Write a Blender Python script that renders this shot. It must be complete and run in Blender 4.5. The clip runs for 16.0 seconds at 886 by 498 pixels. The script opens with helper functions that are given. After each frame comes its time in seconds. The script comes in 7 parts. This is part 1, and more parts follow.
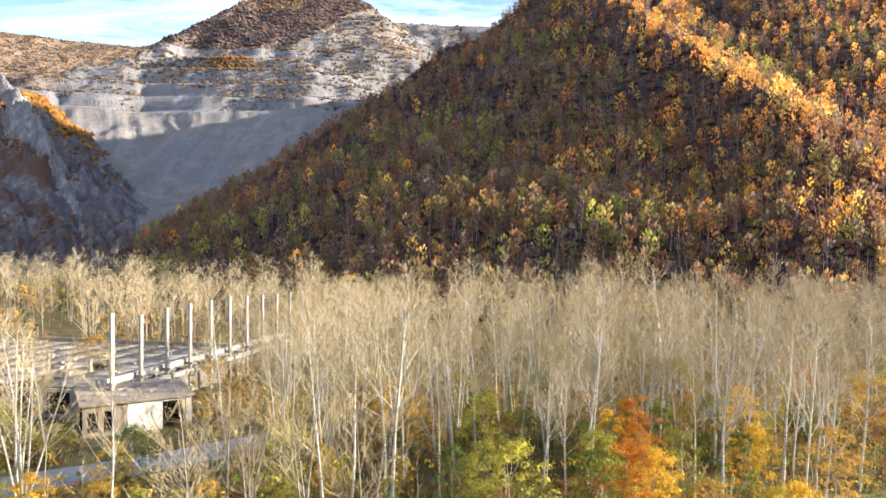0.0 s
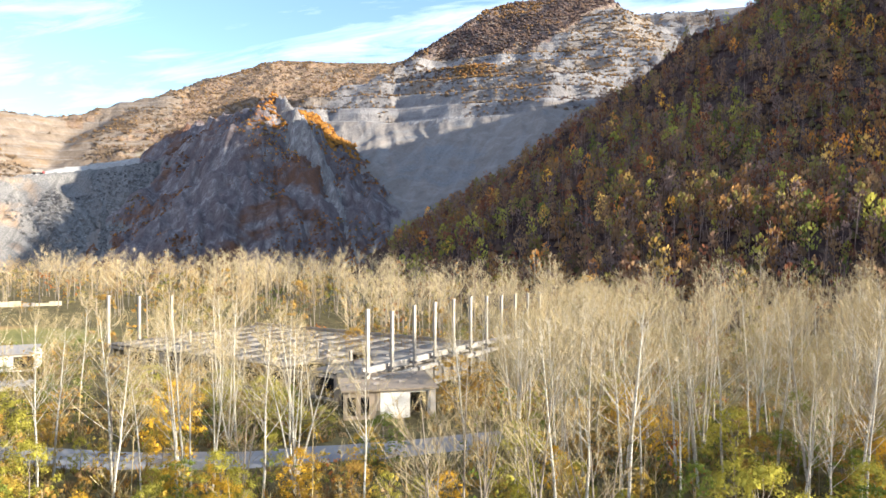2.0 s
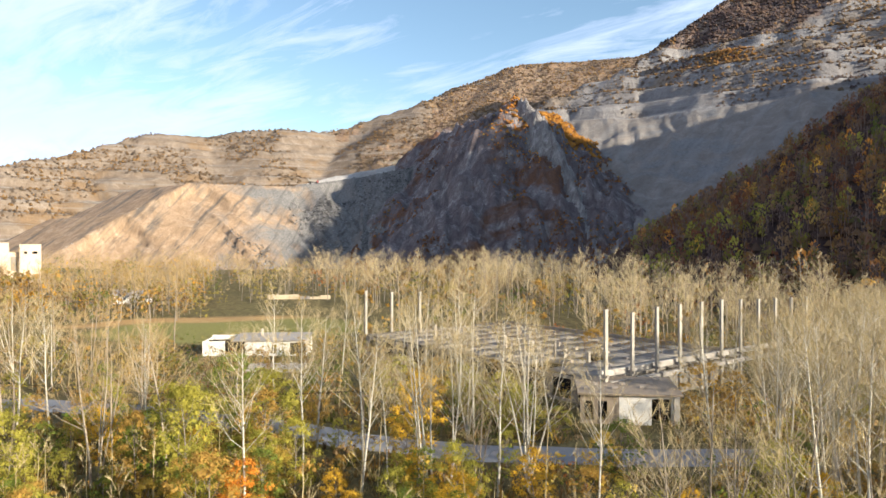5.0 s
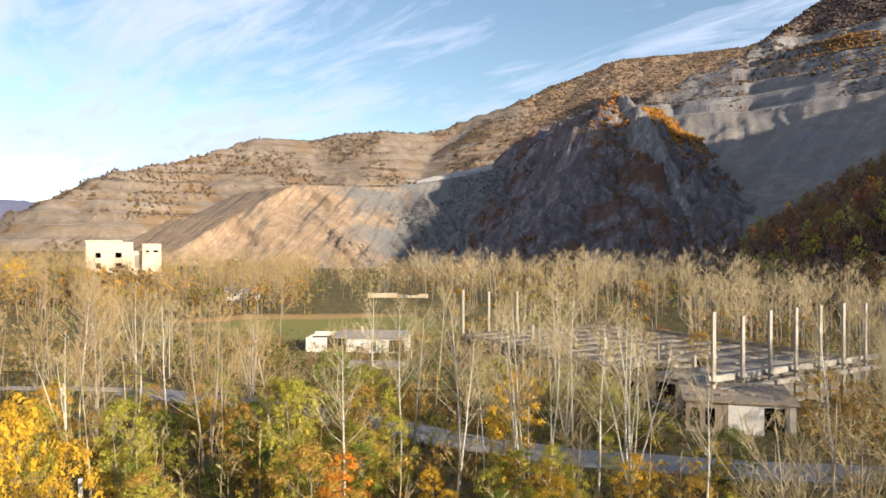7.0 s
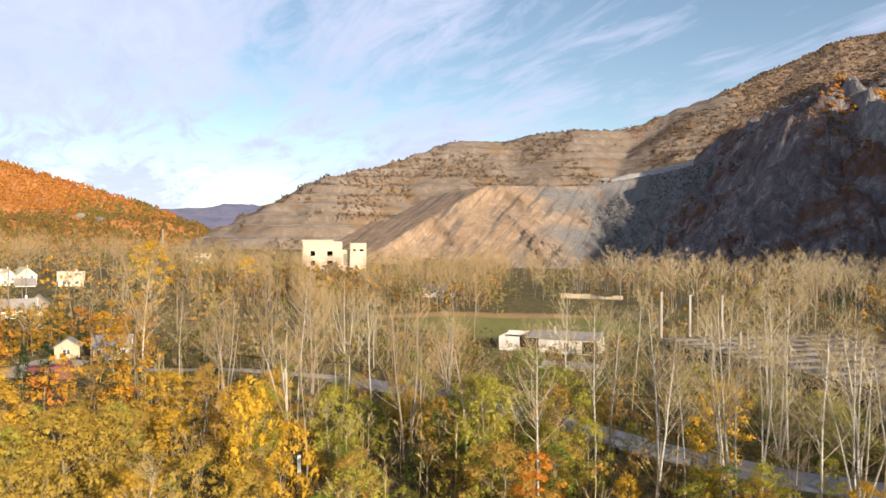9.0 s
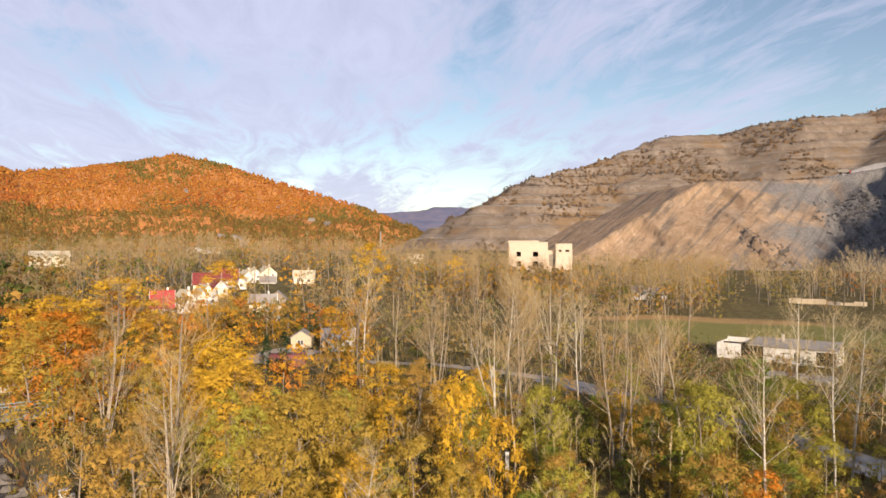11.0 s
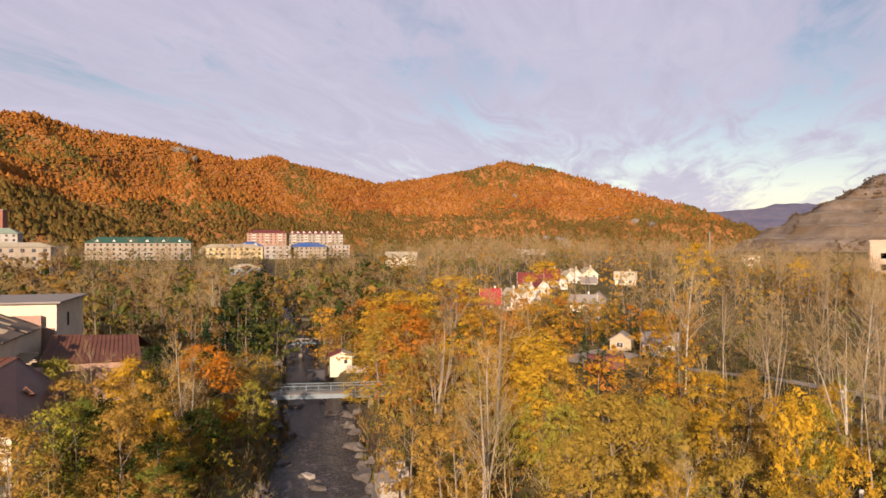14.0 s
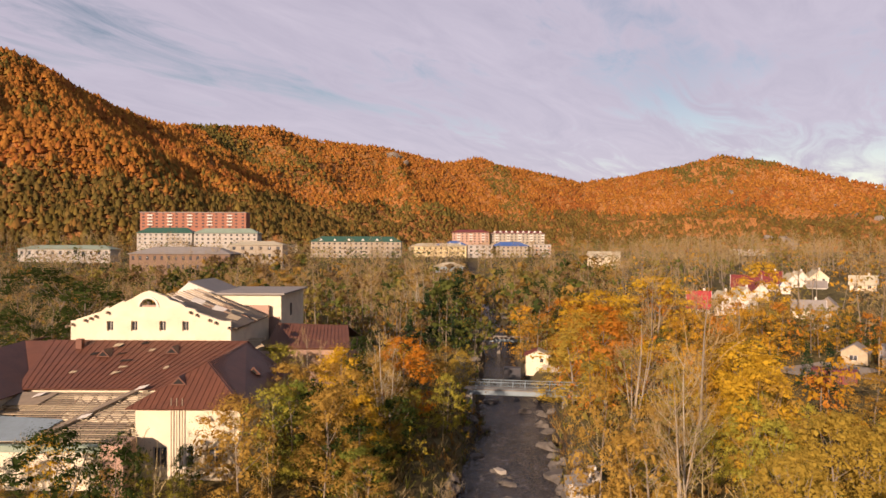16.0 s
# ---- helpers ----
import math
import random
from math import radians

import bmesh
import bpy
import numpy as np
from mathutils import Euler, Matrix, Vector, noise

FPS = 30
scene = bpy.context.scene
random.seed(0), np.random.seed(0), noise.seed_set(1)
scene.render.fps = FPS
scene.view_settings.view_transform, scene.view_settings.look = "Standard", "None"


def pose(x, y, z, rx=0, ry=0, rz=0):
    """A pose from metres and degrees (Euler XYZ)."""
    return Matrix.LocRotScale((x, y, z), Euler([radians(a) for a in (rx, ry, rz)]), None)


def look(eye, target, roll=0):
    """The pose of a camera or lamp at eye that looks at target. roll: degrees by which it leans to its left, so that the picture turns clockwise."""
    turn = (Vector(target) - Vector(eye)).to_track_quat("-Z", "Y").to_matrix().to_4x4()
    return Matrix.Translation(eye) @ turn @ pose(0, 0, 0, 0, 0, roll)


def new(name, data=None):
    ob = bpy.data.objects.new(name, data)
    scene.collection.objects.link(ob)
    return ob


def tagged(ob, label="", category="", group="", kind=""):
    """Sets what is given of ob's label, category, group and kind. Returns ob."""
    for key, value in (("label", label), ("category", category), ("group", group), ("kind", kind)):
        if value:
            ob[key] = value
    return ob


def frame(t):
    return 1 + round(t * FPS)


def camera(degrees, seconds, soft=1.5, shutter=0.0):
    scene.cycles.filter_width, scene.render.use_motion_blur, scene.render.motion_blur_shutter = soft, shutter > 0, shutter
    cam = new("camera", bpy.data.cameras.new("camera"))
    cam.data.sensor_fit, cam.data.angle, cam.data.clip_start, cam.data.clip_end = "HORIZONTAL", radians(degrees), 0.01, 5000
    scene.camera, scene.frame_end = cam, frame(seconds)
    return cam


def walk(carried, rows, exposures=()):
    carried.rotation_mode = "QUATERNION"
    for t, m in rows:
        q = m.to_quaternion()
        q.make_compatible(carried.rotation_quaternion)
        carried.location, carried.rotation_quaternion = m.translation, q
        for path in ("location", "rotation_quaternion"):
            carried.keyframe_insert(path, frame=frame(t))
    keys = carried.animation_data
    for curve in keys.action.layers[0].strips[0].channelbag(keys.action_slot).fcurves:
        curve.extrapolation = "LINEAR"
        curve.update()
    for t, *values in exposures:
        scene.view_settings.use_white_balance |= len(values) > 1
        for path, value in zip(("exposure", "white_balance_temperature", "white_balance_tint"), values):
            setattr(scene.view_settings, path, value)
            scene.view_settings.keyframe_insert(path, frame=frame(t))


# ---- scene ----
cam = camera(65.4, 16.0, soft=1.6)
walk(cam, [
    (0.0, pose(0.00, -0.00, 26.00, 89.84, 0.01, 0.00)),
    (0.5, pose(0.03, 0.01, 26.11, 89.81, -0.01, 3.43)),
    (1.0, pose(0.18, 0.11, 26.25, 89.79, 0.01, 9.04)),
    (1.5, pose(0.39, 0.13, 26.35, 89.79, -0.11, 14.73)),
    (2.0, pose(0.50, 0.35, 26.35, 89.81, -0.01, 19.72)),
    (2.5, pose(0.41, 0.69, 26.33, 89.85, 0.01, 24.20)),
    (3.0, pose(0.43, 1.01, 26.28, 89.85, 0.08, 28.31)),
    (3.5, pose(0.40, 1.23, 26.19, 89.86, 0.09, 32.13)),
    (4.0, pose(0.42, 1.51, 26.13, 89.86, 0.09, 35.53)),
    (6.5, pose(0.17, 2.43, 26.01, 89.82, 0.02, 44.36)),
    (7.0, pose(-0.01, 2.44, 26.03, 89.81, 0.02, 47.61)),
    (7.5, pose(-0.18, 2.47, 26.04, 89.78, 0.05, 52.63)),
    (8.0, pose(-0.09, 2.41, 26.07, 89.77, -0.12, 57.43)),
    (10.5, pose(-0.30, 2.03, 25.91, 89.82, -0.01, 73.96)),
    (11.0, pose(-0.41, 2.08, 25.86, 89.82, -0.02, 80.35)),
    (11.5, pose(-0.69, 2.13, 25.80, 89.82, -0.05, 86.09)),
    (12.0, pose(-0.93, 2.25, 25.65, 89.83, -0.07, 91.10)),
    (12.5, pose(-1.26, 2.35, 25.61, 89.83, -0.05, 95.42)),
    (13.0, pose(-1.48, 2.55, 25.60, 89.84, 0.00, 99.44)),
    (13.5, pose(-1.66, 2.88, 25.54, 89.92, 0.17, 103.29)),
    (14.0, pose(-1.99, 3.17, 25.56, 89.97, 0.08, 106.76)),
    (14.5, pose(-2.29, 3.51, 25.45, 89.97, 0.03, 110.27)),
    (15.0, pose(-2.59, 3.80, 25.42, 89.95, -0.03, 115.07)),
    (15.5, pose(-2.82, 3.97, 25.38, 89.96, -0.16, 120.14)),
    (16.0, pose(-2.98, 4.22, 25.33, 89.93, -0.21, 123.51)),
], [(0, 2.2, 5750, 8), (2, 2.1, 5650, 6), (4, 1.68, 5780, 5), (7, 1.3, 6080, 8), (10.5, 0.9, 6350, 14), (13, 0.67, 6800, 22), (16, 0.54, 7350, 27)])

# ---- daylight ----
SUN_AZ, SUN_EL = -83.0, 16.0     # degrees; the azimuth grows to the left of +y
sun_to = Vector((-math.sin(radians(SUN_AZ)) * math.cos(radians(SUN_EL)), math.cos(radians(SUN_AZ)) * math.cos(radians(SUN_EL)), math.sin(radians(SUN_EL))))
lamp = bpy.data.lights.new("sun", "SUN")
lamp.energy, lamp.angle, lamp.color = 5.0, radians(0.55), (1.0, 0.85, 0.66)
sun = new("sun", lamp)
sun.matrix_world = look(sun_to * 900, (0, 0, 0))


def build_world():
    w = bpy.data.worlds.new("sky")
    scene.world = w
    w.use_nodes = True
    nt = w.node_tree
    nt.nodes.clear()
    N, L = nt.nodes.new, nt.links.new
    out, bg = N("ShaderNodeOutputWorld"), N("ShaderNodeBackground")
    sky = N("ShaderNodeTexSky")
    sky.sky_type, sky.sun_disc = "NISHITA", False
    sky.sun_elevation, sky.sun_rotation = radians(SUN_EL), radians(-SUN_AZ)
    sky.air_density, sky.dust_density, sky.ozone_density = 1.0, 0.0, 0.6
    dim = N("ShaderNodeVectorMath")
    dim.operation = "SCALE"
    dim.inputs["Scale"].default_value = 0.071
    L(sky.outputs[0], dim.inputs[0])
    tc, sep = N("ShaderNodeTexCoord"), N("ShaderNodeSeparateXYZ")
    L(tc.outputs["Generated"], sep.inputs[0])
    up = N("ShaderNodeMath")
    up.operation = "MAXIMUM"
    up.inputs[1].default_value = 0.02
    L(sep.outputs[2], up.inputs[0])
    lift = N("ShaderNodeMath")
    lift.operation = "ADD"
    lift.inputs[1].default_value = 0.10
    L(up.outputs[0], lift.inputs[0])
    flat = N("ShaderNodeVectorMath")
    flat.operation = "DIVIDE"
    com = N("ShaderNodeCombineXYZ")
    for i in range(3):
        L(lift.outputs[0], com.inputs[i])
    L(tc.outputs["Generated"], flat.inputs[0])
    L(com.outputs[0], flat.inputs[1])
    mp = N("ShaderNodeMapping")
    mp.inputs["Rotation"].default_value = (0, 0, radians(104))
    mp.inputs["Scale"].default_value = (0.34, 1.0, 0.0)
    L(flat.outputs[0], mp.inputs[0])
    big, fine = N("ShaderNodeTexNoise"), N("ShaderNodeTexNoise")
    for n, s, d, r, dist in ((big, 1.0, 5, 0.55, 0.5), (fine, 4.2, 8, 0.66, 1.1)):
        n.inputs["Scale"].default_value, n.inputs["Detail"].default_value = s, d
        n.inputs["Roughness"].default_value, n.inputs["Distortion"].default_value = r, dist
        L(mp.outputs[0], n.inputs["Vector"])
    mixn = N("ShaderNodeMath")
    mixn.operation = "MULTIPLY_ADD"
    mixn.inputs[1].default_value = 0.62
    L(fine.outputs[0], mixn.inputs[0])
    L(big.outputs[0], mixn.inputs[2])
    # the cloud sheet covers the west more than the north
    side = N("ShaderNodeMath")
    side.operation = "MULTIPLY_ADD"
    side.inputs[1].default_value = -0.09
    L(sep.outputs[1], side.inputs[0])
    west = N("ShaderNodeMath")
    west.operation = "MULTIPLY_ADD"
    west.inputs[1].default_value = -0.06
    L(sep.outputs[0], west.inputs[0])
    L(mixn.outputs[0], west.inputs[2])
    L(west.outputs[0], side.inputs[2])
    ramp = N("ShaderNodeValToRGB")
    ramp.color_ramp.elements[0].position, ramp.color_ramp.elements[1].position = 0.72, 0.90
    L(side.outputs[0], ramp.inputs[0])
    veil = N("ShaderNodeMath")
    veil.operation = "MULTIPLY_ADD"
    veil.inputs[1].default_value, veil.inputs[2].default_value = 0.85, 0.03
    L(ramp.outputs[0], veil.inputs[0])
    shade = N("ShaderNodeMix")
    shade.data_type = "RGBA"
    shade.inputs["A"].default_value = (0.445, 0.47, 0.565, 1)
    shade.inputs["B"].default_value = (0.272, 0.295, 0.388, 1)
    L(fine.outputs[0], shade.inputs["Factor"])
    mix = N("ShaderNodeMix")
    mix.data_type = "RGBA"
    L(veil.outputs[0], mix.inputs["Factor"])
    L(dim.outputs[0], mix.inputs["A"])
    L(shade.outputs["Result"], mix.inputs["B"])
    L(mix.outputs["Result"], bg.inputs[0])
    L(bg.outputs[0], out.inputs[0])


build_world()

# ---- materials ----


class Nodes:
    """A small builder for one node material."""

    def __init__(self, name):
        self.mat = bpy.data.materials.new(name)
        self.mat.use_nodes = True
        self.t = self.mat.node_tree
        self.t.nodes.clear()
        self.out = self.t.nodes.new("ShaderNodeOutputMaterial")

    def n(self, kind, **kw):
        node = self.t.nodes.new(kind)
        for k, v in kw.items():
            if k in node.inputs:
                node.inputs[k].default_value = v
        return node

    def link(self, a, b):
        self.t.links.new(a, b)

    def coords(self, scale=(1, 1, 1), space="Object"):
        tc, mp = self.n("ShaderNodeTexCoord"), self.n("ShaderNodeMapping")
        mp.inputs["Scale"].default_value = scale
        self.link(tc.outputs[space], mp.inputs[0])
        return mp.outputs[0]

    def world(self, scale=(1, 1, 1)):
        g, mp = self.n("ShaderNodeNewGeometry"), self.n("ShaderNodeMapping")
        mp.inputs["Scale"].default_value = scale
        self.link(g.outputs["Position"], mp.inputs[0])
        return mp.outputs[0]

    def noise(self, vec, scale, detail=5.0, rough=0.55, dist=0.0):
        n = self.n("ShaderNodeTexNoise", Scale=scale, Detail=detail, Roughness=rough, Distortion=dist)
        self.link(vec, n.inputs["Vector"])
        return n.outputs[0]

    def ramp(self, fac, stops):
        r = self.n("ShaderNodeValToRGB")
        e = r.color_ramp.elements
        while len(e) < len(stops):
            e.new(0.5)
        for el, (p, c) in zip(e, stops):
            el.position = p
            el.color = (*c, 1) if len(c) == 3 else c
        self.link(fac, r.inputs[0])
        return r.outputs[0]

    def mix(self, fac, a, b, blend="MIX"):
        m = self.n("ShaderNodeMix")
        m.data_type, m.blend_type = "RGBA", blend
        for v, key in ((fac, "Factor"), (a, "A"), (b, "B")):
            sock = [s for s in m.inputs if s.name == key and (s.type == "RGBA" or key == "Factor" and s.type == "VALUE")][0]
            if isinstance(v, (int, float)):
                sock.default_value = v
            elif isinstance(v, tuple):
                sock.default_value = (*v, 1)
            else:
                self.link(v, sock)
        return [s for s in m.outputs if s.type == "RGBA"][0]

    def math(self, op, a, b=0.0, c=0.0):
        m = self.n("ShaderNodeMath")
        m.operation = op
        for i, v in enumerate((a, b, c)):
            if isinstance(v, (int, float)):
                m.inputs[i].default_value = v
            else:
                self.link(v, m.inputs[i])
        return m.outputs[0]

    def bump(self, h, strength, distance):
        b = self.n("ShaderNodeBump", Strength=strength, Distance=distance)
        self.link(h, b.inputs["Height"])
        return b.outputs[0]

    def surface(self, color, rough=0.9, normal=None, metal=0.0, spec=0.3):
        p = self.n("ShaderNodeBsdfPrincipled", Roughness=rough, Metallic=metal)
        p.inputs["Specular IOR Level"].default_value = spec
        if isinstance(color, tuple):
            p.inputs["Base Color"].default_value = (*color, 1)
        else:
            self.link(color, p.inputs["Base Color"])
        if normal is not None:
            self.link(normal, p.inputs["Normal"])
        self.link(p.outputs[0], self.out.inputs[0])
        return self.mat


def worn(name, color, dark, scale=1.2, rough=0.88, grain=12.0, amount=0.6, bump=0.02, metal=0.0):
    """Plaster, concrete, paint: a colour with stains of a darker one and a fine grain."""
    k = Nodes(name)
    v = k.coords()
    a = k.ramp(k.noise(v, scale, 6, 0.62, 0.6), [(0.38, color), (0.78, tuple(c * (1 - amount) + d * amount for c, d in zip(color, dark)))])
    g = k.noise(v, grain, 4, 0.6)
    c = k.mix(0.35, a, k.ramp(g, [(0.3, tuple(x * 0.6 for x in color)), (0.7, tuple(min(1, x * 1.15) for x in color))]))
    return k.surface(c, rough, k.bump(g, 0.5, bump), metal)


def leaf_material(name, color, second, tint=False):
    """Leaves: two tones that change from leaf to leaf and from tree to tree, half let through."""
    k = Nodes(name)
    g, oi = k.n("ShaderNodeNewGeometry"), k.n("ShaderNodeObjectInfo")
    if tint:
        at = k.n("ShaderNodeAttribute")
        at.attribute_name = "tint"
        base = at.outputs["Color"]
        c = k.mix(k.math("MULTIPLY", g.outputs["Random Per Island"], 0.3), base, k.mix(1.0, base, (0.42, 0.40, 0.42), "MULTIPLY"))
    else:
        tone = k.math("MULTIPLY_ADD", oi.outputs["Random"], 0.5, k.math("MULTIPLY", g.outputs["Random Per Island"], 0.5))
        c = k.mix(tone, color, second)
    d, t, m = k.n("ShaderNodeBsdfDiffuse"), k.n("ShaderNodeBsdfTranslucent"), k.n("ShaderNodeMixShader")
    m.inputs[0].default_value = 0.36
    k.link(c, d.inputs[0])
    k.link(c, t.inputs[0])
    k.link(d.outputs[0], m.inputs[1])
    k.link(t.outputs[0], m.inputs[2])
    k.link(m.outputs[0], k.out.inputs[0])
    return k.mat


LEAF = {
    "gold": leaf_material("gold_leaf", (0.68, 0.425, 0.04), (0.50, 0.295, 0.035)),
    "orange": leaf_material("orange_leaf", (0.64, 0.25, 0.03), (0.44, 0.17, 0.03)),
    "amber": leaf_material("amber_leaf", (0.50, 0.31, 0.07), (0.33, 0.20, 0.05)),
    "green": leaf_material("green_leaf", (0.24, 0.27, 0.05), (0.12, 0.145, 0.03)),
    "olive": leaf_material("olive_leaf", (0.43, 0.37, 0.06), (0.27, 0.245, 0.045)),
    "straw": leaf_material("straw_leaf", (0.50, 0.345, 0.06), (0.33, 0.225, 0.045)),
    "dark": leaf_material("dark_green_leaf", (0.06, 0.085, 0.02), (0.03, 0.045, 0.015)),
    "needle": leaf_material("spruce_needle", (0.045, 0.075, 0.03), (0.02, 0.04, 0.02)),
}
TINTED = leaf_material("wood_leaf", None, None, tint=True)


def bark_material(name, pale, dark, bands):
    k = Nodes(name)
    v = k.coords((1, 1, bands))
    a = k.noise(v, 2.2, 4, 0.6)
    c = k.ramp(a, [(0.36, dark), (0.47, pale), (0.8, tuple(x * 0.85 for x in pale))])
    return k.surface(c, 0.85, k.bump(a, 0.4, 0.02))


BIRCH = bark_material("birch_bark", (0.49, 0.44, 0.35), (0.15, 0.125, 0.10), 3.0)
GREY_BARK = bark_material("grey_bark", (0.24, 0.195, 0.145), (0.11, 0.085, 0.065), 0.6)
PALE_TWIG = bark_material("pale_twig", (0.46, 0.36, 0.20), (0.29, 0.22, 0.125), 0.5)
TAN_BARK = bark_material("tan_bark", (0.34, 0.275, 0.195), (0.13, 0.10, 0.075), 2.0)
WOOD_TWIG = bark_material("brown_twig", (0.33, 0.23, 0.105), (0.20, 0.135, 0.065), 0.5)
HILL_TWIG = bark_material("hillside_twig", (0.25, 0.175, 0.135), (0.14, 0.095, 0.08), 0.5)
TWIG = bark_material("bare_twig", (0.38, 0.295, 0.15), (0.23, 0.17, 0.09), 0.5)


def ground_material():
    k = Nodes("meadow_ground")
    v = k.world()
    broad = k.noise(v, 0.035, 4, 0.6, 0.5)
    mid = k.noise(v, 0.4, 6, 0.65, 0.3)
    fine = k.noise(v, 3.2, 5, 0.7)
    dry = k.ramp(mid, [(0.28, (0.07, 0.05, 0.024)), (0.5, (0.15, 0.115, 0.05)), (0.75, (0.26, 0.20, 0.09))])
    green = k.ramp(mid, [(0.3, (0.045, 0.055, 0.014)), (0.7, (0.13, 0.15, 0.03))])
    c = k.mix(k.ramp(broad, [(0.42, (0.05,) * 3), (0.66, (0.2,) * 3)]), dry, green)
    at = k.n("ShaderNodeAttribute")
    at.attribute_name = "cover"
    sep = k.n("ShaderNodeSeparateColor")
    k.link(at.outputs["Color"], sep.inputs[0])
    c = k.mix(sep.outputs[0], c, k.ramp(fine, [(0.3, (0.18, 0.17, 0.045)), (0.7, (0.31, 0.28, 0.09))]))
    c = k.mix(sep.outputs[1], c, k.ramp(mid, [(0.3, (0.40, 0.23, 0.09)), (0.7, (0.52, 0.34, 0.15))]))
    c = k.mix(sep.outputs[2], c, k.ramp(fine, [(0.25, (0.025, 0.021, 0.017)), (0.5, (0.065, 0.055, 0.045)), (0.75, (0.15, 0.13, 0.11))]))
    c = k.mix(0.5, c, k.ramp(fine, [(0.2, (0.35,) * 3), (0.8, (1.0,) * 3)]), "MULTIPLY")
    return k.surface(c, 0.97, k.bump(fine, 0.8, 0.25), spec=0.1)


def slope_material(name, tones, scale, bump, stretch=(1, 1, 1), patch=None, strata=None, flat=None, span=(0.34, 0.36), crowns=None, streak=None):
    """Hill ground: tones over two scales, patches of a second tone set, level strata of rock."""
    k = Nodes(name)
    v = k.world(stretch)
    a = k.noise(v, scale, 8, 0.66, 0.8)
    f = k.noise(v, scale * 7, 6, 0.7)
    c = k.ramp(k.math("MULTIPLY_ADD", f, 0.35, k.math("MULTIPLY", a, 0.75)), [(span[0] + span[1] * i / (len(tones) - 1), t) for i, t in enumerate(tones)])
    if patch:
        fac = k.noise(k.world(), patch[0], 5, 0.6, 0.6)
        if len(patch) > 4:
            dot = k.n("ShaderNodeVectorMath")
            dot.operation = "DOT_PRODUCT"
            k.link(k.world(), dot.inputs[0])
            dot.inputs[1].default_value = patch[4]
            fac = k.math("ADD", fac, dot.outputs["Value"])
        where = k.ramp(fac, [(patch[1], (0,) * 3), (patch[1] + (0.2 if len(patch) > 4 else 0.08), (1,) * 3)])
        c = k.mix(where, c, k.ramp(f, [(0.3, patch[2]), (0.7, patch[3])]))
    if strata:
        s = k.noise(k.world((0.004, 0.004, strata[0])), 1.0, 5, 0.7, 0.4)
        c = k.mix(k.ramp(s, [(0.5, (0,) * 3), (0.62, (strata[2],) * 3)]), c, strata[1])
    if streak:
        dot, sep, com = k.n("ShaderNodeVectorMath"), k.n("ShaderNodeSeparateXYZ"), k.n("ShaderNodeCombineXYZ")
        dot.operation = "DOT_PRODUCT"
        k.link(k.world(), dot.inputs[0])
        k.link(k.world(), sep.inputs[0])
        dot.inputs[1].default_value = streak[0]
        k.link(dot.outputs["Value"], com.inputs[0])
        k.link(k.math("MULTIPLY", sep.outputs[2], 0.25), com.inputs[1])
        n = k.noise(com.outputs[0], streak[1], 5, 0.68, 0.3)
        c = k.mix(k.ramp(n, [(0.50, (0,) * 3), (0.64, (streak[3],) * 3)]), c, streak[2])
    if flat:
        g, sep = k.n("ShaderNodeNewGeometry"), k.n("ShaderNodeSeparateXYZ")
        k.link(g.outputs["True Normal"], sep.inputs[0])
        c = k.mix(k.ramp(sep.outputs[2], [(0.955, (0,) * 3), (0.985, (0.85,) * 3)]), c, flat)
    h = k.math("MULTIPLY_ADD", a, 0.35, f)
    if crowns:
        vo = k.n("ShaderNodeTexVoronoi", Scale=crowns[0], Randomness=1.0)
        k.link(k.world(), vo.inputs["Vector"])
        sep = k.n("ShaderNodeSeparateColor")
        k.link(vo.outputs["Color"], sep.inputs[0])
        c = k.mix(crowns[2], c, k.ramp(sep.outputs[0], [(0.0, (0.55, 0.55, 0.6)), (0.5, (1.0, 1.0, 1.0)), (1.0, (1.35, 1.5, 1.3))]), "MULTIPLY")
        h = k.math("MULTIPLY_ADD", vo.outputs["Distance"], -crowns[1], h)
    return k.surface(c, 0.95, k.bump(h, 1.0, bump), spec=0.15)


MEADOW = ground_material()
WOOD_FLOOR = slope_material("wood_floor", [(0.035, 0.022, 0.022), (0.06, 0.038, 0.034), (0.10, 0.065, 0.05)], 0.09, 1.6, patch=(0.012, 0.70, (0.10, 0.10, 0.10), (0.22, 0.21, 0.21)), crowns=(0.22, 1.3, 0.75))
SUMMIT = slope_material("summit_wood_floor", [(0.10, 0.072, 0.066), (0.14, 0.10, 0.088), (0.18, 0.13, 0.105), (0.25, 0.165, 0.10)], 0.07, 1.6, patch=(0.012, 0.62, (0.16, 0.15, 0.15), (0.28, 0.265, 0.26)), crowns=(0.2, 1.0, 0.6))
SCREE = slope_material("quarry_scree", [(0.125, 0.108, 0.095), (0.16, 0.138, 0.12), (0.195, 0.168, 0.145), (0.25, 0.222, 0.198)], 0.05, 1.2, (1, 1, 0.25), patch=(0.011, 0.52, (0.12, 0.115, 0.112), (0.21, 0.20, 0.192)), streak=((0.966, 0.26, -0.5), 0.05, (0.26, 0.245, 0.23), 0.4))
CRAG = slope_material("crag_rock", [(0.085, 0.066, 0.066), (0.125, 0.10, 0.10), (0.165, 0.14, 0.138), (0.30, 0.27, 0.255)], 0.09, 2.2, (1, 1, 0.16), patch=(0.017, 0.53, (0.10, 0.055, 0.04), (0.175, 0.09, 0.05)), span=(0.40, 0.28))
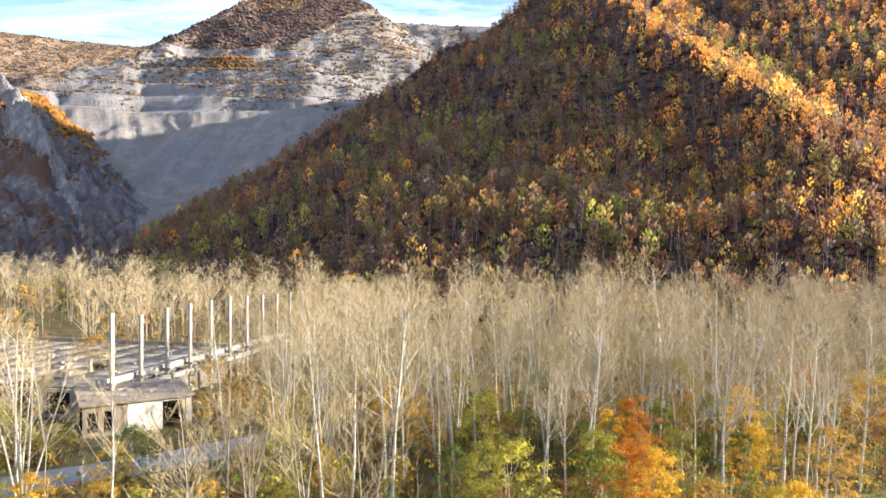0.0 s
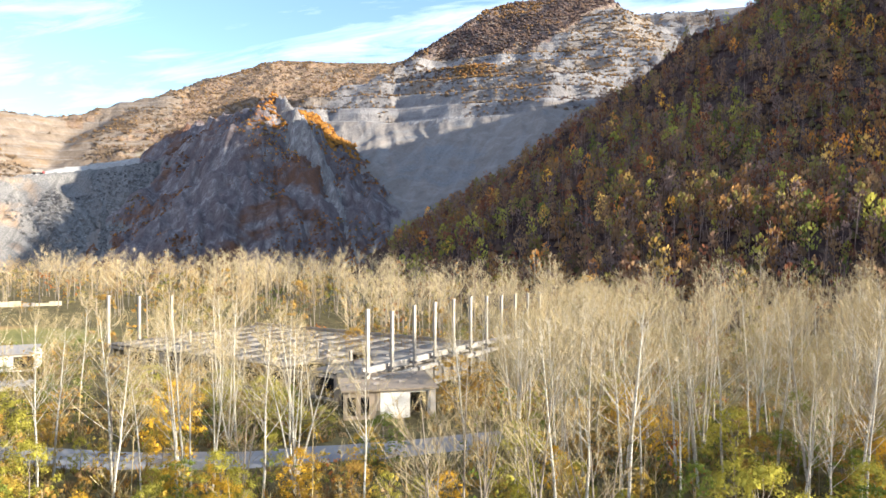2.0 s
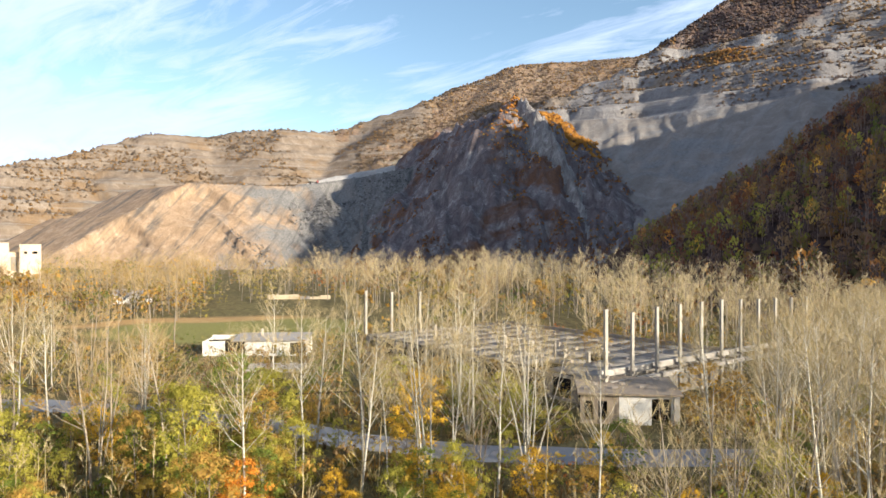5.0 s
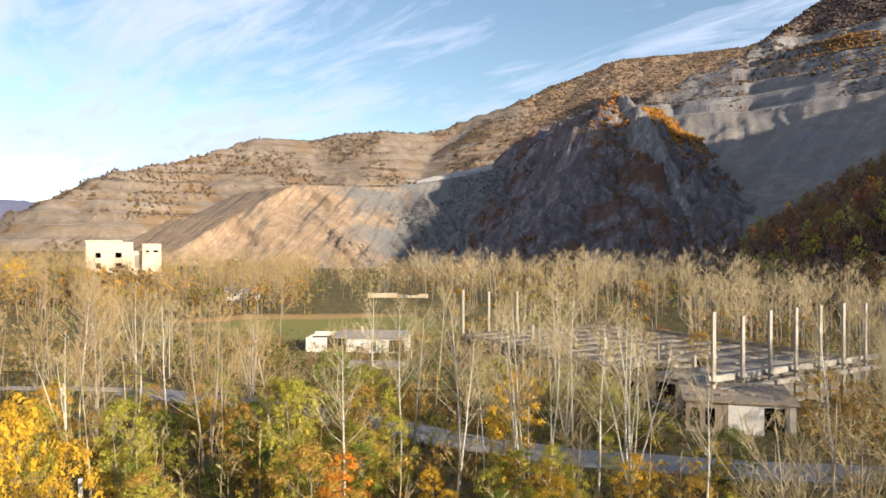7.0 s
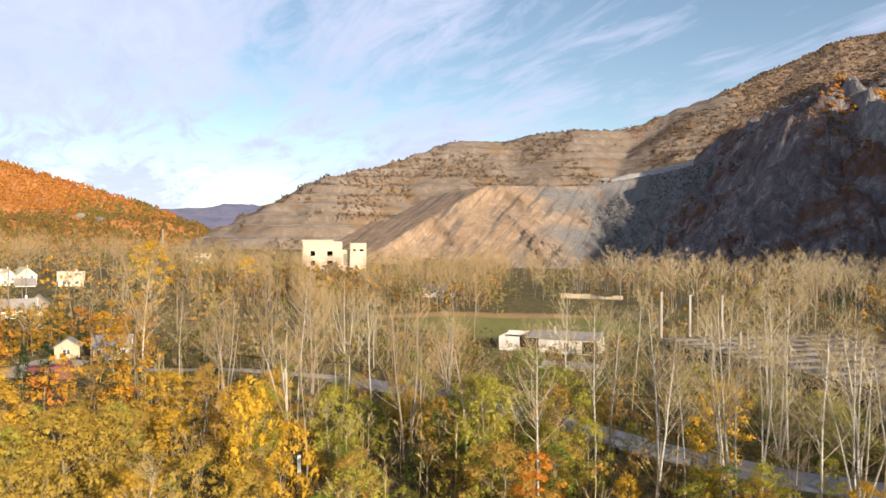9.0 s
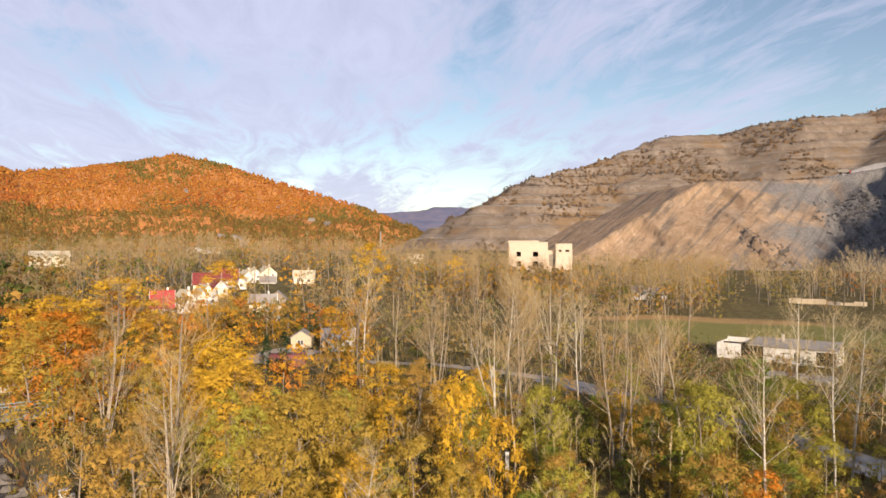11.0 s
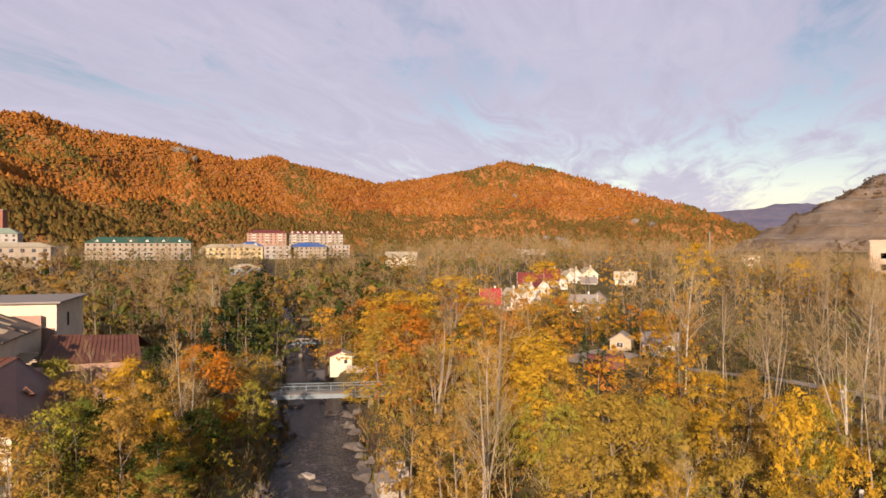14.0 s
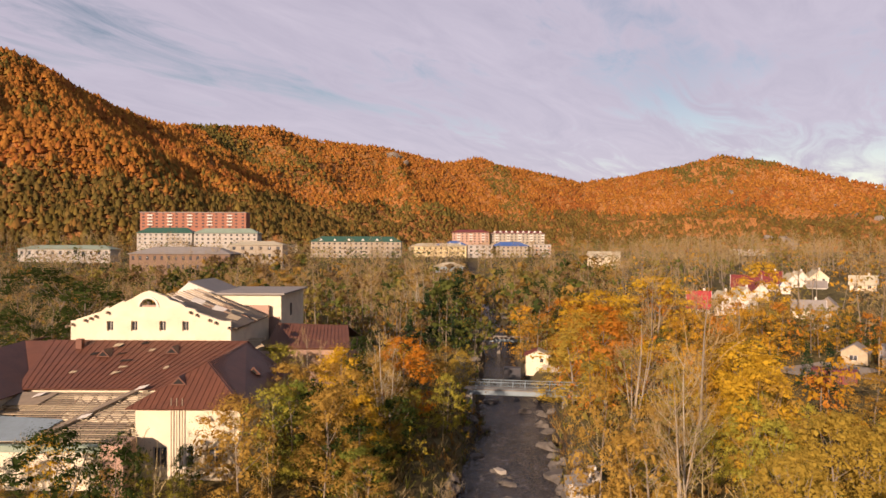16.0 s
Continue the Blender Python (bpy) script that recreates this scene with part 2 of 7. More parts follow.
# rock tones made paler to carry the sunlight on the rib
RIB = slope_material("sunlit_rib_rock", [(0.10, 0.085, 0.082), (0.16, 0.14, 0.135), (0.24, 0.22, 0.205), (0.38, 0.35, 0.33)], 0.11, 2.0, (1, 1, 0.2), span=(0.38, 0.28))
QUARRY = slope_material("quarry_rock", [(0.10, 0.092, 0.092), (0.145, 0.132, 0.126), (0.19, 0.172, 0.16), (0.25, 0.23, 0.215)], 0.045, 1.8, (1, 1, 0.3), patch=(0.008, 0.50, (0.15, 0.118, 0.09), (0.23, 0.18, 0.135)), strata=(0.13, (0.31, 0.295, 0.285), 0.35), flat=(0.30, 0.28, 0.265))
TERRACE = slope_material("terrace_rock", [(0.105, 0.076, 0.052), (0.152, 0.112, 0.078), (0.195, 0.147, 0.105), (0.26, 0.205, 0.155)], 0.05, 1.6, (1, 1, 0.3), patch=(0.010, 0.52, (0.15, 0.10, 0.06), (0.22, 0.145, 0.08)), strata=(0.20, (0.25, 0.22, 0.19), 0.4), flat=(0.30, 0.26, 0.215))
# the dark streaks put the shade of furrows into the gravel colour
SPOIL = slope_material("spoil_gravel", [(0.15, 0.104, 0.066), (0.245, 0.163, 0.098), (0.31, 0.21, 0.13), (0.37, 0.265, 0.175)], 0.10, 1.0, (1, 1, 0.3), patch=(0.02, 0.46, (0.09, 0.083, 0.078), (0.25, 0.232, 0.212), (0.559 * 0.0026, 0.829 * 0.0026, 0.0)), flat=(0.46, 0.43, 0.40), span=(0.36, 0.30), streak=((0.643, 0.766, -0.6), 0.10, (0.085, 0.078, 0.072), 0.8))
OCHRE_FLOOR = slope_material("ochre_slope", [(0.13, 0.092, 0.07), (0.18, 0.125, 0.088), (0.23, 0.152, 0.10), (0.30, 0.19, 0.10)], 0.085, 1.5, patch=(0.008, 0.60, (0.17, 0.14, 0.11), (0.26, 0.22, 0.18)), crowns=(0.16, 0.8, 0.5))
ORANGE_FLOOR = slope_material("autumn_slope", [(0.22, 0.10, 0.038), (0.28, 0.122, 0.042), (0.33, 0.14, 0.045), (0.38, 0.175, 0.05)], 0.085, 1.2, patch=(0.006, 0.56, (0.10, 0.08, 0.03), (0.18, 0.125, 0.04)), crowns=(0.17, 0.6, 0.35))
# the blue haze of distance is put into this hill colour
FAR_SLOPE = slope_material("haze_blue_wood", [(0.10, 0.105, 0.17), (0.15, 0.15, 0.22), (0.22, 0.19, 0.22)], 0.006, 8.0)

# ---- terrain ----


def lattice(ix, iy, seed):
    h = (ix.astype(np.int64) * 374761393 + iy.astype(np.int64) * 668265263 + seed * 1442695041) & 0xFFFFFFFF
    h = ((h ^ (h >> 13)) * 1274126177) & 0xFFFFFFFF
    return ((h ^ (h >> 16)) & 0xFFFF) / 65535.0


def vnoise(x, y, seed):
    ix, iy = np.floor(x), np.floor(y)
    fx, fy = x - ix, y - iy
    fx, fy = fx * fx * (3 - 2 * fx), fy * fy * (3 - 2 * fy)
    a, b = lattice(ix, iy, seed), lattice(ix + 1, iy, seed)
    c, d = lattice(ix, iy + 1, seed), lattice(ix + 1, iy + 1, seed)
    return (a * (1 - fx) + b * fx) * (1 - fy) + (c * (1 - fx) + d * fx) * fy


def fbm(x, y, size, octaves=4, seed=1, ridged=False):
    s, amp, tot = 0.0, 1.0, 0.0
    for o in range(octaves):
        n = vnoise(x / size + 17.3 * o, y / size - 9.1 * o, seed + o)
        s = s + amp * (1 - np.abs(2 * n - 1) if ridged else n)
        tot += amp
        amp, size = amp * 0.5, size * 0.5
    return s / tot * 2 - 1


def crest(x, y, pts, slope, rough=0.0, flare=0.0):
    """Height under a ridge line: it falls off on both sides by the slope, and eases out towards the foot."""
    best = np.full(np.shape(x), -999.0)
    for (ax, ay, az), (bx, by, bz) in zip(pts, pts[1:]):
        ux, uy = bx - ax, by - ay
        t = np.clip(((x - ax) * ux + (y - ay) * uy) / (ux * ux + uy * uy), 0, 1)
        d = np.hypot(x - ax - t * ux, y - ay - t * uy)
        zc = az + t * (bz - az)
        drop = slope * d
        if flare:
            drop = drop * (1 + flare) / (1 + flare * np.minimum(drop / np.maximum(zc, 1), 1.5))
        best = np.maximum(best, zc - drop + rough * np.minimum(1, d / 40) * fbm(x, y, 120, 4, 5, True) * np.minimum(1, np.maximum(zc - drop + 20, 0) / 40))
    return best


def gully(x, y, width, length, depth, seed):
    """Furrows that run down the slope."""
    a, d = np.arctan2(-x, y), np.hypot(x, y)
    a = a + 0.02 * fbm(x, y, 90, 2, seed + 5)
    n = vnoise(a / width, d / length, seed) + 0.5 * vnoise(a / width * 2.3, d / length * 1.7, seed + 1)
    return depth * (n - 0.75)


def terrace(z, step, x, y):
    """Cuts a slope into level benches with steep faces."""
    off = 9 * fbm(x, y, 190, 3, 31)
    q = (z + off) / step
    f = q - np.floor(q)
    chip = 2.0 * fbm(x, y, 18, 3, 33, True) * smooth(0.4, 0.7, f) * (1 - smooth(0.94, 1.0, f))
    return (np.floor(q) + np.clip((f - 0.5) / 0.5, 0, 1)) * step - off * 0.6 + chip


def bank(x, y, pts, slope, seed):
    """A tipped bank: a level top behind its edge, and a straight face of loose stone in front with furrows that run down it."""
    best, side, along = np.full(np.shape(x), 1e9), np.zeros(np.shape(x)), np.zeros(np.shape(x))
    top, s0 = np.zeros(np.shape(x)), 0.0
    for (ax, ay, az0), (bx, by, bz) in zip(pts, pts[1:]):
        ux, uy = bx - ax, by - ay
        le = math.hypot(ux, uy)
        raw = ((x - ax) * ux + (y - ay) * uy) / (le * le)
        t = np.clip(raw, 0, 1)
        d = np.hypot(x - ax - t * ux, y - ay - t * uy)
        near = d < best
        best = np.where(near, d, best)
        top = np.where(near, az0 + t * (bz - az0), top)
        round_end = np.arctan2((x - bx) * uy - (y - by) * ux, (x - bx) * ux + (y - by) * uy) * 16
        along = np.where(near, s0 + t * le + np.where(raw > 1, round_end, 0), along)
        behind = (x - ax) * uy - (y - ay) * ux > 0
        side = np.where(near, np.where(behind, np.maximum(np.maximum(raw - 1, -raw), 0) * le + 0.01, 0.0), side)
        best = np.where(near & (s0 == 0) & (raw < 0), d * 1.9, best)
        s0 += le
    along = along + best * 0.22
    run = np.minimum(best / 70, 1)
    furrow = 8.0 * (vnoise(along / 17, best / 220, seed) - 0.5) * run + 5.0 * (vnoise(along / 7.5, best / 120, seed + 3) - 0.5) * run + 1.4 * (vnoise(along / 3.4, best / 40, seed + 5) - 0.5)
    lip = 10 * smooth(0, 9, best) * smooth(0.45, 0.8, vnoise(along / 24, best * 0, seed + 9)) * (1 - smooth(25, 70, best))
    face = top + 1.5 * vnoise(along / 11, best * 0, seed + 7) - slope * best + furrow - lip
    return np.where(side > 0, top - 0.01 * best - 0.3 * np.maximum(best - 130, 0) - slope * side, face)


def quarry(z, x, y, scree):
    """Benches above, one long slope of scree below them; the one or the other."""
    foot = 188 + 14 * fbm(x, y, 150, 2, 83)
    if scree:
        return np.where(z > foot, -999.0, foot - (foot - z) * 0.86 + 2.4 * fbm(x, y, 22, 3, 87) + gully(x, y, 0.008, 160, 3.0, 85))
    return np.where((z > foot) & ~on_summit(z, x, y), np.maximum(0.3 * z + 0.7 * terrace(z, 24, x, y), foot), -999.0)


def on_summit(z, x, y):
    """The wooded top above the benches."""
    return z > 352 + 26 * fbm(x, y, 130, 3, 89) + 140 * smooth(-250, -120, x)


def quarry_body(x, y):
    return 8 + np.maximum(
        crest(x, y, [(-560, 840, 190), (-510, 870, 236), (-440, 963, 286), (-423, 1069, 339), (-361, 1249, 460), (-326, 1310, 492), (-222, 1332, 500), (-158, 1341, 498), (-114, 1345, 462), (7, 1350, 452), (128, 1344, 450), (400, 1300, 420)], 0.66, 14, 0.15),
        crest(x, y, [(-386, 976, 288), (-291, 978, 294), (-192, 961, 278), (-146, 969, 268), (-80, 1047, 286), (60, 1100, 300)], 0.74, 9, 0.1))


def worn_terrace(z, step, x, y):
    """Old benches, half slumped and overgrown."""
    keep = 0.35 + 0.45 * smooth(-0.3, 0.4, fbm(x, y, 200, 3, 37))
    return z * (1 - keep) + terrace(z, step, x, y) * keep + 2.5 * fbm(x, y, 30, 3, 41)


RIVER = [(60, -20), (5, -8), (-40, -17), (-75, -33), (-114, -54), (-195, -104), (-260, -145), (-420, -250)]


def line_distance(x, y, line):
    best = np.full(np.shape(x), 1e9)
    for (ax, ay), (bx, by) in zip(line, line[1:]):
        ux, uy = bx - ax, by - ay
        t = np.clip(((x - ax) * ux + (y - ay) * uy) / (ux * ux + uy * uy), 0, 1)
        best = np.minimum(best, np.hypot(x - ax - t * ux, y - ay - t * uy))
    return best


def smooth(a, b, v):
    t = np.clip((v - a) / (b - a), 0, 1)
    return t * t * (3 - 2 * t)


def river_distance(x, y):
    """Distance from the stream; it narrows upstream of the bridge."""
    return line_distance(x, y, RIVER) * (1 + 0.7 * smooth(110, 190, np.hypot(x, y)))


def valley(x, y):
    r = np.hypot(x, y)
    z = 0.5 * fbm(x, y, 40, 3, 3) * smooth(30, 60, r)
    # the ground climbs gently towards the town and the pit
    z = z + 16 * smooth(230, 560, -x * 0.75 - y * 0.66) + 5 * smooth(250, 600, r)
    z = z + 10 * smooth(165, 300, -x) * (1 - smooth(45, 120, np.abs(y + 25))) * (1 - smooth(380, 520, -x))
    d = river_distance(x, y) + 1.5 * fbm(x, y, 14, 2, 8)
    return z - (4.2 + 0.9 * fbm(x, y, 5, 2, 12)) * (1 - smooth(4.6, 9.4, d))


HILLS = [
    ("wooded_hill", lambda x, y: np.maximum.reduce([
        crest(x, y, [(-160, 385, 4), (-136, 408, 26), (-112, 467, 80), (-77, 514, 118), (-38, 559, 157), (3, 600, 200), (32, 605, 209), (81, 615, 250), (140, 660, 310)], 1.02, 8, 0.2),
        crest(x, y, [(250, 705, 318), (330, 735, 360), (450, 760, 395)], 0.80, 10, 0.1),
        crest(x, y, [(100, 612, 262), (132, 544, 226), (141, 469, 180), (156, 400, 134), (167, 335, 96), (163, 287, 54), (153, 258, 18)], 1.0, 22, 0.2),
        # unseen back ridge, added to throw shade onto the quarry
        crest(x, y, [(140, 660, 300), (190, 820, 300), (150, 980, 300), (60, 1100, 280)], 0.7, 14, 0.3)])),
    ("rocky_peak", lambda x, y: np.maximum(
        crest(x, y, [(-760, 700, 60), (-733, 751, 124), (-666, 746, 160), (-611, 727, 181), (-541, 695, 180), (-486, 673, 184), (-418, 636, 182), (-382, 629, 160), (-337, 603, 110), (-292, 570, 60), (-262, 536, 22)], 0.92, 22, 0.2) + gully(x, y, 0.010, 60, 9, 61),
        crest(x, y, [(-418, 636, 182), (-388, 701, 162), (-342, 724, 113), (-296, 710, 60), (-250, 680, 16)], 1.0, 9, 0.2)) + 12 * fbm(x, y, 27, 4, 77, True) - 2),
    ("rock_rib", lambda x, y: crest(x, y, [(-412, 632, 187), (-372, 615, 163), (-330, 588, 111), (-300, 560, 69), (-280, 540, 40), (-268, 526, 18)], 2.3, 6, 0.0) + 13 * fbm(x, y, 15, 4, 79, True) - 5),
    ("spoil_heap", lambda x, y: bank(x, y, [(-548, 645, 127), (-571, 632, 124), (-621, 598, 113), (-670, 525, 99), (-692, 404, 96), (-690, 335, 60), (-676, 250, 14)], 0.63, 63)),
    ("quarry_mountain", lambda x, y: quarry(quarry_body(x, y), x, y, False)),
    ("quarry_summit", lambda x, y: np.where(on_summit(quarry_body(x, y), x, y), quarry_body(x, y) + 3 * fbm(x, y, 40, 3, 97), -999.0)),
    ("quarry_scree", lambda x, y: quarry(quarry_body(x, y), x, y, True)),
    ("terraced_mountain", lambda x, y: worn_terrace(9 + crest(x, y, [(-1040, 150, 14), (-1083, 196, 30), (-1120, 263, 90), (-1194, 372, 144), (-1252, 508, 179), (-1291, 662, 238), (-1273, 797, 250), (-1190, 915, 275), (-1162, 1029, 278), (-1046, 1213, 358), (-1038, 1349, 417)], 0.50, 10, 0.2), 19, x, y)),
    ("back_mountain", lambda x, y: 9 + crest(x, y, [(-1162, 1029, 270), (-1046, 1213, 350), (-1038, 1349, 417), (-984, 1509, 490), (-869, 1579, 491), (-731, 1647, 494), (-556, 1714, 544), (-300, 1760, 560)], 0.5, 14, 0.2)),
    ("autumn_hill", lambda x, y: np.maximum.reduce([
        crest(x, y, [(-1378, -813, 225), (-1470, -749, 212), (-1575, -642, 183), (-1613, -539, 195), (-1651, -410, 219), (-1667, -337, 237), (-1663, -245, 219), (-1620, -65, 160), (-1600, 78, 118), (-1573, 165, 78), (-1540, 215, 30)], 0.50, 24, 0.5),
        crest(x, y, [(-1650, -380, 225), (-1500, -300, 120), (-1380, -240, 40)], 0.5, 30, 0.3),
        crest(x, y, [(-1600, 60, 118), (-1480, 120, 60), (-1400, 150, 10)], 0.6, 20, 0.3)])),
    ("town_hill", lambda x, y: -70 * (1 - smooth(520, 800, np.hypot(x, y))) + np.maximum.reduce([
        crest(x, y, [(-280, -830, 240), (-365, -820, 242), (-402, -836, 241), (-450, -868, 226), (-557, -923, 222), (-688, -982, 219), (-775, -1042, 240), (-947, -1030, 261), (-1046, -1003, 245), (-1185, -920, 240), (-1298, -848, 214), (-1382, -808, 233)], 0.55, 20, 0.4),
        crest(x, y, [(-700, -1000, 222), (-560, -800, 160), (-500, -660, 118), (-509, -545, 60), (-525, -500, 20)], 0.5, 24, 0.3),
        crest(x, y, [(-330, -815, 240), (-310, -720, 160), (-300, -660, 108)], 0.6, 24, 0.3),
        crest(x, y, [(-1185, -920, 240), (-1010, -720, 110), (-930, -640, 30)], 0.5, 24, 0.3)])),
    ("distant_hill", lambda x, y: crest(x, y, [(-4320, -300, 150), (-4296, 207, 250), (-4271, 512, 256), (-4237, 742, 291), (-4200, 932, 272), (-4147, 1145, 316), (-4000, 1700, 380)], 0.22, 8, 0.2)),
]
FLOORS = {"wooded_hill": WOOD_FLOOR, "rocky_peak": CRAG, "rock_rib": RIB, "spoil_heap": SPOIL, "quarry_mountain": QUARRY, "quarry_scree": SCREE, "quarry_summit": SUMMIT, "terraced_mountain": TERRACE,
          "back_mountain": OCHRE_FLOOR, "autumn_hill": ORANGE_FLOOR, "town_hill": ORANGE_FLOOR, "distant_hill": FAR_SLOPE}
HILL_LABEL = {"wooded_hill": "steep wooded hill in brown and gold autumn leaf", "rocky_peak": "grey rocky peak with crags and rusty scrub", "rock_rib": "jagged rock rib running down the peak, coloured pale as if sunlit",
              "spoil_heap": "quarry spoil heap of brown and grey gravel", "quarry_mountain": "quarried mountain with pale rock benches", "quarry_summit": "wooded summit above the quarry benches", "quarry_scree": "long grey-brown scree slope below the quarry benches",
              "terraced_mountain": "long quarried mountainside cut into level terraces", "back_mountain": "high ridge in ochre autumn woodland",
              "autumn_hill": "rounded hill covered in orange autumn woodland", "town_hill": "long hill above the town in orange woodland",
              "distant_hill": "far-off hills coloured haze blue at the valley's end"}


def heights(x, y):
    """Height of the land and which hill stands highest there (0: the valley)."""
    x, y = np.asarray(x, float), np.asarray(y, float)
    stack = [valley(x, y)] + [f(x, y) for _, f in HILLS]
    stack[1:] = [np.where(h < stack[0] + 1.0, -999.0, h) for h in stack[1:]]
    stack = np.array(stack)
    return stack.max(0), stack.argmax(0)


def mesh_of(name, verts, faces, mat=None, tint=None, smooth_shade=False):
    """A mesh from arrays; all faces have the same number of corners."""
    me = bpy.data.meshes.new(name)
    verts, faces = np.asarray(verts, np.float32), np.asarray(faces, np.int32)
    k = faces.shape[1]
    me.vertices.add(len(verts))
    me.vertices.foreach_set("co", verts.ravel())
    me.loops.add(faces.size)
    me.loops.foreach_set("vertex_index", faces.ravel())
    me.polygons.add(len(faces))
    me.polygons.foreach_set("loop_start", np.arange(0, faces.size, k, dtype=np.int32))
    me.polygons.foreach_set("loop_total", np.full(len(faces), k, np.int32))
    if smooth_shade:
        me.polygons.foreach_set("use_smooth", np.ones(len(faces), bool))
    me.update(calc_edges=True)
    if tint is not None:
        at = me.attributes.new("tint", "FLOAT_COLOR", "POINT")
        at.data.foreach_set("color", np.c_[tint, np.ones(len(tint))].astype(np.float32).ravel())
    if mat:
        me.materials.append(mat)
    return me


def build_land():
    ring = np.concatenate([[0.0], np.arange(2, 50, 3.0), np.arange(50, 150, 1.6), np.arange(150, 300, 3.2), np.arange(300, 540, 6.0), np.arange(540, 860, 3.0), np.arange(860, 900, 5.0),
                           np.arange(900, 1420, 5.5), np.arange(1420, 1800, 10.0), np.geomspace(1800, 4900, 28)])
    az = np.radians(np.concatenate([np.arange(-44, -2, 0.4), np.arange(-2, 72, 0.19), np.arange(72, 166, 0.36), np.arange(166, 316, 5.0)]))
    A, Rr = np.meshgrid(az, ring)
    x, y = -np.sin(A) * Rr, np.cos(A) * Rr
    z, top = heights(x, y)
    verts = np.stack([x, y, z], -1).reshape(-1, 3)
    n = len(az)
    i = np.arange(len(ring) - 1)[:, None] * n
    j = np.arange(n)[None, :]
    k = (j + 1) % n
    faces = np.stack([i + j, i + k, i + n + k, i + n + j], -1).reshape(-1, 4)
    owner = top.reshape(-1)[faces].max(1)
    for h in range(len(HILLS) + 1):
        f = faces[owner == h]
        if not len(f):
            continue
        used, inv = np.unique(f, return_inverse=True)
        name = "ground" if h == 0 else HILLS[h - 1][0]
        v = verts[used]
        me = mesh_of(name, v, inv.reshape(-1, 4), MEADOW if h == 0 else FLOORS[name], smooth_shade=HILLS[h - 1][0] not in ("rocky_peak", "rock_rib", "spoil_heap", "quarry_mountain", "terraced_mountain"))
        if h == 0:
            px, py = v[:, 0], v[:, 1]
            pa, pd = np.degrees(np.arctan2(-px, py)), np.hypot(px, py) + 8 * fbm(px, py, 25, 2, 14)
            green = smooth(1.0, 0.8, np.hypot((pa - 56) / 12, (pd - 232) / 36)) * 0.85 + smooth(1.0, 0.7, np.hypot((px - 52) / 26, (py - 62) / 14)) * 0.7
            soil = smooth(1.0, 0.5, np.hypot((pa - 60) / 12, (pd - 262) / 14)) * 0.9
            bank = 1 - smooth(5.5, 8.5, river_distance(px, py) + 2 * fbm(px, py, 9, 2, 4))
            at = me.attributes.new("cover", "FLOAT_COLOR", "POINT")
            at.data.foreach_set("color", np.stack([green, soil, bank, np.ones_like(bank)], -1).astype(np.float32).ravel())
        tagged(new(name, me), "dry autumn meadow and scrub on the valley floor" if h == 0 else HILL_LABEL[name], "ground" if h == 0 else "hill", "", "structure")


build_land()

# ---- trees ----
rng = np.random.default_rng(7)


class Soup:
    """Collects quads."""

    def __init__(self):
        self.v, self.f, self.count = [], [], 0

    def add(self, v, f):
        self.v.append(np.asarray(v, float))
        self.f.append(np.asarray(f, int) + self.count)
        self.count += len(v)

    def arrays(self):
        return np.concatenate(self.v), np.concatenate(self.f)

    def tube(self, pts, radii, sides):
        pts = np.asarray(pts, float)
        d = np.gradient(pts, axis=0)
        d /= np.linalg.norm(d, axis=1)[:, None] + 1e-9
        ref = np.array([0.31, 0.95, 0.05]) if abs(d[0][2]) > 0.7 else np.array([0, 0, 1.0])
        u = np.cross(d, ref)
        u /= np.linalg.norm(u, axis=1)[:, None] + 1e-9
        w = np.cross(d, u)
        a = np.arange(sides) * 2 * np.pi / sides
        ringv = pts[:, None] + np.asarray(radii)[:, None, None] * (np.cos(a)[None, :, None] * u[:, None] + np.sin(a)[None, :, None] * w[:, None])
        n = len(pts)
        i = np.arange(n - 1)[:, None] * sides
        j = np.arange(sides)[None]
        k = (j + 1) % sides
        self.add(ringv.reshape(-1, 3), np.stack([i + j, i + k, i + sides + k, i + sides + j], -1).reshape(-1, 4))

    def ribbons(self, a, b, w0, w1, r):
        """Thin twigs from a to b, each a narrow tapered blade."""
        a, b = np.asarray(a), np.asarray(b)
        d = b - a
        s = np.cross(d, r.normal(size=d.shape))
        s /= np.linalg.norm(s, axis=1)[:, None] + 1e-9
        v = np.stack([a - s * w0, a + s * w0, b + s * w1, b - s * w1], 1).reshape(-1, 3)
        self.add(v, np.arange(len(v)).reshape(-1, 4))

    def leaves(self, c, size, r, face=None):
        """Leaf blades at the centres c, turned towards face."""
        c = np.asarray(c)
        n = len(c)
        u = r.normal(size=(n, 3))
        if face is not None:
            u = np.cross(u, face)
        u /= np.linalg.norm(u, axis=1)[:, None]
        t = np.cross(u, r.normal(size=(n, 3)) if face is None else face)
        t /= np.linalg.norm(t, axis=1)[:, None]
        s = (size * r.uniform(0.6, 1.25, n))[:, None]
        v = np.stack([c - u * s, c - t * s * 0.55, c + u * s, c + t * s * 0.55], 1).reshape(-1, 3)
        self.add(v, np.arange(len(v)).reshape(-1, 4))


def limb_path(base, way, length, lift, r, n=4, wobble=0.10):
    """A limb that starts out along way and bends upward."""
    p, pts = np.array(base, float), [np.array(base, float)]
    w = np.array(way, float)
    for i in range(n):
        w = w + np.array([0, 0, lift]) + r.normal(size=3) * wobble
        w /= np.linalg.norm(w)
        p = p + w * length / n
        pts.append(p.copy())
    return np.array(pts)


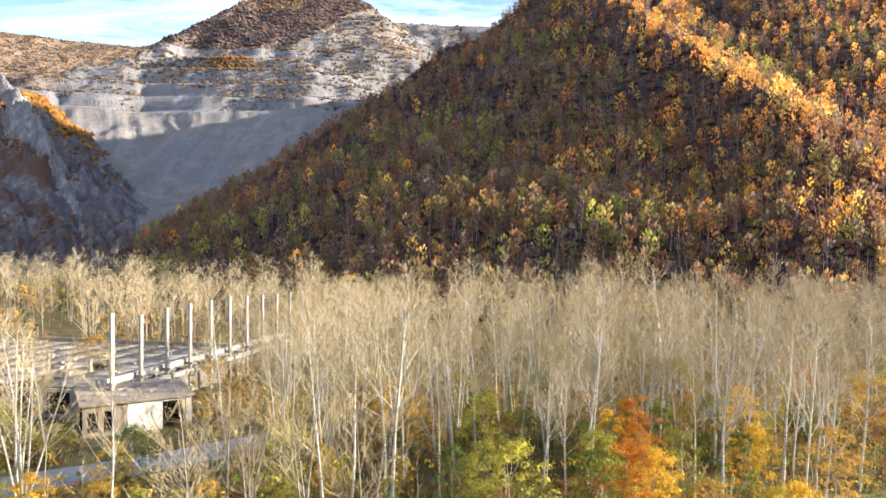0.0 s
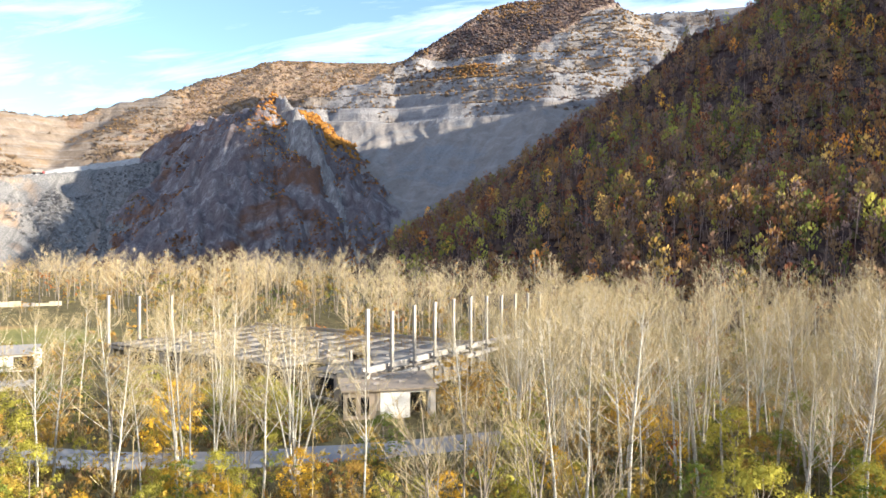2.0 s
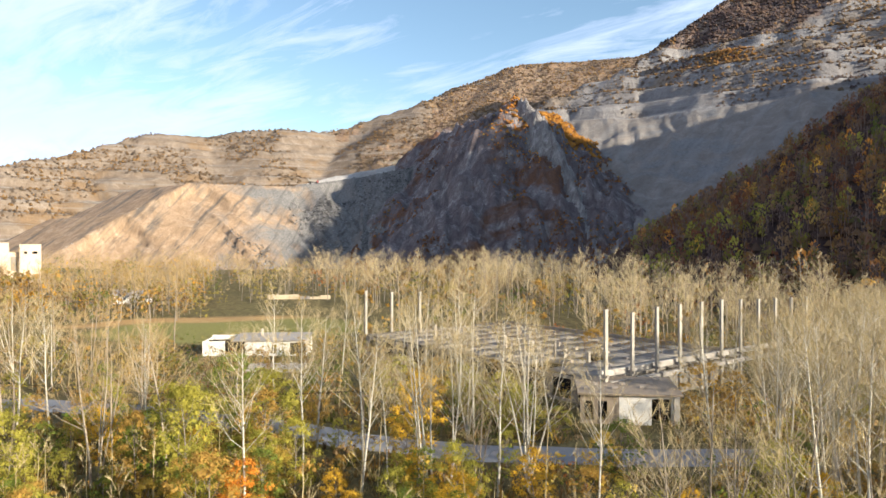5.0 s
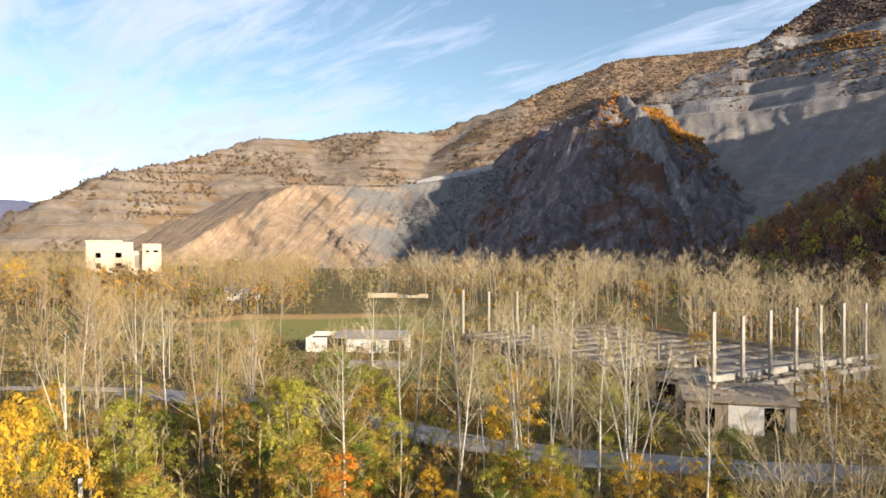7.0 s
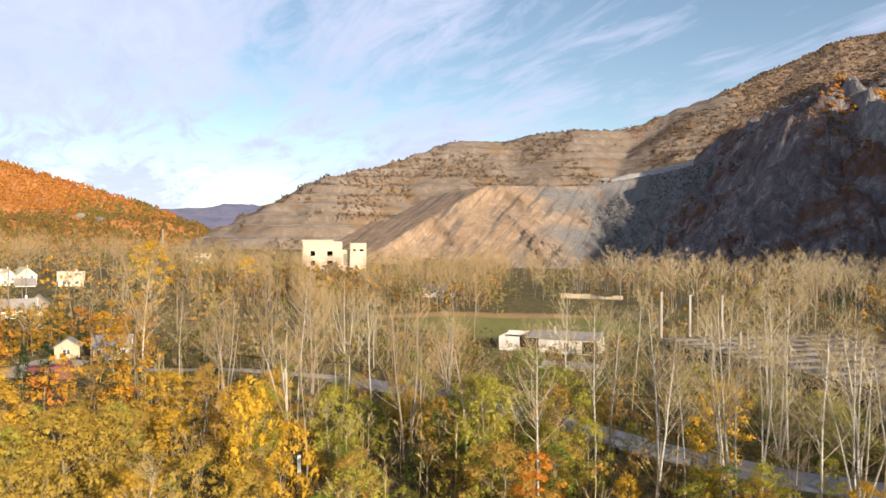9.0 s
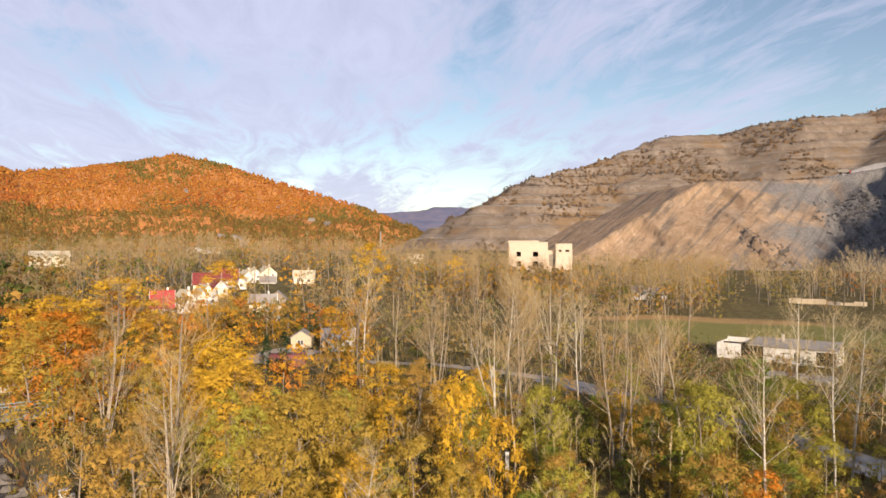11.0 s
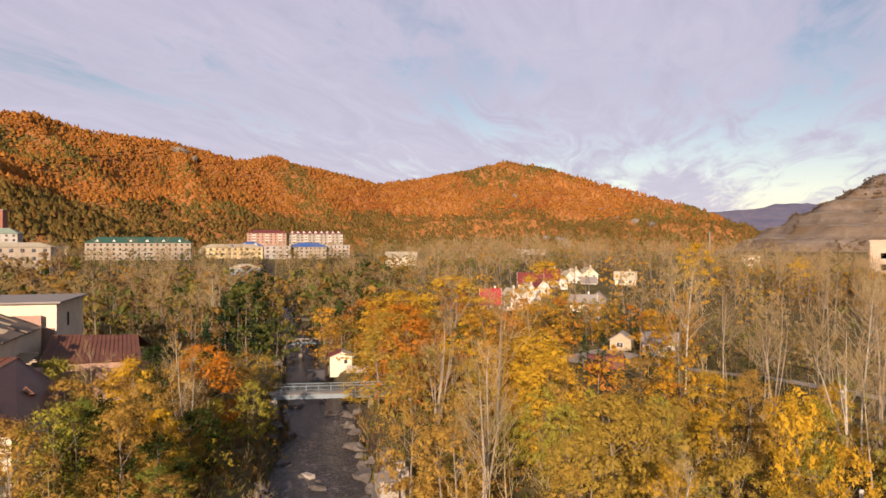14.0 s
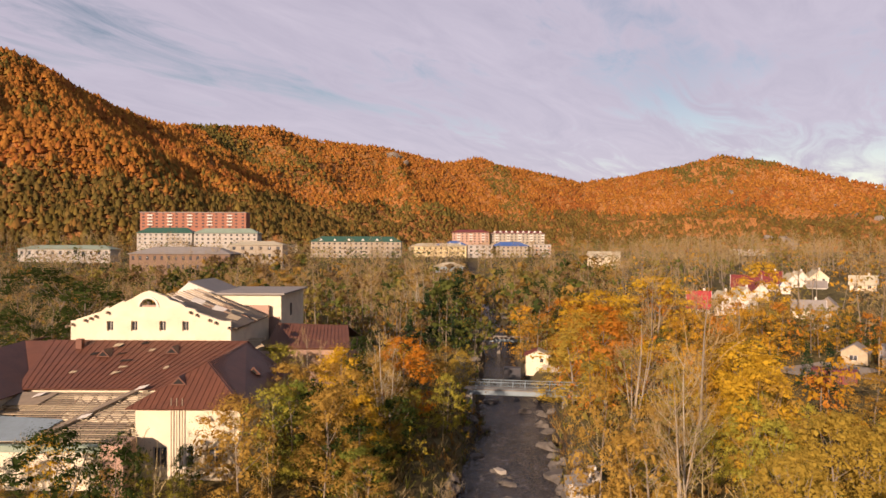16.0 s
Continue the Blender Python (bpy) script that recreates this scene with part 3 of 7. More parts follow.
def bare_template(seed, h, limbs, subs, twigs, spread=0.36, fork=False, sides=5, thick=1.0):
    """A leafless tree: (trunk and limbs, twigs) as two quad soups."""
    r = np.random.default_rng(seed)
    wood, fine, arms = Soup(), Soup(), Soup()
    stems = [(np.array([0, 0, 0.0]), np.array([r.normal() * 0.05, r.normal() * 0.05, 1.0]), h, 0.0085 * h * thick)]
    if fork:
        stems += [(np.array([0.15, 0.1, 0.2]), np.array([r.uniform(-0.3, 0.3), r.uniform(-0.3, 0.3), 1.0]), h * 0.85, 0.007 * h * thick) for _ in range(2)]
    ta, tb = [], []
    for base, way, hh, rad in stems:
        trunk = limb_path(base, way / np.linalg.norm(way), hh, 0.03, r, 7, 0.035)
        k = np.linspace(0, 1, 8)
        wood.tube(trunk, rad * (1 - k) ** 0.8 + 0.012, sides)
        for i in range(limbs // len(stems)):
            s = r.uniform(0.26, 0.97) ** 0.8
            p = np.array([np.interp(s, k, trunk[:, q]) for q in range(3)])
            a = r.uniform(0, 2 * np.pi)
            le = hh * spread * (1.12 - s) * r.uniform(0.6, 1.2) + 0.8
            path = limb_path(p, (np.cos(a) * 0.76, np.sin(a) * 0.76, 0.66), le, 0.13, r, 3)
            lr = rad * 0.24 * (1.1 - s) + 0.011
            if sides > 3:
                arms.tube(path, np.linspace(lr, 0.010, 4), 3)
            else:
                fine.ribbons(path[:-1], path[1:], lr * 1.1, lr * 0.6, r)
            for q in range(subs):
                u = r.uniform(0.25, 1.0)
                b0 = np.array([np.interp(u, np.linspace(0, 1, 4), path[:, c]) for c in range(3)])
                w = path[-1] - path[0]
                w = w / np.linalg.norm(w) + r.normal(size=3) * 0.55 + np.array([0, 0, 0.35])
                b1 = b0 + w / np.linalg.norm(w) * le * r.uniform(0.25, 0.5)
                fine.ribbons([b0], [b1], 0.014 * thick, 0.007 * thick, r)
                for _ in range(twigs):
                    e0 = b0 + (b1 - b0) * r.uniform(0.2, 1)
                    g = (b1 - b0) / (np.linalg.norm(b1 - b0) + 1e-6) + r.normal(size=3) * 0.6 + np.array([0, 0, 0.3])
                    ta.append(e0)
                    tb.append(e0 + g / np.linalg.norm(g) * r.uniform(0.5, 1.3) * (h / 17))
    if ta:
        fine.ribbons(np.array(ta), np.array(tb), 0.0085 * thick, 0.004 * thick, r)
    return wood.arrays(), join([arms.arrays(), fine.arrays()]) if arms.count else fine.arrays()


def leafy_template(seed, h, width, clumps, per, size, low=0.25, limbs=9, pointed=0.0, sides=5, steps=6, core=0, core_size=0.36):
    """A tree in leaf: (trunk and limbs, leaves) as two quad soups."""
    r = np.random.default_rng(seed)
    wood, lf = Soup(), Soup()
    trunk = limb_path((0, 0, 0), (r.normal() * 0.06, r.normal() * 0.06, 1), h * 0.9, 0.02, r, steps, 0.05)
    k = np.linspace(0, 1, steps + 1)
    wood.tube(trunk, 0.010 * h * (1 - k) ** 0.7 + 0.015, sides)
    cs = []
    for i in range(clumps):
        s = r.uniform(0, 1)
        zc = h * (low + (1 - low) * s)
        prof = math.sqrt(max(0.02, 1 - (2 * s - 0.85) ** 2 / 1.35)) if not pointed else (1.02 - s) ** pointed
        a, q = r.uniform(0, 2 * np.pi), math.sqrt(r.uniform(0.15, 1))
        c = np.array([np.cos(a) * width * prof * q, np.sin(a) * width * prof * q, zc])
        cs.append(c)
        if i < limbs:
            m = np.array([np.interp(max(0.1, s * 0.75), k, trunk[:, j]) for j in range(3)])
            wood.tube(np.array([m, (m + c) / 2 + r.normal(size=3) * 0.2, c]), [0.004 * h, 0.003 * h, 0.012], 3)
        rad = width * r.uniform(0.2, 0.42)
        o = r.normal(size=(per, 3))
        o /= np.linalg.norm(o, axis=1)[:, None]
        away = (c - np.array([0, 0, h * (low + 0.4 * (1 - low))])) / max(width, 1)
        o = o + 0.45 * away
        if core:
            lf.leaves(c + o[:core] * rad * 0.45 * np.array([1, 1, 0.7]), rad * core_size, r, o[:core] + r.normal(size=(core, 3)) * 0.4)
        lf.leaves(c + o * rad * r.uniform(0.45, 1.1, (per, 1)) * np.array([0.9, 0.9, 0.68]), size, r, o + r.normal(size=(per, 3)) * 0.42 + np.array([0, 0, 0.25]))
    return wood.arrays(), lf.arrays()


def fan_template(seed, h, width, blades, size):
    """A slender hillside tree: a stem with upright sprays of leaves."""
    r = np.random.default_rng(seed)
    wood, lf = Soup(), Soup()
    wood.tube(np.array([[0, 0, -0.5], [r.normal() * 0.2, r.normal() * 0.2, h * 0.5], [0, 0, h * 0.9]]), [0.13, 0.1, 0.03], 3)
    s = r.uniform(0.0, 1, blades)
    a = r.uniform(0, 2 * np.pi, blades)
    q = width * np.sqrt(np.maximum(0.08, 1 - (2 * s - 0.95) ** 2)) * np.sqrt(r.uniform(0.2, 1, blades))
    c = np.stack([np.cos(a) * q, np.sin(a) * q, h * (0.34 + 0.66 * s)], -1)
    u = np.stack([np.cos(a) * 0.35, np.sin(a) * 0.35, np.ones(blades)], -1) + r.normal(size=(blades, 3)) * 0.3
    u /= np.linalg.norm(u, axis=1)[:, None]
    t = np.cross(u, np.stack([np.cos(a), np.sin(a), np.zeros(blades)], -1) + r.normal(size=(blades, 3)) * 0.5)
    t /= np.linalg.norm(t, axis=1)[:, None]
    k = (size * r.uniform(0.6, 1.3, blades))[:, None]
    v = np.stack([c - u * k * 1.5, c - t * k * 0.7, c + u * k * 1.1, c + t * k * 0.7], 1).reshape(-1, 3)
    lf.add(v, np.arange(len(v)).reshape(-1, 4))
    return wood.arrays(), lf.arrays()


def spread_copies(template, pos, turn, scale, tall=None):
    """Many turned and scaled copies of one template as one array of quads."""
    v, f = template
    m, n = len(pos), len(v)
    c, s = np.cos(turn)[:, None], np.sin(turn)[:, None]
    x = (v[None, :, 0] * c - v[None, :, 1] * s) * scale[:, None]
    y = (v[None, :, 0] * s + v[None, :, 1] * c) * scale[:, None]
    z = v[None, :, 2] * (scale if tall is None else tall)[:, None]
    out = np.stack([x, y, z], -1) + pos[:, None]
    return out.reshape(-1, 3), (f[None] + (np.arange(m) * n)[:, None, None]).reshape(-1, f.shape[1])


def join(parts):
    vs, fs, n = [], [], 0
    for v, f in parts:
        vs.append(v)
        fs.append(f + n)
        n += len(v)
    return np.concatenate(vs), np.concatenate(fs)


def band(r, near, far, n):
    """Distances spread evenly over a ring of ground."""
    return np.sqrt(r.uniform(near * near, far * far, n))


def polar(az, d):
    a = np.radians(az)
    return np.stack([-np.sin(a) * d, np.cos(a) * d], -1)


def on_land(xy):
    z, top = heights(xy[:, 0], xy[:, 1])
    return np.c_[xy, z], top


def stuff(name, v, f, mat, label, category, tint=None):
    return tagged(new(name, mesh_of(name, v, f, mat, tint)), label, category, "", "stuff")


TOWN = pose(-2.98, 4.22, 0, 0, 0, 123.5)      # the town's street grid

# clear ground that no tree stands on: (x, y, radius)
CLEAR = []


def is_clear(xy):
    ok = river_distance(xy[:, 0], xy[:, 1]) > 6.6
    a, d = np.degrees(np.arctan2(-xy[:, 0], xy[:, 1])), np.hypot(xy[:, 0], xy[:, 1])
    ok &= ~((a > 47) & (a < 70) & (d > 188 + 0.9 * np.abs(a - 58)) & (d < 262))
    ok &= ~((a > 90.3) & (a < 95.6) & (d > 98) & (d < 162))
    for x, y, r in CLEAR:
        ok &= np.hypot(xy[:, 0] - x, xy[:, 1] - y) > r
    for line, w in TRACKS:
        ok &= line_distance(xy[:, 0], xy[:, 1], line) > w
    return ok


TRACKS = [([(-20, 96), (-36, 83), (-52, 72), (-68, 66), (-79, 64), (-104, 56), (-131, 45), (-150, 28), (-160, 5), (-170, -12)], 4.5)]
CLEAR += [(-72, -24, 6), (-78, -29, 6), (-86, -33, 6), (-96, -38, 6), (-61, -20, 5), (-54, -17, 5), (-33, 83, 6), (-37, 91, 7), (-28, 71, 5), (-40, 97, 8), (-40, 88, 7), (-36, 80, 6), (-45, 92, 6), (-38, 99, 7), (-52, 96, 6),
          (-225, -40, 13), (-250, -36, 15), (-280, -34, 15), (-310, -26, 16), (-232, -16, 9), (-300, -8, 9), (-212, -32, 10), (-172, 3, 6),
          (-200, 166, 30), (-222, 172, 30), (-180, 188, 26), (-250, 170, 18), (-178, 160, 14), (-170, -8, 13), (52, 62, 12), (-152, -6, 10), (-140, -5, 9), (-129, -4, 8), (-119, -3, 6),
          (-48, 104, 9), (-43, 112, 10), (-36, 128, 11), (-30, 145, 12), (-58, 122, 12), (-64, 136, 14), (-76, 126, 13), (-92, 132, 13), (-108, 126, 11), (-105, 140, 12),
          (-145, 92, 8), (-108, -44, 10), (-128, -58, 8), (-76, -92, 22), (-66, -76, 16), (-95, -105, 18), (-88, -70, 14), (-60, -62, 10)]

# leaf tones of the woods
GOLD, AMBER, OLIVE, GREEN, RUST, BROWN = (0.58, 0.31, 0.035), (0.38, 0.225, 0.055), (0.27, 0.215, 0.055), (0.14, 0.16, 0.04), (0.34, 0.13, 0.04), (0.26, 0.165, 0.075)
TAN = (0.33, 0.25, 0.125)

# far woods on the hills: one object for each hill, a rough pointed clump for each tree
OCT_F = np.array([(0, 1, 4), (1, 2, 4), (2, 3, 4), (3, 0, 4), (1, 0, 5), (2, 1, 5), (3, 2, 5), (0, 3, 5)])


def far_woods(name, label, xy, size, colors, weights, keep, low=0, high=0, rise=0.85, lift=0.12, wide=0.62):
    p, top = on_land(xy)
    ok = keep(p, top)
    p = p[ok]
    m = len(p)
    r = np.random.default_rng(len(name))
    s = size * r.uniform(0.6, 1.35, m)
    base = np.array([(1, 0, 0), (0, 1, 0), (-1, 0, 0), (0, -1, 0), (0, 0, 0.85), (0, 0, -0.6)], float)
    v = base[None] * (1 + 0.28 * r.normal(size=(m, 6, 1))) * s[:, None, None] * np.array([wide, wide, rise])
    a = r.uniform(0, 6.28, m)
    c, sn = np.cos(a)[:, None], np.sin(a)[:, None]
    v = np.stack([v[..., 0] * c - v[..., 1] * sn, v[..., 0] * sn + v[..., 1] * c, v[..., 2] + lift * s[:, None]], -1) + p[:, None]
    v = v[:, :5]
    f = (OCT_F[None, :4] + (np.arange(m) * 5)[:, None, None]).reshape(-1, 3)
    patch = fbm(p[:, 0], p[:, 1], 90, 3, 55)
    pick = np.clip((patch * 0.9 + 0.5 + r.normal(size=m) * 0.15), 0, 0.999)
    edges = np.cumsum(weights) / np.sum(weights)
    tint = np.array(colors)[np.searchsorted(edges, pick)] * r.uniform(0.88, 1.12, (m, 1))
    if high:
        crown = (p[:, 2] > high + r.normal(size=m) * 14) & (p[:, 0] > -435)
        tint[crown] = np.array([(0.60, 0.26, 0.04), (0.50, 0.20, 0.04), (0.40, 0.24, 0.05)])[r.choice(3, crown.sum())]
    if low:
        foot = p[:, 2] < low + 30 * patch + r.normal(size=m) * 4
        tint[foot] = np.array([(0.29, 0.195, 0.05), (0.26, 0.165, 0.05), (0.23, 0.17, 0.05), (0.21, 0.145, 0.045), (0.33, 0.175, 0.05)])[r.choice(5, foot.sum(), p=[0.25, 0.3, 0.2, 0.1, 0.15])] * r.uniform(0.8, 1.15, (foot.sum(), 1))
    tagged(new(name, mesh_of(name, v.reshape(-1, 3), f, TINTED, np.repeat(tint, 5, 0), True)), label, "woodland", "", "stuff")


def hill_index(name):
    return 1 + [h[0] for h in HILLS].index(name)


ORANGES = [(0.23, 0.18, 0.05), (0.40, 0.215, 0.05), (0.53, 0.21, 0.05), (0.56, 0.24, 0.052), (0.50, 0.175, 0.048)]
a1, d1 = rng.uniform(78, 164, 100000), band(rng, 400, 1720, 100000)
far_woods("autumn_wood", "dense orange autumn woodland on the far hillsides", polar(a1, d1), 5.4, ORANGES, (1.7, 1.5, 3, 3, 1.2),
          lambda p, t: ((t == hill_index("autumn_hill")) | (t == hill_index("town_hill"))), 88, rise=1.05, wide=0.6)
a1, d1 = rng.uniform(110, 164, 26000), rng.uniform(480, 940, 26000)
far_woods("town_hill_wood", "dense orange and brown woodland above the town", polar(a1, d1), 4.2, ORANGES, (1.7, 1.5, 3, 3, 1.2),
          lambda p, t: t == hill_index("town_hill"), 80, rise=1.05, wide=0.6)
a1, d1 = rng.uniform(2, 80, 42000), band(rng, 850, 1850, 42000)
far_woods("ridge_wood", "thin ochre woodland on the quarry ridges", polar(a1, d1), 3.8, [(0.19, 0.135, 0.085), (0.23, 0.15, 0.085), (0.30, 0.175, 0.07), (0.18, 0.14, 0.105)], (2, 2, 1, 1.5),
          lambda p, t: (t == hill_index("back_mountain")) | (((t == hill_index("quarry_mountain")) & (p[:, 2] > 300 - 100 * smooth(-420, -240, p[:, 0]) + 60 * fbm(p[:, 0], p[:, 1], 120, 3, 9))) & (fbm(p[:, 0], p[:, 1], 70, 3, 19) > -0.25)) | ((t == hill_index("terraced_mountain")) & (fbm(p[:, 0], p[:, 1], 60, 3, 29) > -0.15)))
a1, d1 = rng.uniform(14, 50, 11000), 540 + 320 * rng.uniform(0, 1, 11000)
far_woods("peak_scrub", "rusty oak scrub on the rocky peak", polar(a1, d1), 2.0, [(0.17, 0.085, 0.045), (0.24, 0.11, 0.045), (0.40, 0.17, 0.04), (0.18, 0.13, 0.05)], (2, 2, 1.0, 1),
          lambda p, t: (t == hill_index("rocky_peak")) & (fbm(p[:, 0], p[:, 1], 45, 3, 39) + 0.5 * smooth(95, 170, p[:, 2]) * (p[:, 0] > -430) > 0.10), high=120)

a1, d1 = rng.uniform(-2, 34, 9000), rng.uniform(880, 1420, 9000)
far_woods("bench_scrub", "brown scrub on the quarry benches", polar(a1, d1), 3.2, [(0.14, 0.10, 0.085), (0.19, 0.13, 0.085), (0.25, 0.155, 0.07), (0.13, 0.11, 0.10)], (2, 2, 1, 1),
          lambda p, t: (t == hill_index("quarry_mountain")) & (fbm(p[:, 0], p[:, 1], 80, 3, 47) + 0.3 * smooth(330, 440, p[:, 2]) > 0.06))
k = rng.uniform(0, 1, (1500, 1))
upper = rng.uniform(-6, 24, 16000), rng.uniform(1000, 1420, 16000)
far_woods("upper_wood", "purple-brown bare woodland on the summit over the quarry", polar(*upper), 4.6, [(0.14, 0.098, 0.085), (0.19, 0.125, 0.09), (0.16, 0.12, 0.105), (0.28, 0.16, 0.07)], (2, 2, 2, 0.8),
          lambda p, t: t == hill_index("quarry_summit"), rise=0.8)
knoll = np.array([-300, 955]) + rng.normal(size=(420, 2)) * np.array([22, 16])
far_woods("knoll_scrub", "orange oak scrub on the sunlit quarry knoll", knoll, 4.0, [(0.40, 0.21, 0.06), (0.34, 0.17, 0.06), (0.28, 0.17, 0.07), (0.22, 0.15, 0.08)], (1, 2, 2, 1),
          lambda p, t: t == hill_index("quarry_mountain"), rise=0.8)
grove = np.array([-408, 644]) + k * np.array([44, 34]) + rng.normal(size=(1500, 2)) * np.array([13, 22])
far_woods("peak_grove", "bright orange oak grove on the shoulder of the rocky peak", grove, 3.6, [(0.46, 0.22, 0.05), (0.42, 0.18, 0.045), (0.34, 0.15, 0.045), (0.32, 0.21, 0.06)], (2, 2, 1, 0.6),
          lambda p, t: (t == hill_index("rocky_peak")) & (p[:, 2] > 104))
a1, d1 = rng.uniform(-42, 31, 15000), rng.uniform(190, 880, 15000)
far_woods("hillside_brush", "brown and rusty brush on the wooded hillside", polar(a1, d1), 4.2, [(0.11, 0.072, 0.062), (0.15, 0.095, 0.065), (0.20, 0.12, 0.06), (0.15, 0.125, 0.05), (0.18, 0.08, 0.05)], (2, 2, 1, 1, 1),
          lambda p, t: t == hill_index("wooded_hill"))

rock_a, rock_d = rng.uniform(39, 62, 9000), rng.uniform(640, 900, 9000)
far_woods("spoil_blocks", "grey broken blocks strewn over the spoil heap", polar(rock_a, rock_d), 1.9, [(0.09, 0.085, 0.085), (0.13, 0.12, 0.115), (0.30, 0.285, 0.27), (0.20, 0.18, 0.16)], (3, 2, 1.4, 1.4),
          lambda p, t: (t == hill_index("spoil_heap")) & (fbm(p[:, 0], p[:, 1], 40, 3, 95) + 0.006 * (p[:, 0] + 600) + 0.004 * (p[:, 1] - 560) > -0.05), rise=0.7)

# the near wooded hill: slender leafy and bare trees, joined; sunlight on the spur put into gold leaf tones
r = np.random.default_rng(21)
hill_leaf = [fan_template(300 + i, 12.0, 3.1, 40, 0.66) for i in range(5)]
hill_bare = [bare_template(330 + i, 13, 6, 3, 2, 0.28, sides=3, thick=1.6) for i in range(3)]
xy = polar(r.uniform(-42, 24, 30000), band(r, 200, 760, 30000))
p, top = on_land(xy)
p = p[(top == hill_index("wooded_hill"))][:9500]
q, top = on_land(polar(r.uniform(-42, 8, 3000), r.uniform(230, 420, 3000)))
p = np.concatenate([p, q[top == hill_index("wooded_hill")][:1500]])
m = len(p)
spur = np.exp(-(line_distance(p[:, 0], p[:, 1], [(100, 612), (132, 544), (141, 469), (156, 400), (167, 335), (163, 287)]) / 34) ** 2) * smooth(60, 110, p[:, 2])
patch = fbm(p[:, 0], p[:, 1], 55, 3, 23) + 0.3 * r.normal(size=m)
greens = fbm(p[:, 0], p[:, 1], 70, 3, 27) + 0.25 * r.normal(size=m)
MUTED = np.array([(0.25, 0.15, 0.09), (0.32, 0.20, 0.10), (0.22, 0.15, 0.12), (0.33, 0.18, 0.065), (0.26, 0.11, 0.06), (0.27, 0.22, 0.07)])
# gold and orange leaf, raised by 1.4 to carry sunlight in the colour
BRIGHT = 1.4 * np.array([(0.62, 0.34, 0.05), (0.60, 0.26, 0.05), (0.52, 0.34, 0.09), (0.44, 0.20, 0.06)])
FRESH = np.array([(0.17, 0.19, 0.05), (0.30, 0.29, 0.06), (0.40, 0.36, 0.07)])
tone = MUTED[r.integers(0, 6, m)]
# patches and strays; by the spur and right of it, sunlight as leaf colour
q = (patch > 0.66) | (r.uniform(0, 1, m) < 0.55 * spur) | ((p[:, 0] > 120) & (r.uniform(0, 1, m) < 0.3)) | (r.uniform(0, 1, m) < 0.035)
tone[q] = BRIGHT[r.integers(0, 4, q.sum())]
q = (greens > 0.55) & ~q
tone[q] = FRESH[r.integers(0, 3, q.sum())]
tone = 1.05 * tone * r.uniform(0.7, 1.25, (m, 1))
kind = r.integers(0, 20, m)
tints, parts, stems = [], [], []
for i in range(8):
    leafy = i < 5
    q = (kind % 5 == i) & (kind < 12) if leafy else (kind >= 12) & (np.arange(m) % 3 == i - 5)
    sc, turn = r.uniform(0.6, 1.25, q.sum()), r.uniform(0, 6.28, q.sum())
    w, l = hill_leaf[i] if leafy else hill_bare[i - 5]
    stems.append(spread_copies(w, p[q], turn, sc))
    if leafy:
        parts.append(spread_copies(l, p[q], turn, sc))
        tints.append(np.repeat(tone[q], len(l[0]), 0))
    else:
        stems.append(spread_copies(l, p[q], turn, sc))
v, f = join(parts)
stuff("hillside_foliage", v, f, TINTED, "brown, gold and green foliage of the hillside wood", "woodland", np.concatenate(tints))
v, f = join(stems)
stuff("hillside_stems", v, f, HILL_TWIG, "grey stems of the hillside wood", "woodland")

# middle woods on the valley floor
r = np.random.default_rng(33)
mid_bare = [bare_template(400 + i, 15, 15, 5, 4, 0.44, sides=3, thick=1.35) for i in range(4)]
mid_far = [leafy_template(430 + i, 9, 3.5, 15, 8, 0.20, 0.06, 0, sides=3, steps=2, core=5, core_size=0.42) for i in range(4)]
mid_fine = [leafy_template(440 + i, 9, 3.5, 34, 26, 0.13, 0.06, 0, sides=3, steps=2, core=6, core_size=0.26) for i in range(4)]

canopy = [leafy_template(450 + i, 10, 4.2, 15, 8, 0.22, 0.08, 0, sides=3, steps=2, core=5, core_size=0.42) for i in range(4)]


def middle_wood(count, az, dist, bare_share, tones, share, sizes=(0.75, 1.2)):
    xy = polar(r.uniform(*az, count), band(r, dist[0], dist[1], count))
    mid_leaf = canopy if sizes[0] >= 1.1 else mid_fine if dist[1] < 216 else mid_far
    xy = xy[is_clear(xy)]
    p, top = on_land(xy)
    p = p[top == 0]
    bare = r.uniform(0, 1, len(p)) < bare_share
    pick = r.integers(0, 4, len(p))
    turn, sc = r.uniform(0, 6.28, len(p)), r.uniform(*sizes, len(p))
    out = [[], [], [], []]
    for i in range(4):
        q = bare & (pick == i)
        out[0].append(spread_copies(mid_bare[i][0], p[q], turn[q], sc[q]))
        out[1].append(spread_copies(mid_bare[i][1], p[q], turn[q], sc[q]))
        q = ~bare & (pick == i)
        out[0].append(spread_copies(mid_leaf[i][0], p[q], turn[q], sc[q]))
        out[2].append(spread_copies(mid_leaf[i][1], p[q], turn[q], sc[q]))
        tone = np.array(tones)[r.choice(len(tones), q.sum(), p=np.array(share) / np.sum(share))] * r.uniform(0.75, 1.2, (q.sum(), 1))
        if az[0] >= 108:
            tone = tone * 0.92
        out[3].append(np.repeat(tone, len(mid_leaf[i][1][0]), 0))
    return out + [az[0] < 28]


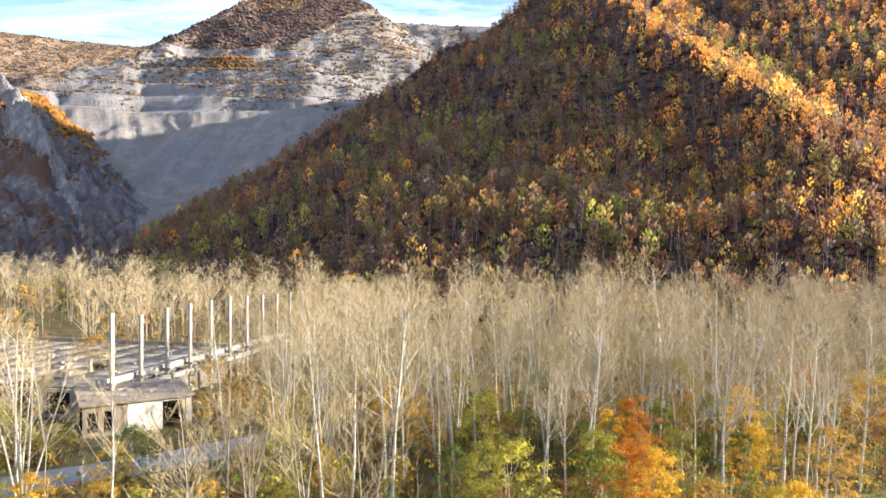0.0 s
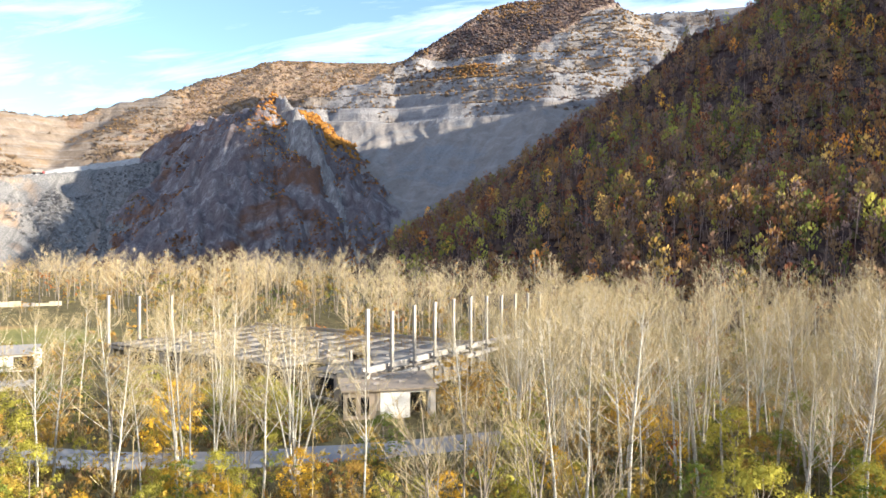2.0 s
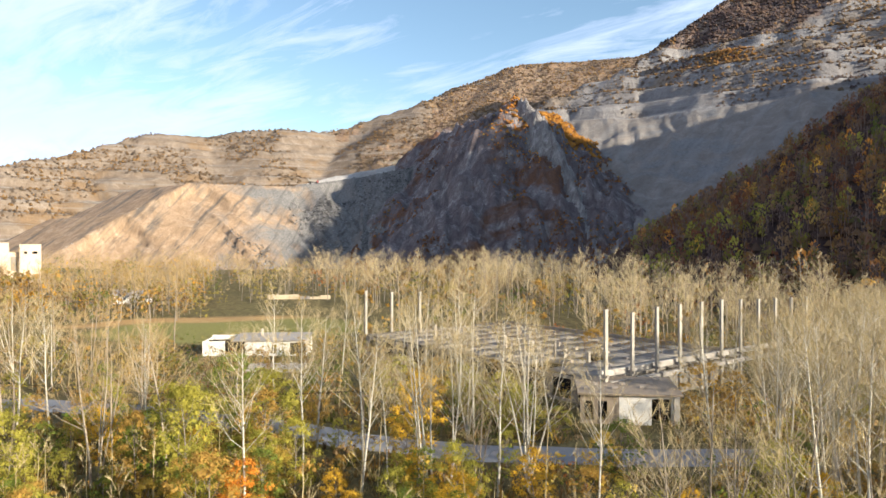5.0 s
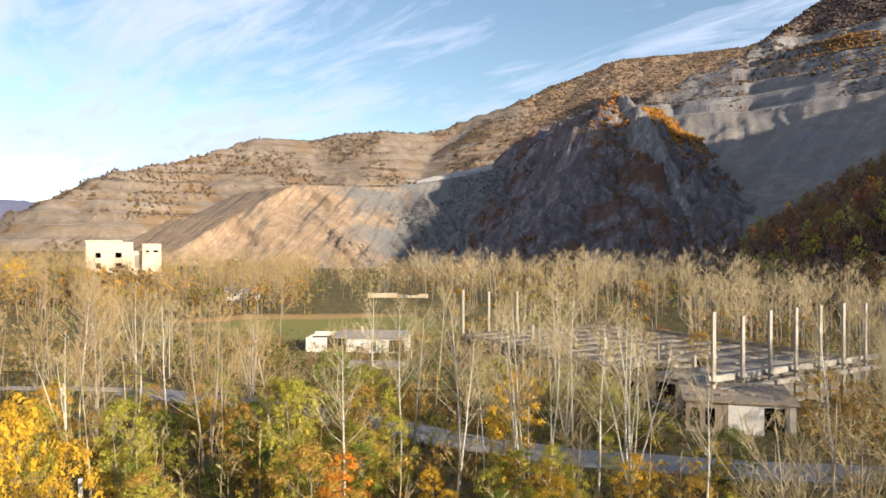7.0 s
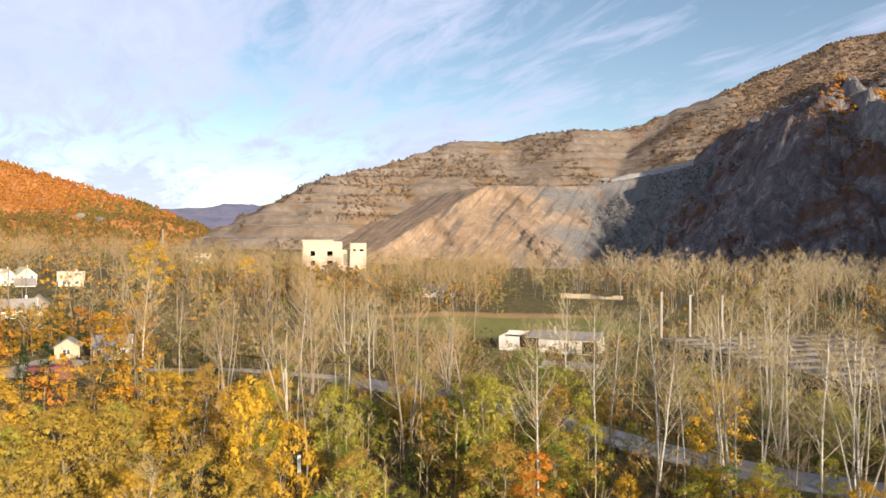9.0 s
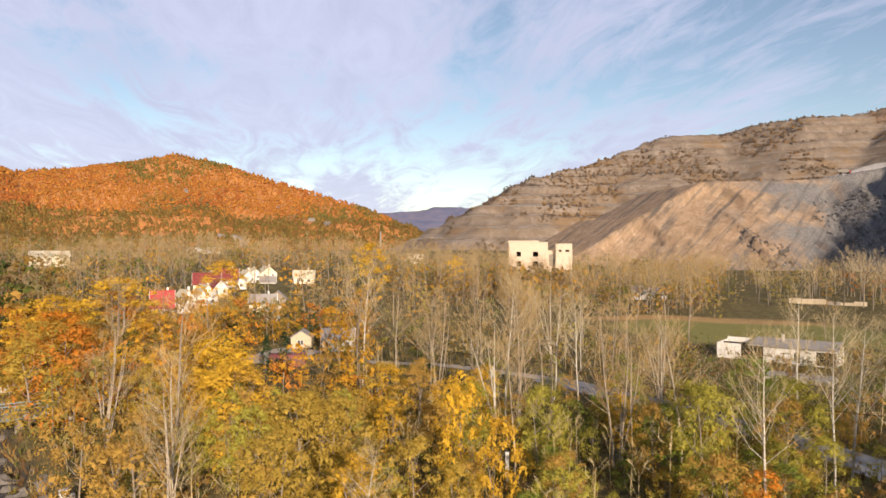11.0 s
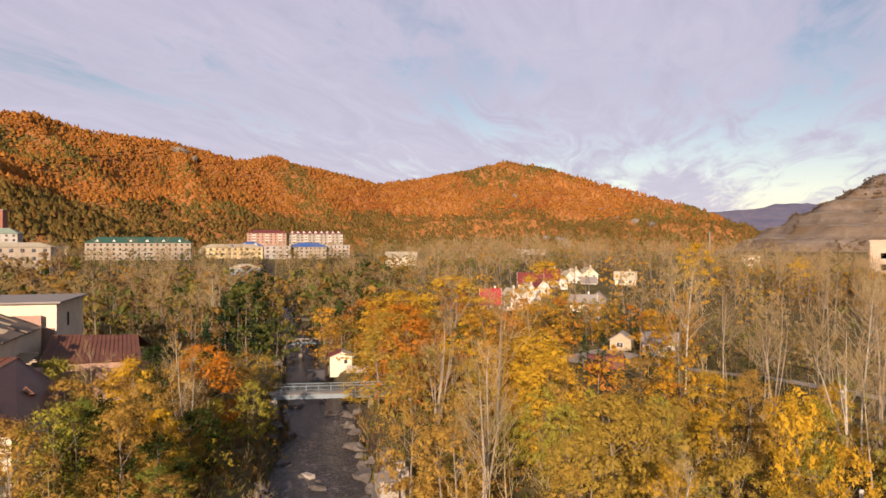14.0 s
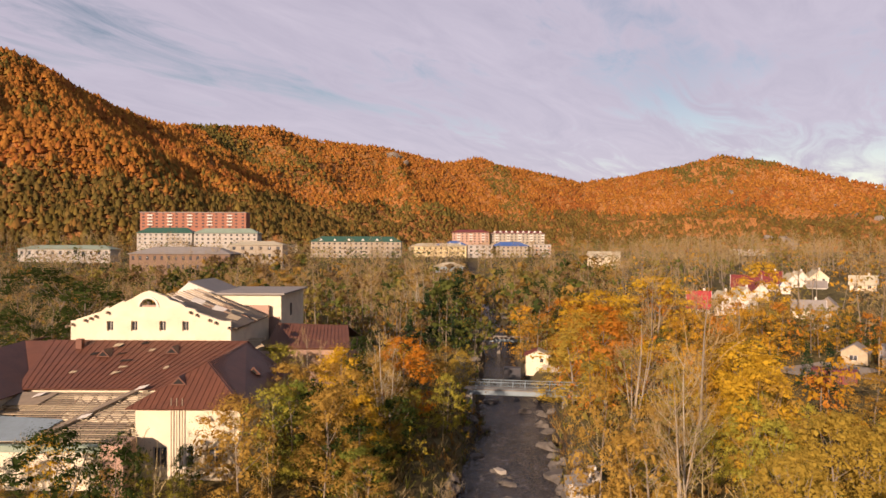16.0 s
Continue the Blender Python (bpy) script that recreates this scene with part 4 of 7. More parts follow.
woods = [middle_wood(150, (-41, 27), (150, 230), 0.85, [OLIVE, AMBER, BROWN, RUST], (2, 2, 2, 0.7), (0.9, 1.25)),
         middle_wood(420, (-40, 50), (215, 400), 0.82, [OLIVE, AMBER, BROWN, RUST], (2, 2, 2, 0.5), (1.15, 1.6)),
         middle_wood(620, (-42, 28), (135, 330), 0.72, [OLIVE, AMBER, BROWN, RUST], (2, 2, 2, 0.7)),
         middle_wood(520, (28, 62), (190, 600), 0.6, [OLIVE, AMBER, BROWN, GOLD, GREEN, TAN], (2, 1, 2, 0.3, 1, 2)),
         middle_wood(520, (60, 108), (125, 560), 0.4, [OLIVE, AMBER, BROWN, GOLD, GREEN, TAN], (1.8, 1.8, 1.6, 1.0, 1, 1.6)),
         middle_wood(210, (86, 116), (95, 200), 0.08, [GOLD, AMBER, OLIVE, (0.50, 0.20, 0.035)], (3, 2, 1, 1.6), (0.8, 1.4)),
         middle_wood(440, (108, 160), (140, 400), 0.35, [OLIVE, AMBER, BROWN, GREEN, GOLD], (2, 2, 2, 2, 0.6))]
woods += [middle_wood(230, (24, 62), (92, 190), 0.0, [OLIVE, BROWN, GREEN, AMBER, TAN], (2.4, 2, 1.4, 1, 1), (0.28, 0.6)),
          middle_wood(300, (-40, 24), (80, 190), 0.0, [OLIVE, BROWN, GREEN, AMBER, RUST], (2.4, 2, 1.4, 1, 0.8), (0.25, 0.6))]
woods += [middle_wood(60, (134, 142), (328, 358), 0.04, [OLIVE, AMBER, BROWN, GREEN], (2, 2, 2, 1.4), (1.3, 1.7)),
          middle_wood(120, (137, 153), (280, 322), 0.04, [OLIVE, BROWN, GREEN, (0.06, 0.08, 0.025)], (2, 2, 1.4, 1), (1.1, 1.5)),
          middle_wood(60, (69, 76), (300, 338), 0.15, [OLIVE, AMBER, BROWN, GOLD], (2, 2, 2, 1), (1.2, 1.7)),
          middle_wood(150, (108, 146), (300, 325), 0.04, [OLIVE, AMBER, BROWN, GREEN, (0.06, 0.08, 0.025)], (2, 2, 2, 1, 1), (0.9, 1.25)),
          middle_wood(330, (106, 143), (420, 486), 0.2, [OLIVE, BROWN, GREEN, (0.06, 0.08, 0.025)], (2, 2, 1.4, 1), (0.75, 1.1)),
          middle_wood(230, (110, 144), (165, 300), 0.08, [OLIVE, AMBER, BROWN, GREEN, (0.06, 0.08, 0.025)], (2, 2, 2, 1.4, 1), (1.15, 1.65)),
          middle_wood(200, (58, 86), (265, 350), 0.4, [OLIVE, AMBER, BROWN, GOLD, TAN], (2, 1, 2, 0.4, 2), (1.0, 1.4)),
          middle_wood(150, (88, 106), (140, 215), 0.05, [GREEN, OLIVE, (0.07, 0.10, 0.03), AMBER], (2, 2, 2, 1), (0.5, 0.85)),
          middle_wood(1100, (58, 112), (210, 640), 0.36, [OLIVE, AMBER, BROWN, GREEN, GOLD, TAN], (2, 1.3, 2, 1, 0.5, 2), (0.85, 1.4)),
          middle_wood(620, (108, 162), (190, 400), 0.3, [OLIVE, AMBER, BROWN, GREEN, (0.05, 0.07, 0.02)], (2, 1.6, 2, 1.6, 1.2), (0.7, 1.15)),
          middle_wood(500, (138, 162), (380, 620), 0.25, [OLIVE, AMBER, BROWN, GREEN, (0.05, 0.07, 0.02)], (2, 1.6, 2, 1.6, 1.2), (0.7, 1.2)),
          middle_wood(260, (100, 122), (380, 600), 0.04, [OLIVE, AMBER, BROWN, GREEN], (2, 1.6, 2, 1.6), (0.5, 0.8)),
          middle_wood(300, (108, 140), (520, 700), 0.04, [OLIVE, AMBER, BROWN, GREEN, (0.05, 0.07, 0.02)], (2, 1.6, 2, 1.6, 1.2), (0.8, 1.2)),
          middle_wood(320, (-42, 60), (230, 480), 0.25, [OLIVE, AMBER, BROWN, RUST], (2, 2, 2, 0.8), (0.8, 1.4))]
v, f = join([q for w in woods for q in w[0]])
stuff("wood_stems", v, f, GREY_BARK, "grey and brown trunks of the valley woods", "woodland")
v, f = join([q for w in woods for q in w[1] if w[4]])
stuff("wood_twigs", v, f, PALE_TWIG, "pale bare twigs of the wood below the hill", "woodland")
v, f = join([q for w in woods for q in w[1] if not w[4]])
stuff("brown_wood_twigs", v, f, WOOD_TWIG, "brown bare twigs of the woods round the village", "woodland")
v, f = join([q for w in woods for q in w[2]])
stuff("wood_foliage", v, f, TINTED, "olive, amber and brown foliage of the valley woods", "woodland", np.concatenate([q for w in woods for q in w[3]]))

# near trees: place and height, for those in leaf also the width of the crown
BIRCH_AT = [(-46, 75, 18), (-5, 66, 22), (-11, 63, 20), (-9, 67, 20), (18, 96, 22), (23, 90, 23), (18, 83, 22), (29, 90, 24), (10, 88, 20), (4, 81, 20), (13, 96, 18), (70, 131, 19), (-1, 83, 20), (-5, 99, 19), (56, 121, 18), (8, 99, 20), (38, 105, 21), (-53, 53, 17), (-53, 57, 14), (-50, 59, 15), (-48, 62, 16), (-41, 61, 19), (-109, 58, 16), (-13, 75, 19), (-6, 71, 20), (-11, 80, 18), (-95, 29, 20), (-109, 39, 18), (-76, 36, 16), (-104, 55, 15), (-98, 28, 21), (-108, 37, 18), (-76, 35, 18), (-92, 49, 15), (-93, -25, 16), (-61, -11, 15), (-131, 9, 22), (-130, 15, 19), (-119, 21, 18), (-63, -11, 16), (-96, -26, 16), (-75, -67, 13), (-56, 5, 10)]
FORKED_AT = [(-72, -50, 13), (-78, -56, 14), (32, 81, 23), (36, 88, 20), (-39, 64, 18), (-96, 26, 16), (-159, -109, 19), (-172, -115, 18), (-40, 65, 19)]
BUSHY_AT = [(-17, 54, 17), (-11, 55, 16), (-16, 57, 15), (-18, 49, 15), (-62, -34, 6), (-6, 54, 15), (89, 157, 13), (119, 195, 21)]
LEAFY_AT = {
    "gold": [(19, 61, 7.9, 2.1), (61, 98, 8.1, 4.3), (-59, 69, 9.8, 3.3), (-65, 15, 13.3, 2.4), (-58, 17, 10.7, 2.0), (-102, -13, 12.8, 5.1), (-98, 11, 8.8, 3.1), (-91, 18, 8.3, 2.7), (-166, -44, 17.8, 9.8), (-96, -10, 10.6, 4.3), (-149, -51, 15.3, 8.4), (-109, -27, 10.9, 4.6), (-113, -17, 11.0, 5.6), (-82, -8, 13.0, 4.0), (-258, 18, 18.9, 6.4), (-302, 60, 16.3, 5.5), (-207, -27, 18.6, 6.8)],
    "orange": [(-82, -55, 12.0, 4.4), (17, 68, 6.9, 2.0), (-141, -48, 12.8, 7.3), (-117, -39, 13.6, 6.1), (-177, -47, 14.1, 6.7), (61, 121, 9.9, 4.4), (-51, 37, 7.3, 2.1)],
    "amber": [(-90, -57, 9.5, 3.4), (-72, -60, 9.5, 3.2), (-60, -48, 7.0, 2.8), (-80, 97, 6.0, 3.0), (-55, -39, 5.0, 2.4), (-77, -54, 9.0, 2.8), (-73.5, -51.5, 8.0, 2.5), (-82, -58, 10.0, 3.0), (-66, -46, 5.5, 2.2), (-34.5, 105.5, 8.6, 4.0), (-31.5, 108, 7.4, 3.4), (-30, 60, 5.3, 1.9), (-66, 50, 9.3, 2.7), (-59, -47, 9.9, 3.7), (-53, -56, 9.0, 3.8), (-123, 1, 7.0, 3.2), (-64, -14, 11.4, 3.2), (-63, -15, 9.0, 3.2), (-67, -20, 12.6, 2.9), (-69, 137, 8.0, 3.6), (-83, -7, 11.4, 3.4), (-92, 14, 9.5, 3.0)],
    "olive": [(-66, 90, 5.5, 3.0), (-72, 95, 6.0, 3.0), (-84, 92, 6.5, 3.2), (-70, -48.5, 6.0, 2.3), (-79, -51, 6.0, 2.2), (-63, -44, 4.5, 2.0), (-53, 84, 5.0, 2.8), (-58, 88, 5.5, 3.0), (-62, 92, 6.0, 3.2), (-49, 87, 3.6, 2.0), (8, 65, 4.7, 2.2), (31, 90, 11.1, 2.7), (-68, 52, 10.8, 3.2), (-69, 41, 10.5, 2.6), (-54, 34, 8.8, 1.6), (-72, 46, 8.8, 3.2), (-85, 30, 7.6, 2.9), (-76, 26, 9.6, 2.6), (-65, 40, 11.4, 2.8), (-79, 60, 8.6, 4.1)],
    "straw": [(-106, -39, 11.2, 5.6), (-116, -41, 13.6, 5.6), (-72, 3, 10.1, 3.6), (-71, 1, 9.5, 3.5), (-77, -1, 9.7, 3.8), (-73, -0, 10.5, 3.6), (-61, -2, 9.7, 3.0), (-60, 10, 9.0, 2.5), (-62, -3, 9.0, 2.8)],
    "green": [(1, 68, 6.4, 1.7), (-34, 76, 6.3, 2.6), (-58, -52, 10.1, 3.2), (-77, 56, 9.1, 2.7), (-73, 40, 7.7, 2.7), (-56, -41, 5.4, 2.6), (-90, 62, 9.6, 4.0)],
    "dark": [(-68, -45.5, 7.5, 2.8), (-58, -43, 7.5, 3.0), (-75, -57, 9.0, 3.2), (-64, -53, 8.5, 3.2), (-33, -55, 9.7, 3.9), (-35, -49, 9.9, 2.5), (-89, -172, 19.4, 11.1), (-87, -146, 17.5, 8.3), (-65, -132, 12.5, 6.0)],
}


def part(name, verts, faces, mat, parent, label="", shade=False):
    me = bpy.data.meshes.new(name)
    me.from_pydata([tuple(v) for v in verts], [], [tuple(f) for f in faces])
    me.materials.append(mat)
    me.update()
    ob = new(name, me)
    ob.parent = parent
    return tagged(ob, label)


def share(name, me, parent, m=None):
    ob = new(name, me)
    ob.parent = parent
    if m is not None:
        ob.matrix_basis = m
    return ob


def thing(name, m, label, category, group="", kind=""):
    e = new(name)
    e.empty_display_size = 0.5
    e.matrix_basis = m
    return tagged(e, label, category, group, kind)


def tree_thing(name, xy, wood, crown, turn, scale, tall, label, group, crown_name):
    z = float(valley(np.array([xy[0]]), np.array([xy[1]]))[0])
    m = pose(xy[0], xy[1], z - 0.1, 0, 0, turn) @ Matrix.Diagonal((scale, scale, tall, 1))
    e = thing(name, m, label, "tree", group)
    share("trunk", wood, e)
    share(crown_name, crown, e)
    return e


# near bare trees
r = np.random.default_rng(5)
birch_meshes, bushy_meshes = [], []


def bare_crown(name, v, f, arm_faces, bark):
    """Limbs in the bark of the trunk, and fine twigs."""
    me = mesh_of(name, v, f, TWIG)
    me.materials.append(bark)
    slot = np.zeros(len(f), np.int32)
    slot[:arm_faces] = 1
    me.polygons.foreach_set("material_index", slot)
    return me



for i in range(6):
    (wv, wf), (tv, tf) = bare_template(500 + i, 18, 26, 6, 6, 0.44, fork=False)
    birch_meshes.append((mesh_of("birch_trunk", wv, wf, BIRCH, None, True), bare_crown("birch_twigs", tv, tf, 26 * 9, BIRCH)))
fork_meshes = []
for i in range(3):
    (wv, wf), (tv, tf) = bare_template(520 + i, 18, 27, 6, 6, 0.42, fork=True)
    fork_meshes.append((mesh_of("forked_trunk", wv, wf, BIRCH, None, True), bare_crown("forked_twigs", tv, tf, 27 * 9, BIRCH)))
for i in range(3):
    (wv, wf), (tv, tf) = bare_template(540 + i, 12, 33, 5, 5, 0.42, fork=True, thick=0.9)
    bushy_meshes.append((mesh_of("willow_trunk", wv, wf, GREY_BARK, None, True), bare_crown("willow_twigs", tv, tf, 33 * 9, GREY_BARK)))
tan_meshes = []
for a, b in birch_meshes[:4] + fork_meshes[:2]:
    a, b = a.copy(), b.copy()
    a.materials[0], b.materials[0], b.materials[1] = TAN_BARK, WOOD_TWIG, TAN_BARK
    tan_meshes.append((a, b))
for n, (x, y, h) in enumerate(BIRCH_AT):
    a, b = (tan_meshes if math.atan2(-x, y) > 1.0 and n % 3 else birch_meshes)[n % 6]
    tree_thing("birch", (x, y), a, b, r.uniform(0, 360), h / 18 * r.uniform(0.9, 1.1), h / 18, "tall leafless birch with pale bark in dry scrub", "bare birches", "crown")
for n, (x, y, h) in enumerate(FORKED_AT):
    a, b = fork_meshes[n % 3]
    tree_thing("forked_birch", (x, y), a, b, r.uniform(0, 360), h / 18, h / 18, "leafless birch with several pale stems", "bare birches", "crown")
for n, (x, y, h) in enumerate(BUSHY_AT):
    a, b = bushy_meshes[n % 3]
    tree_thing("willow", (x, y), a, b, r.uniform(0, 360), h / 12, h / 12, "bushy grey leafless willow", "bare willows", "crown")
# the birch stand that closes the meadow, and scattered birches on the other sides
stand = np.concatenate([polar(r.uniform(-40, 17, 150), r.uniform(70, 150, 150)), polar(r.uniform(17, 62, 30), r.uniform(64, 150, 30)), polar(r.uniform(28, 46, 14), r.uniform(76, 98, 14)), polar(r.uniform(62, 88, 14), r.uniform(75, 190, 14))])
stand = stand[is_clear(stand)]
for n, xy in enumerate(stand):
    a, b = birch_meshes[(n * 5) % 6] if n % 5 else (fork_meshes + bushy_meshes)[n // 5 % 6]
    if math.atan2(-xy[0], xy[1]) > 0.95 and n % 4:
        a, b = tan_meshes[n % 6]
    h = r.uniform(14, 20)
    tree_thing("birch", xy, a, b, r.uniform(0, 360), h / 18 * r.uniform(0.85, 1.1), h / 18, "tall leafless birch with pale bark in dry scrub", "bare birches", "crown")

# a thicket along the columns
for n in range(34):
    x, y = -30 + 14 * r.uniform(0, 1) + 0.23 * n, 104 + 1.75 * n
    a, b = (bushy_meshes + birch_meshes)[n % 9]
    tree_thing("birch", (x, y), a, b, r.uniform(0, 360), r.uniform(0.85, 1.15), r.uniform(0.8, 1.05), "tall leafless birch with pale bark in dry scrub", "bare birches", "crown")

# near trees in leaf
LEAF_WORD = {"gold": "golden yellow", "orange": "orange", "amber": "brownish amber", "olive": "yellow-green", "straw": "yellow-brown", "green": "fresh green", "dark": "dark green"}
leafy_meshes = {}
for c in LEAF_WORD:
    for i in range(2):
        (wv, wf), (lv, lf) = leafy_template(600 + 10 * i + len(c), 10, 3.2, 78, 74, 0.075, 0.10, 10, core=14, core_size=0.2)
        leafy_meshes[c, i] = (mesh_of("leafy_trunk", wv, wf, GREY_BARK, None, True), mesh_of(c + "_leaves", lv, lf, LEAF[c]))
for c, rows in LEAFY_AT.items():
    for n, (x, y, h, w) in enumerate(rows):
        a, b = leafy_meshes[c, n % 2]
        tree_thing("autumn_tree", (x, y), a, b, r.uniform(0, 360), max(w / 2.9, h / 18), h / 10, "young tree in " + LEAF_WORD[c] + " autumn leaf", "trees in leaf", "crown")
extra = np.concatenate([polar(r.uniform(56, 104, 56), r.uniform(58, 120, 56)), polar(r.uniform(104, 128, 20), r.uniform(95, 150, 20)), polar(r.uniform(30, 60, 12), r.uniform(60, 76, 12)), polar(r.uniform(-36, 24, 26), r.uniform(62, 110, 26)), polar(r.uniform(-38, -4, 26), r.uniform(58, 92, 26))])
extra = np.concatenate([extra, [(TOWN @ Vector((x, d, 0)))[:2] for x, d in ((-18, 98), (-14, 92), (-20, 89), (-12, 101), (-24, 101), (-9, 95), (-16, 105), (-11, 84), (-15, 80), (-18, 74), (-12, 70), (-9, 76), (-21, 68), (-26, 70), (-30, 69), (-19, 64), (-8, 108), (-13, 112), (-6, 118), (-24, 62), (-31, 64), (-38, 66), (-44, 66), (-50, 60), (-46, 62), (-41, 60), (-54, 62))]])
extra = extra[is_clear(extra) | (np.arange(len(extra)) >= len(extra) - 27)]
names = ["olive", "amber", "gold", "olive", "green", "olive", "gold", "olive"]
for n, xy in enumerate(extra):
    c = names[n % 8]
    h = r.uniform(4.0, 9.5) if n < len(extra) - 27 else r.uniform(8, 12)
    town = TOWN.inverted() @ Vector((*xy, 0))
    if -60 < town.x < -20 and 50 < town.y < 75:
        h *= 0.5 if town.x > -37 else 0.6
    if n >= len(extra) - 27:
        c = ("amber", "dark", "olive", "amber", "gold")[n % 5]
    if math.atan2(-xy[0], xy[1]) > 1.35 and n < len(extra) - 27:
        c = ("straw", "amber", "gold", "straw", "olive", "amber")[n % 6]
    if xy[0] > 0:
        c = ("amber", "olive", "olive", "orange", "gold", "green")[n % 6]
    a, b = leafy_meshes[c, n % 2]
    tree_thing("autumn_tree", xy, a, b, r.uniform(0, 360), h / 10 * r.uniform(0.85, 1.2), h / 10, "young tree in " + LEAF_WORD[c] + " autumn leaf", "trees in leaf", "crown")

# young growth between the road and the near edge of the wood
r4 = np.random.default_rng(91)
young = np.concatenate([polar(r4.uniform(29, 72, 90), r4.uniform(56, 108, 90)), polar(r4.uniform(-30, 28, 44), r4.uniform(66, 120, 44))])
young = young[is_clear(young)]
for n, xy in enumerate(young):
    c = ("olive", "green", "straw", "olive", "amber", "green", "olive", "straw", "gold")[n % 9]
    h = r4.uniform(2.6, 6.4)
    a, b = leafy_meshes[c, n % 2]
    tree_thing("autumn_tree", xy, a, b, r4.uniform(0, 360), h / 10 * r4.uniform(0.9, 1.3), h / 10, "young tree in " + LEAF_WORD[c] + " autumn leaf", "trees in leaf", "crown")

# undergrowth: low shrubs and saplings all over the near ground
shrub = [leafy_template(700 + i, 3.0, 1.4, 8, 7, 0.15, 0.05, 0, sides=3, steps=2, core=2) for i in range(4)]
sapling = [bare_template(720 + i, 5, 5, 3, 3, 0.38, sides=3, thick=1.3) for i in range(3)]
count = 3600
xy = polar(r.uniform(-41, 160, count), band(r, 50, 200, count))
xy = xy[is_clear(xy) & (fbm(xy[:, 0], xy[:, 1], 30, 3, 91) > -0.45)]
p, top = on_land(xy)
pick = r.integers(0, 4, len(p))
turn, sc = r.uniform(0, 6.28, len(p)), r.uniform(0.5, 1.7, len(p))
tones = np.array([OLIVE, AMBER, BROWN, (0.46, 0.32, 0.05), (0.16, 0.19, 0.035), RUST, (0.26, 0.18, 0.09)])
vs, ws, ts = [], [], []
for i in range(4):
    q = pick == i
    vs.append(spread_copies(shrub[i][1], p[q], turn[q], sc[q]))
    tone = tones[r.choice(7, q.sum(), p=[0.24, 0.18, 0.14, 0.16, 0.14, 0.05, 0.09])] * r.uniform(0.7, 1.2, (q.sum(), 1))
    # tones lowered past 50 degrees of bearing, raised on the rest
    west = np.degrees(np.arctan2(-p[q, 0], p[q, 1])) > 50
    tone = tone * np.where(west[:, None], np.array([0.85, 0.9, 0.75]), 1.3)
    ts.append(np.repeat(tone, len(shrub[i][1][0]), 0))
v, f = join(vs)
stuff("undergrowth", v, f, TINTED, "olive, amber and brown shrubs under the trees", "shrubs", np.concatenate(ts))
xy = polar(r.uniform(-41, 160, 900), band(r, 50, 170, 900))
xy = xy[is_clear(xy)]
p, top = on_land(xy)
for i in range(3):
    q = np.arange(len(p)) % 3 == i
    turn, sc = r.uniform(0, 6.28, q.sum()), r.uniform(0.6, 1.6, q.sum())
    ws.append(spread_copies(sapling[i][0], p[q], turn, sc))
    ws.append(spread_copies(sapling[i][1], p[q], turn, sc))
v, f = join(ws)
stuff("saplings", v, f, TWIG, "bare saplings and brush stems", "shrubs")

# dry grass and brush tufts on the near ground
r = np.random.default_rng(57)


def tuft(seed):
    q = np.random.default_rng(seed)
    s = Soup()
    a = q.uniform(0, 6.28, 9)
    foot = np.stack([np.cos(a) * 0.25, np.sin(a) * 0.25, np.zeros(9)], -1) * q.uniform(0.2, 1, (9, 1))
    tip = foot * 3.2 + np.stack([q.normal(size=9) * 0.15, q.normal(size=9) * 0.15, q.uniform(0.5, 1.2, 9)], -1)
    s.ribbons(foot, tip, 0.06, 0.02, q)
    return s.arrays()


xy = np.concatenate([polar(r.uniform(-40, 128, 12500), band(r, 52, 118, 12500)), polar(r.uniform(-40, 110, 3500), band(r, 118, 190, 3500))])
near_bank = np.abs(river_distance(xy[:, 0], xy[:, 1]) - 6.0) < 2.0
xy = xy[is_clear(xy) | near_bank | (np.arange(len(xy)) % 4 == 0) & (river_distance(xy[:, 0], xy[:, 1]) > 6) & (line_distance(xy[:, 0], xy[:, 1], TRACKS[0][0]) > 4)]
p, top = on_land(xy)
TUFT_TONES = np.array([(0.34, 0.25, 0.10), (0.27, 0.18, 0.075), (0.24, 0.20, 0.05), (0.20, 0.12, 0.055), (0.38, 0.29, 0.13), (0.17, 0.17, 0.04), (0.36, 0.20, 0.05)])
vs, ts = [], []
for i in range(4):
    q = p[np.arange(len(p)) % 4 == i]
    t = tuft(760 + i)
    vs.append(spread_copies(t, q, r.uniform(0, 6.28, len(q)), r.uniform(0.5, 1.3, len(q))))
    ts.append(np.repeat(TUFT_TONES[r.integers(0, 7, len(q))] * r.uniform(0.7, 1.15, (len(q), 1)), len(t[0]), 0))
v, f = join(vs)
stuff("dry_grass", v, f, TINTED, "dry tan grass and brown weeds on the meadow", "grass", np.concatenate(ts))

# ---- building materials ----
CREAM = worn("cream_plaster", (0.74, 0.645, 0.48), (0.36, 0.27, 0.18), 0.3, amount=0.62)
WHITE = worn("white_wash", (0.66, 0.62, 0.55), (0.34, 0.29, 0.23), 0.3, amount=0.6)
PEACH = worn("peach_plaster", (0.52, 0.42, 0.31), (0.38, 0.28, 0.20), 0.25)
CONCRETE = worn("weathered_concrete", (0.24, 0.21, 0.175), (0.10, 0.085, 0.07), 0.35, amount=0.85)
PALE_CONCRETE = worn("pale_concrete", (0.42, 0.375, 0.315), (0.19, 0.16, 0.13), 0.5, amount=0.7)
RUST_ROOF = worn("rusty_sheet_roof", (0.155, 0.060, 0.036), (0.05, 0.026, 0.02), 0.5, 0.55, 6.0, 0.8)
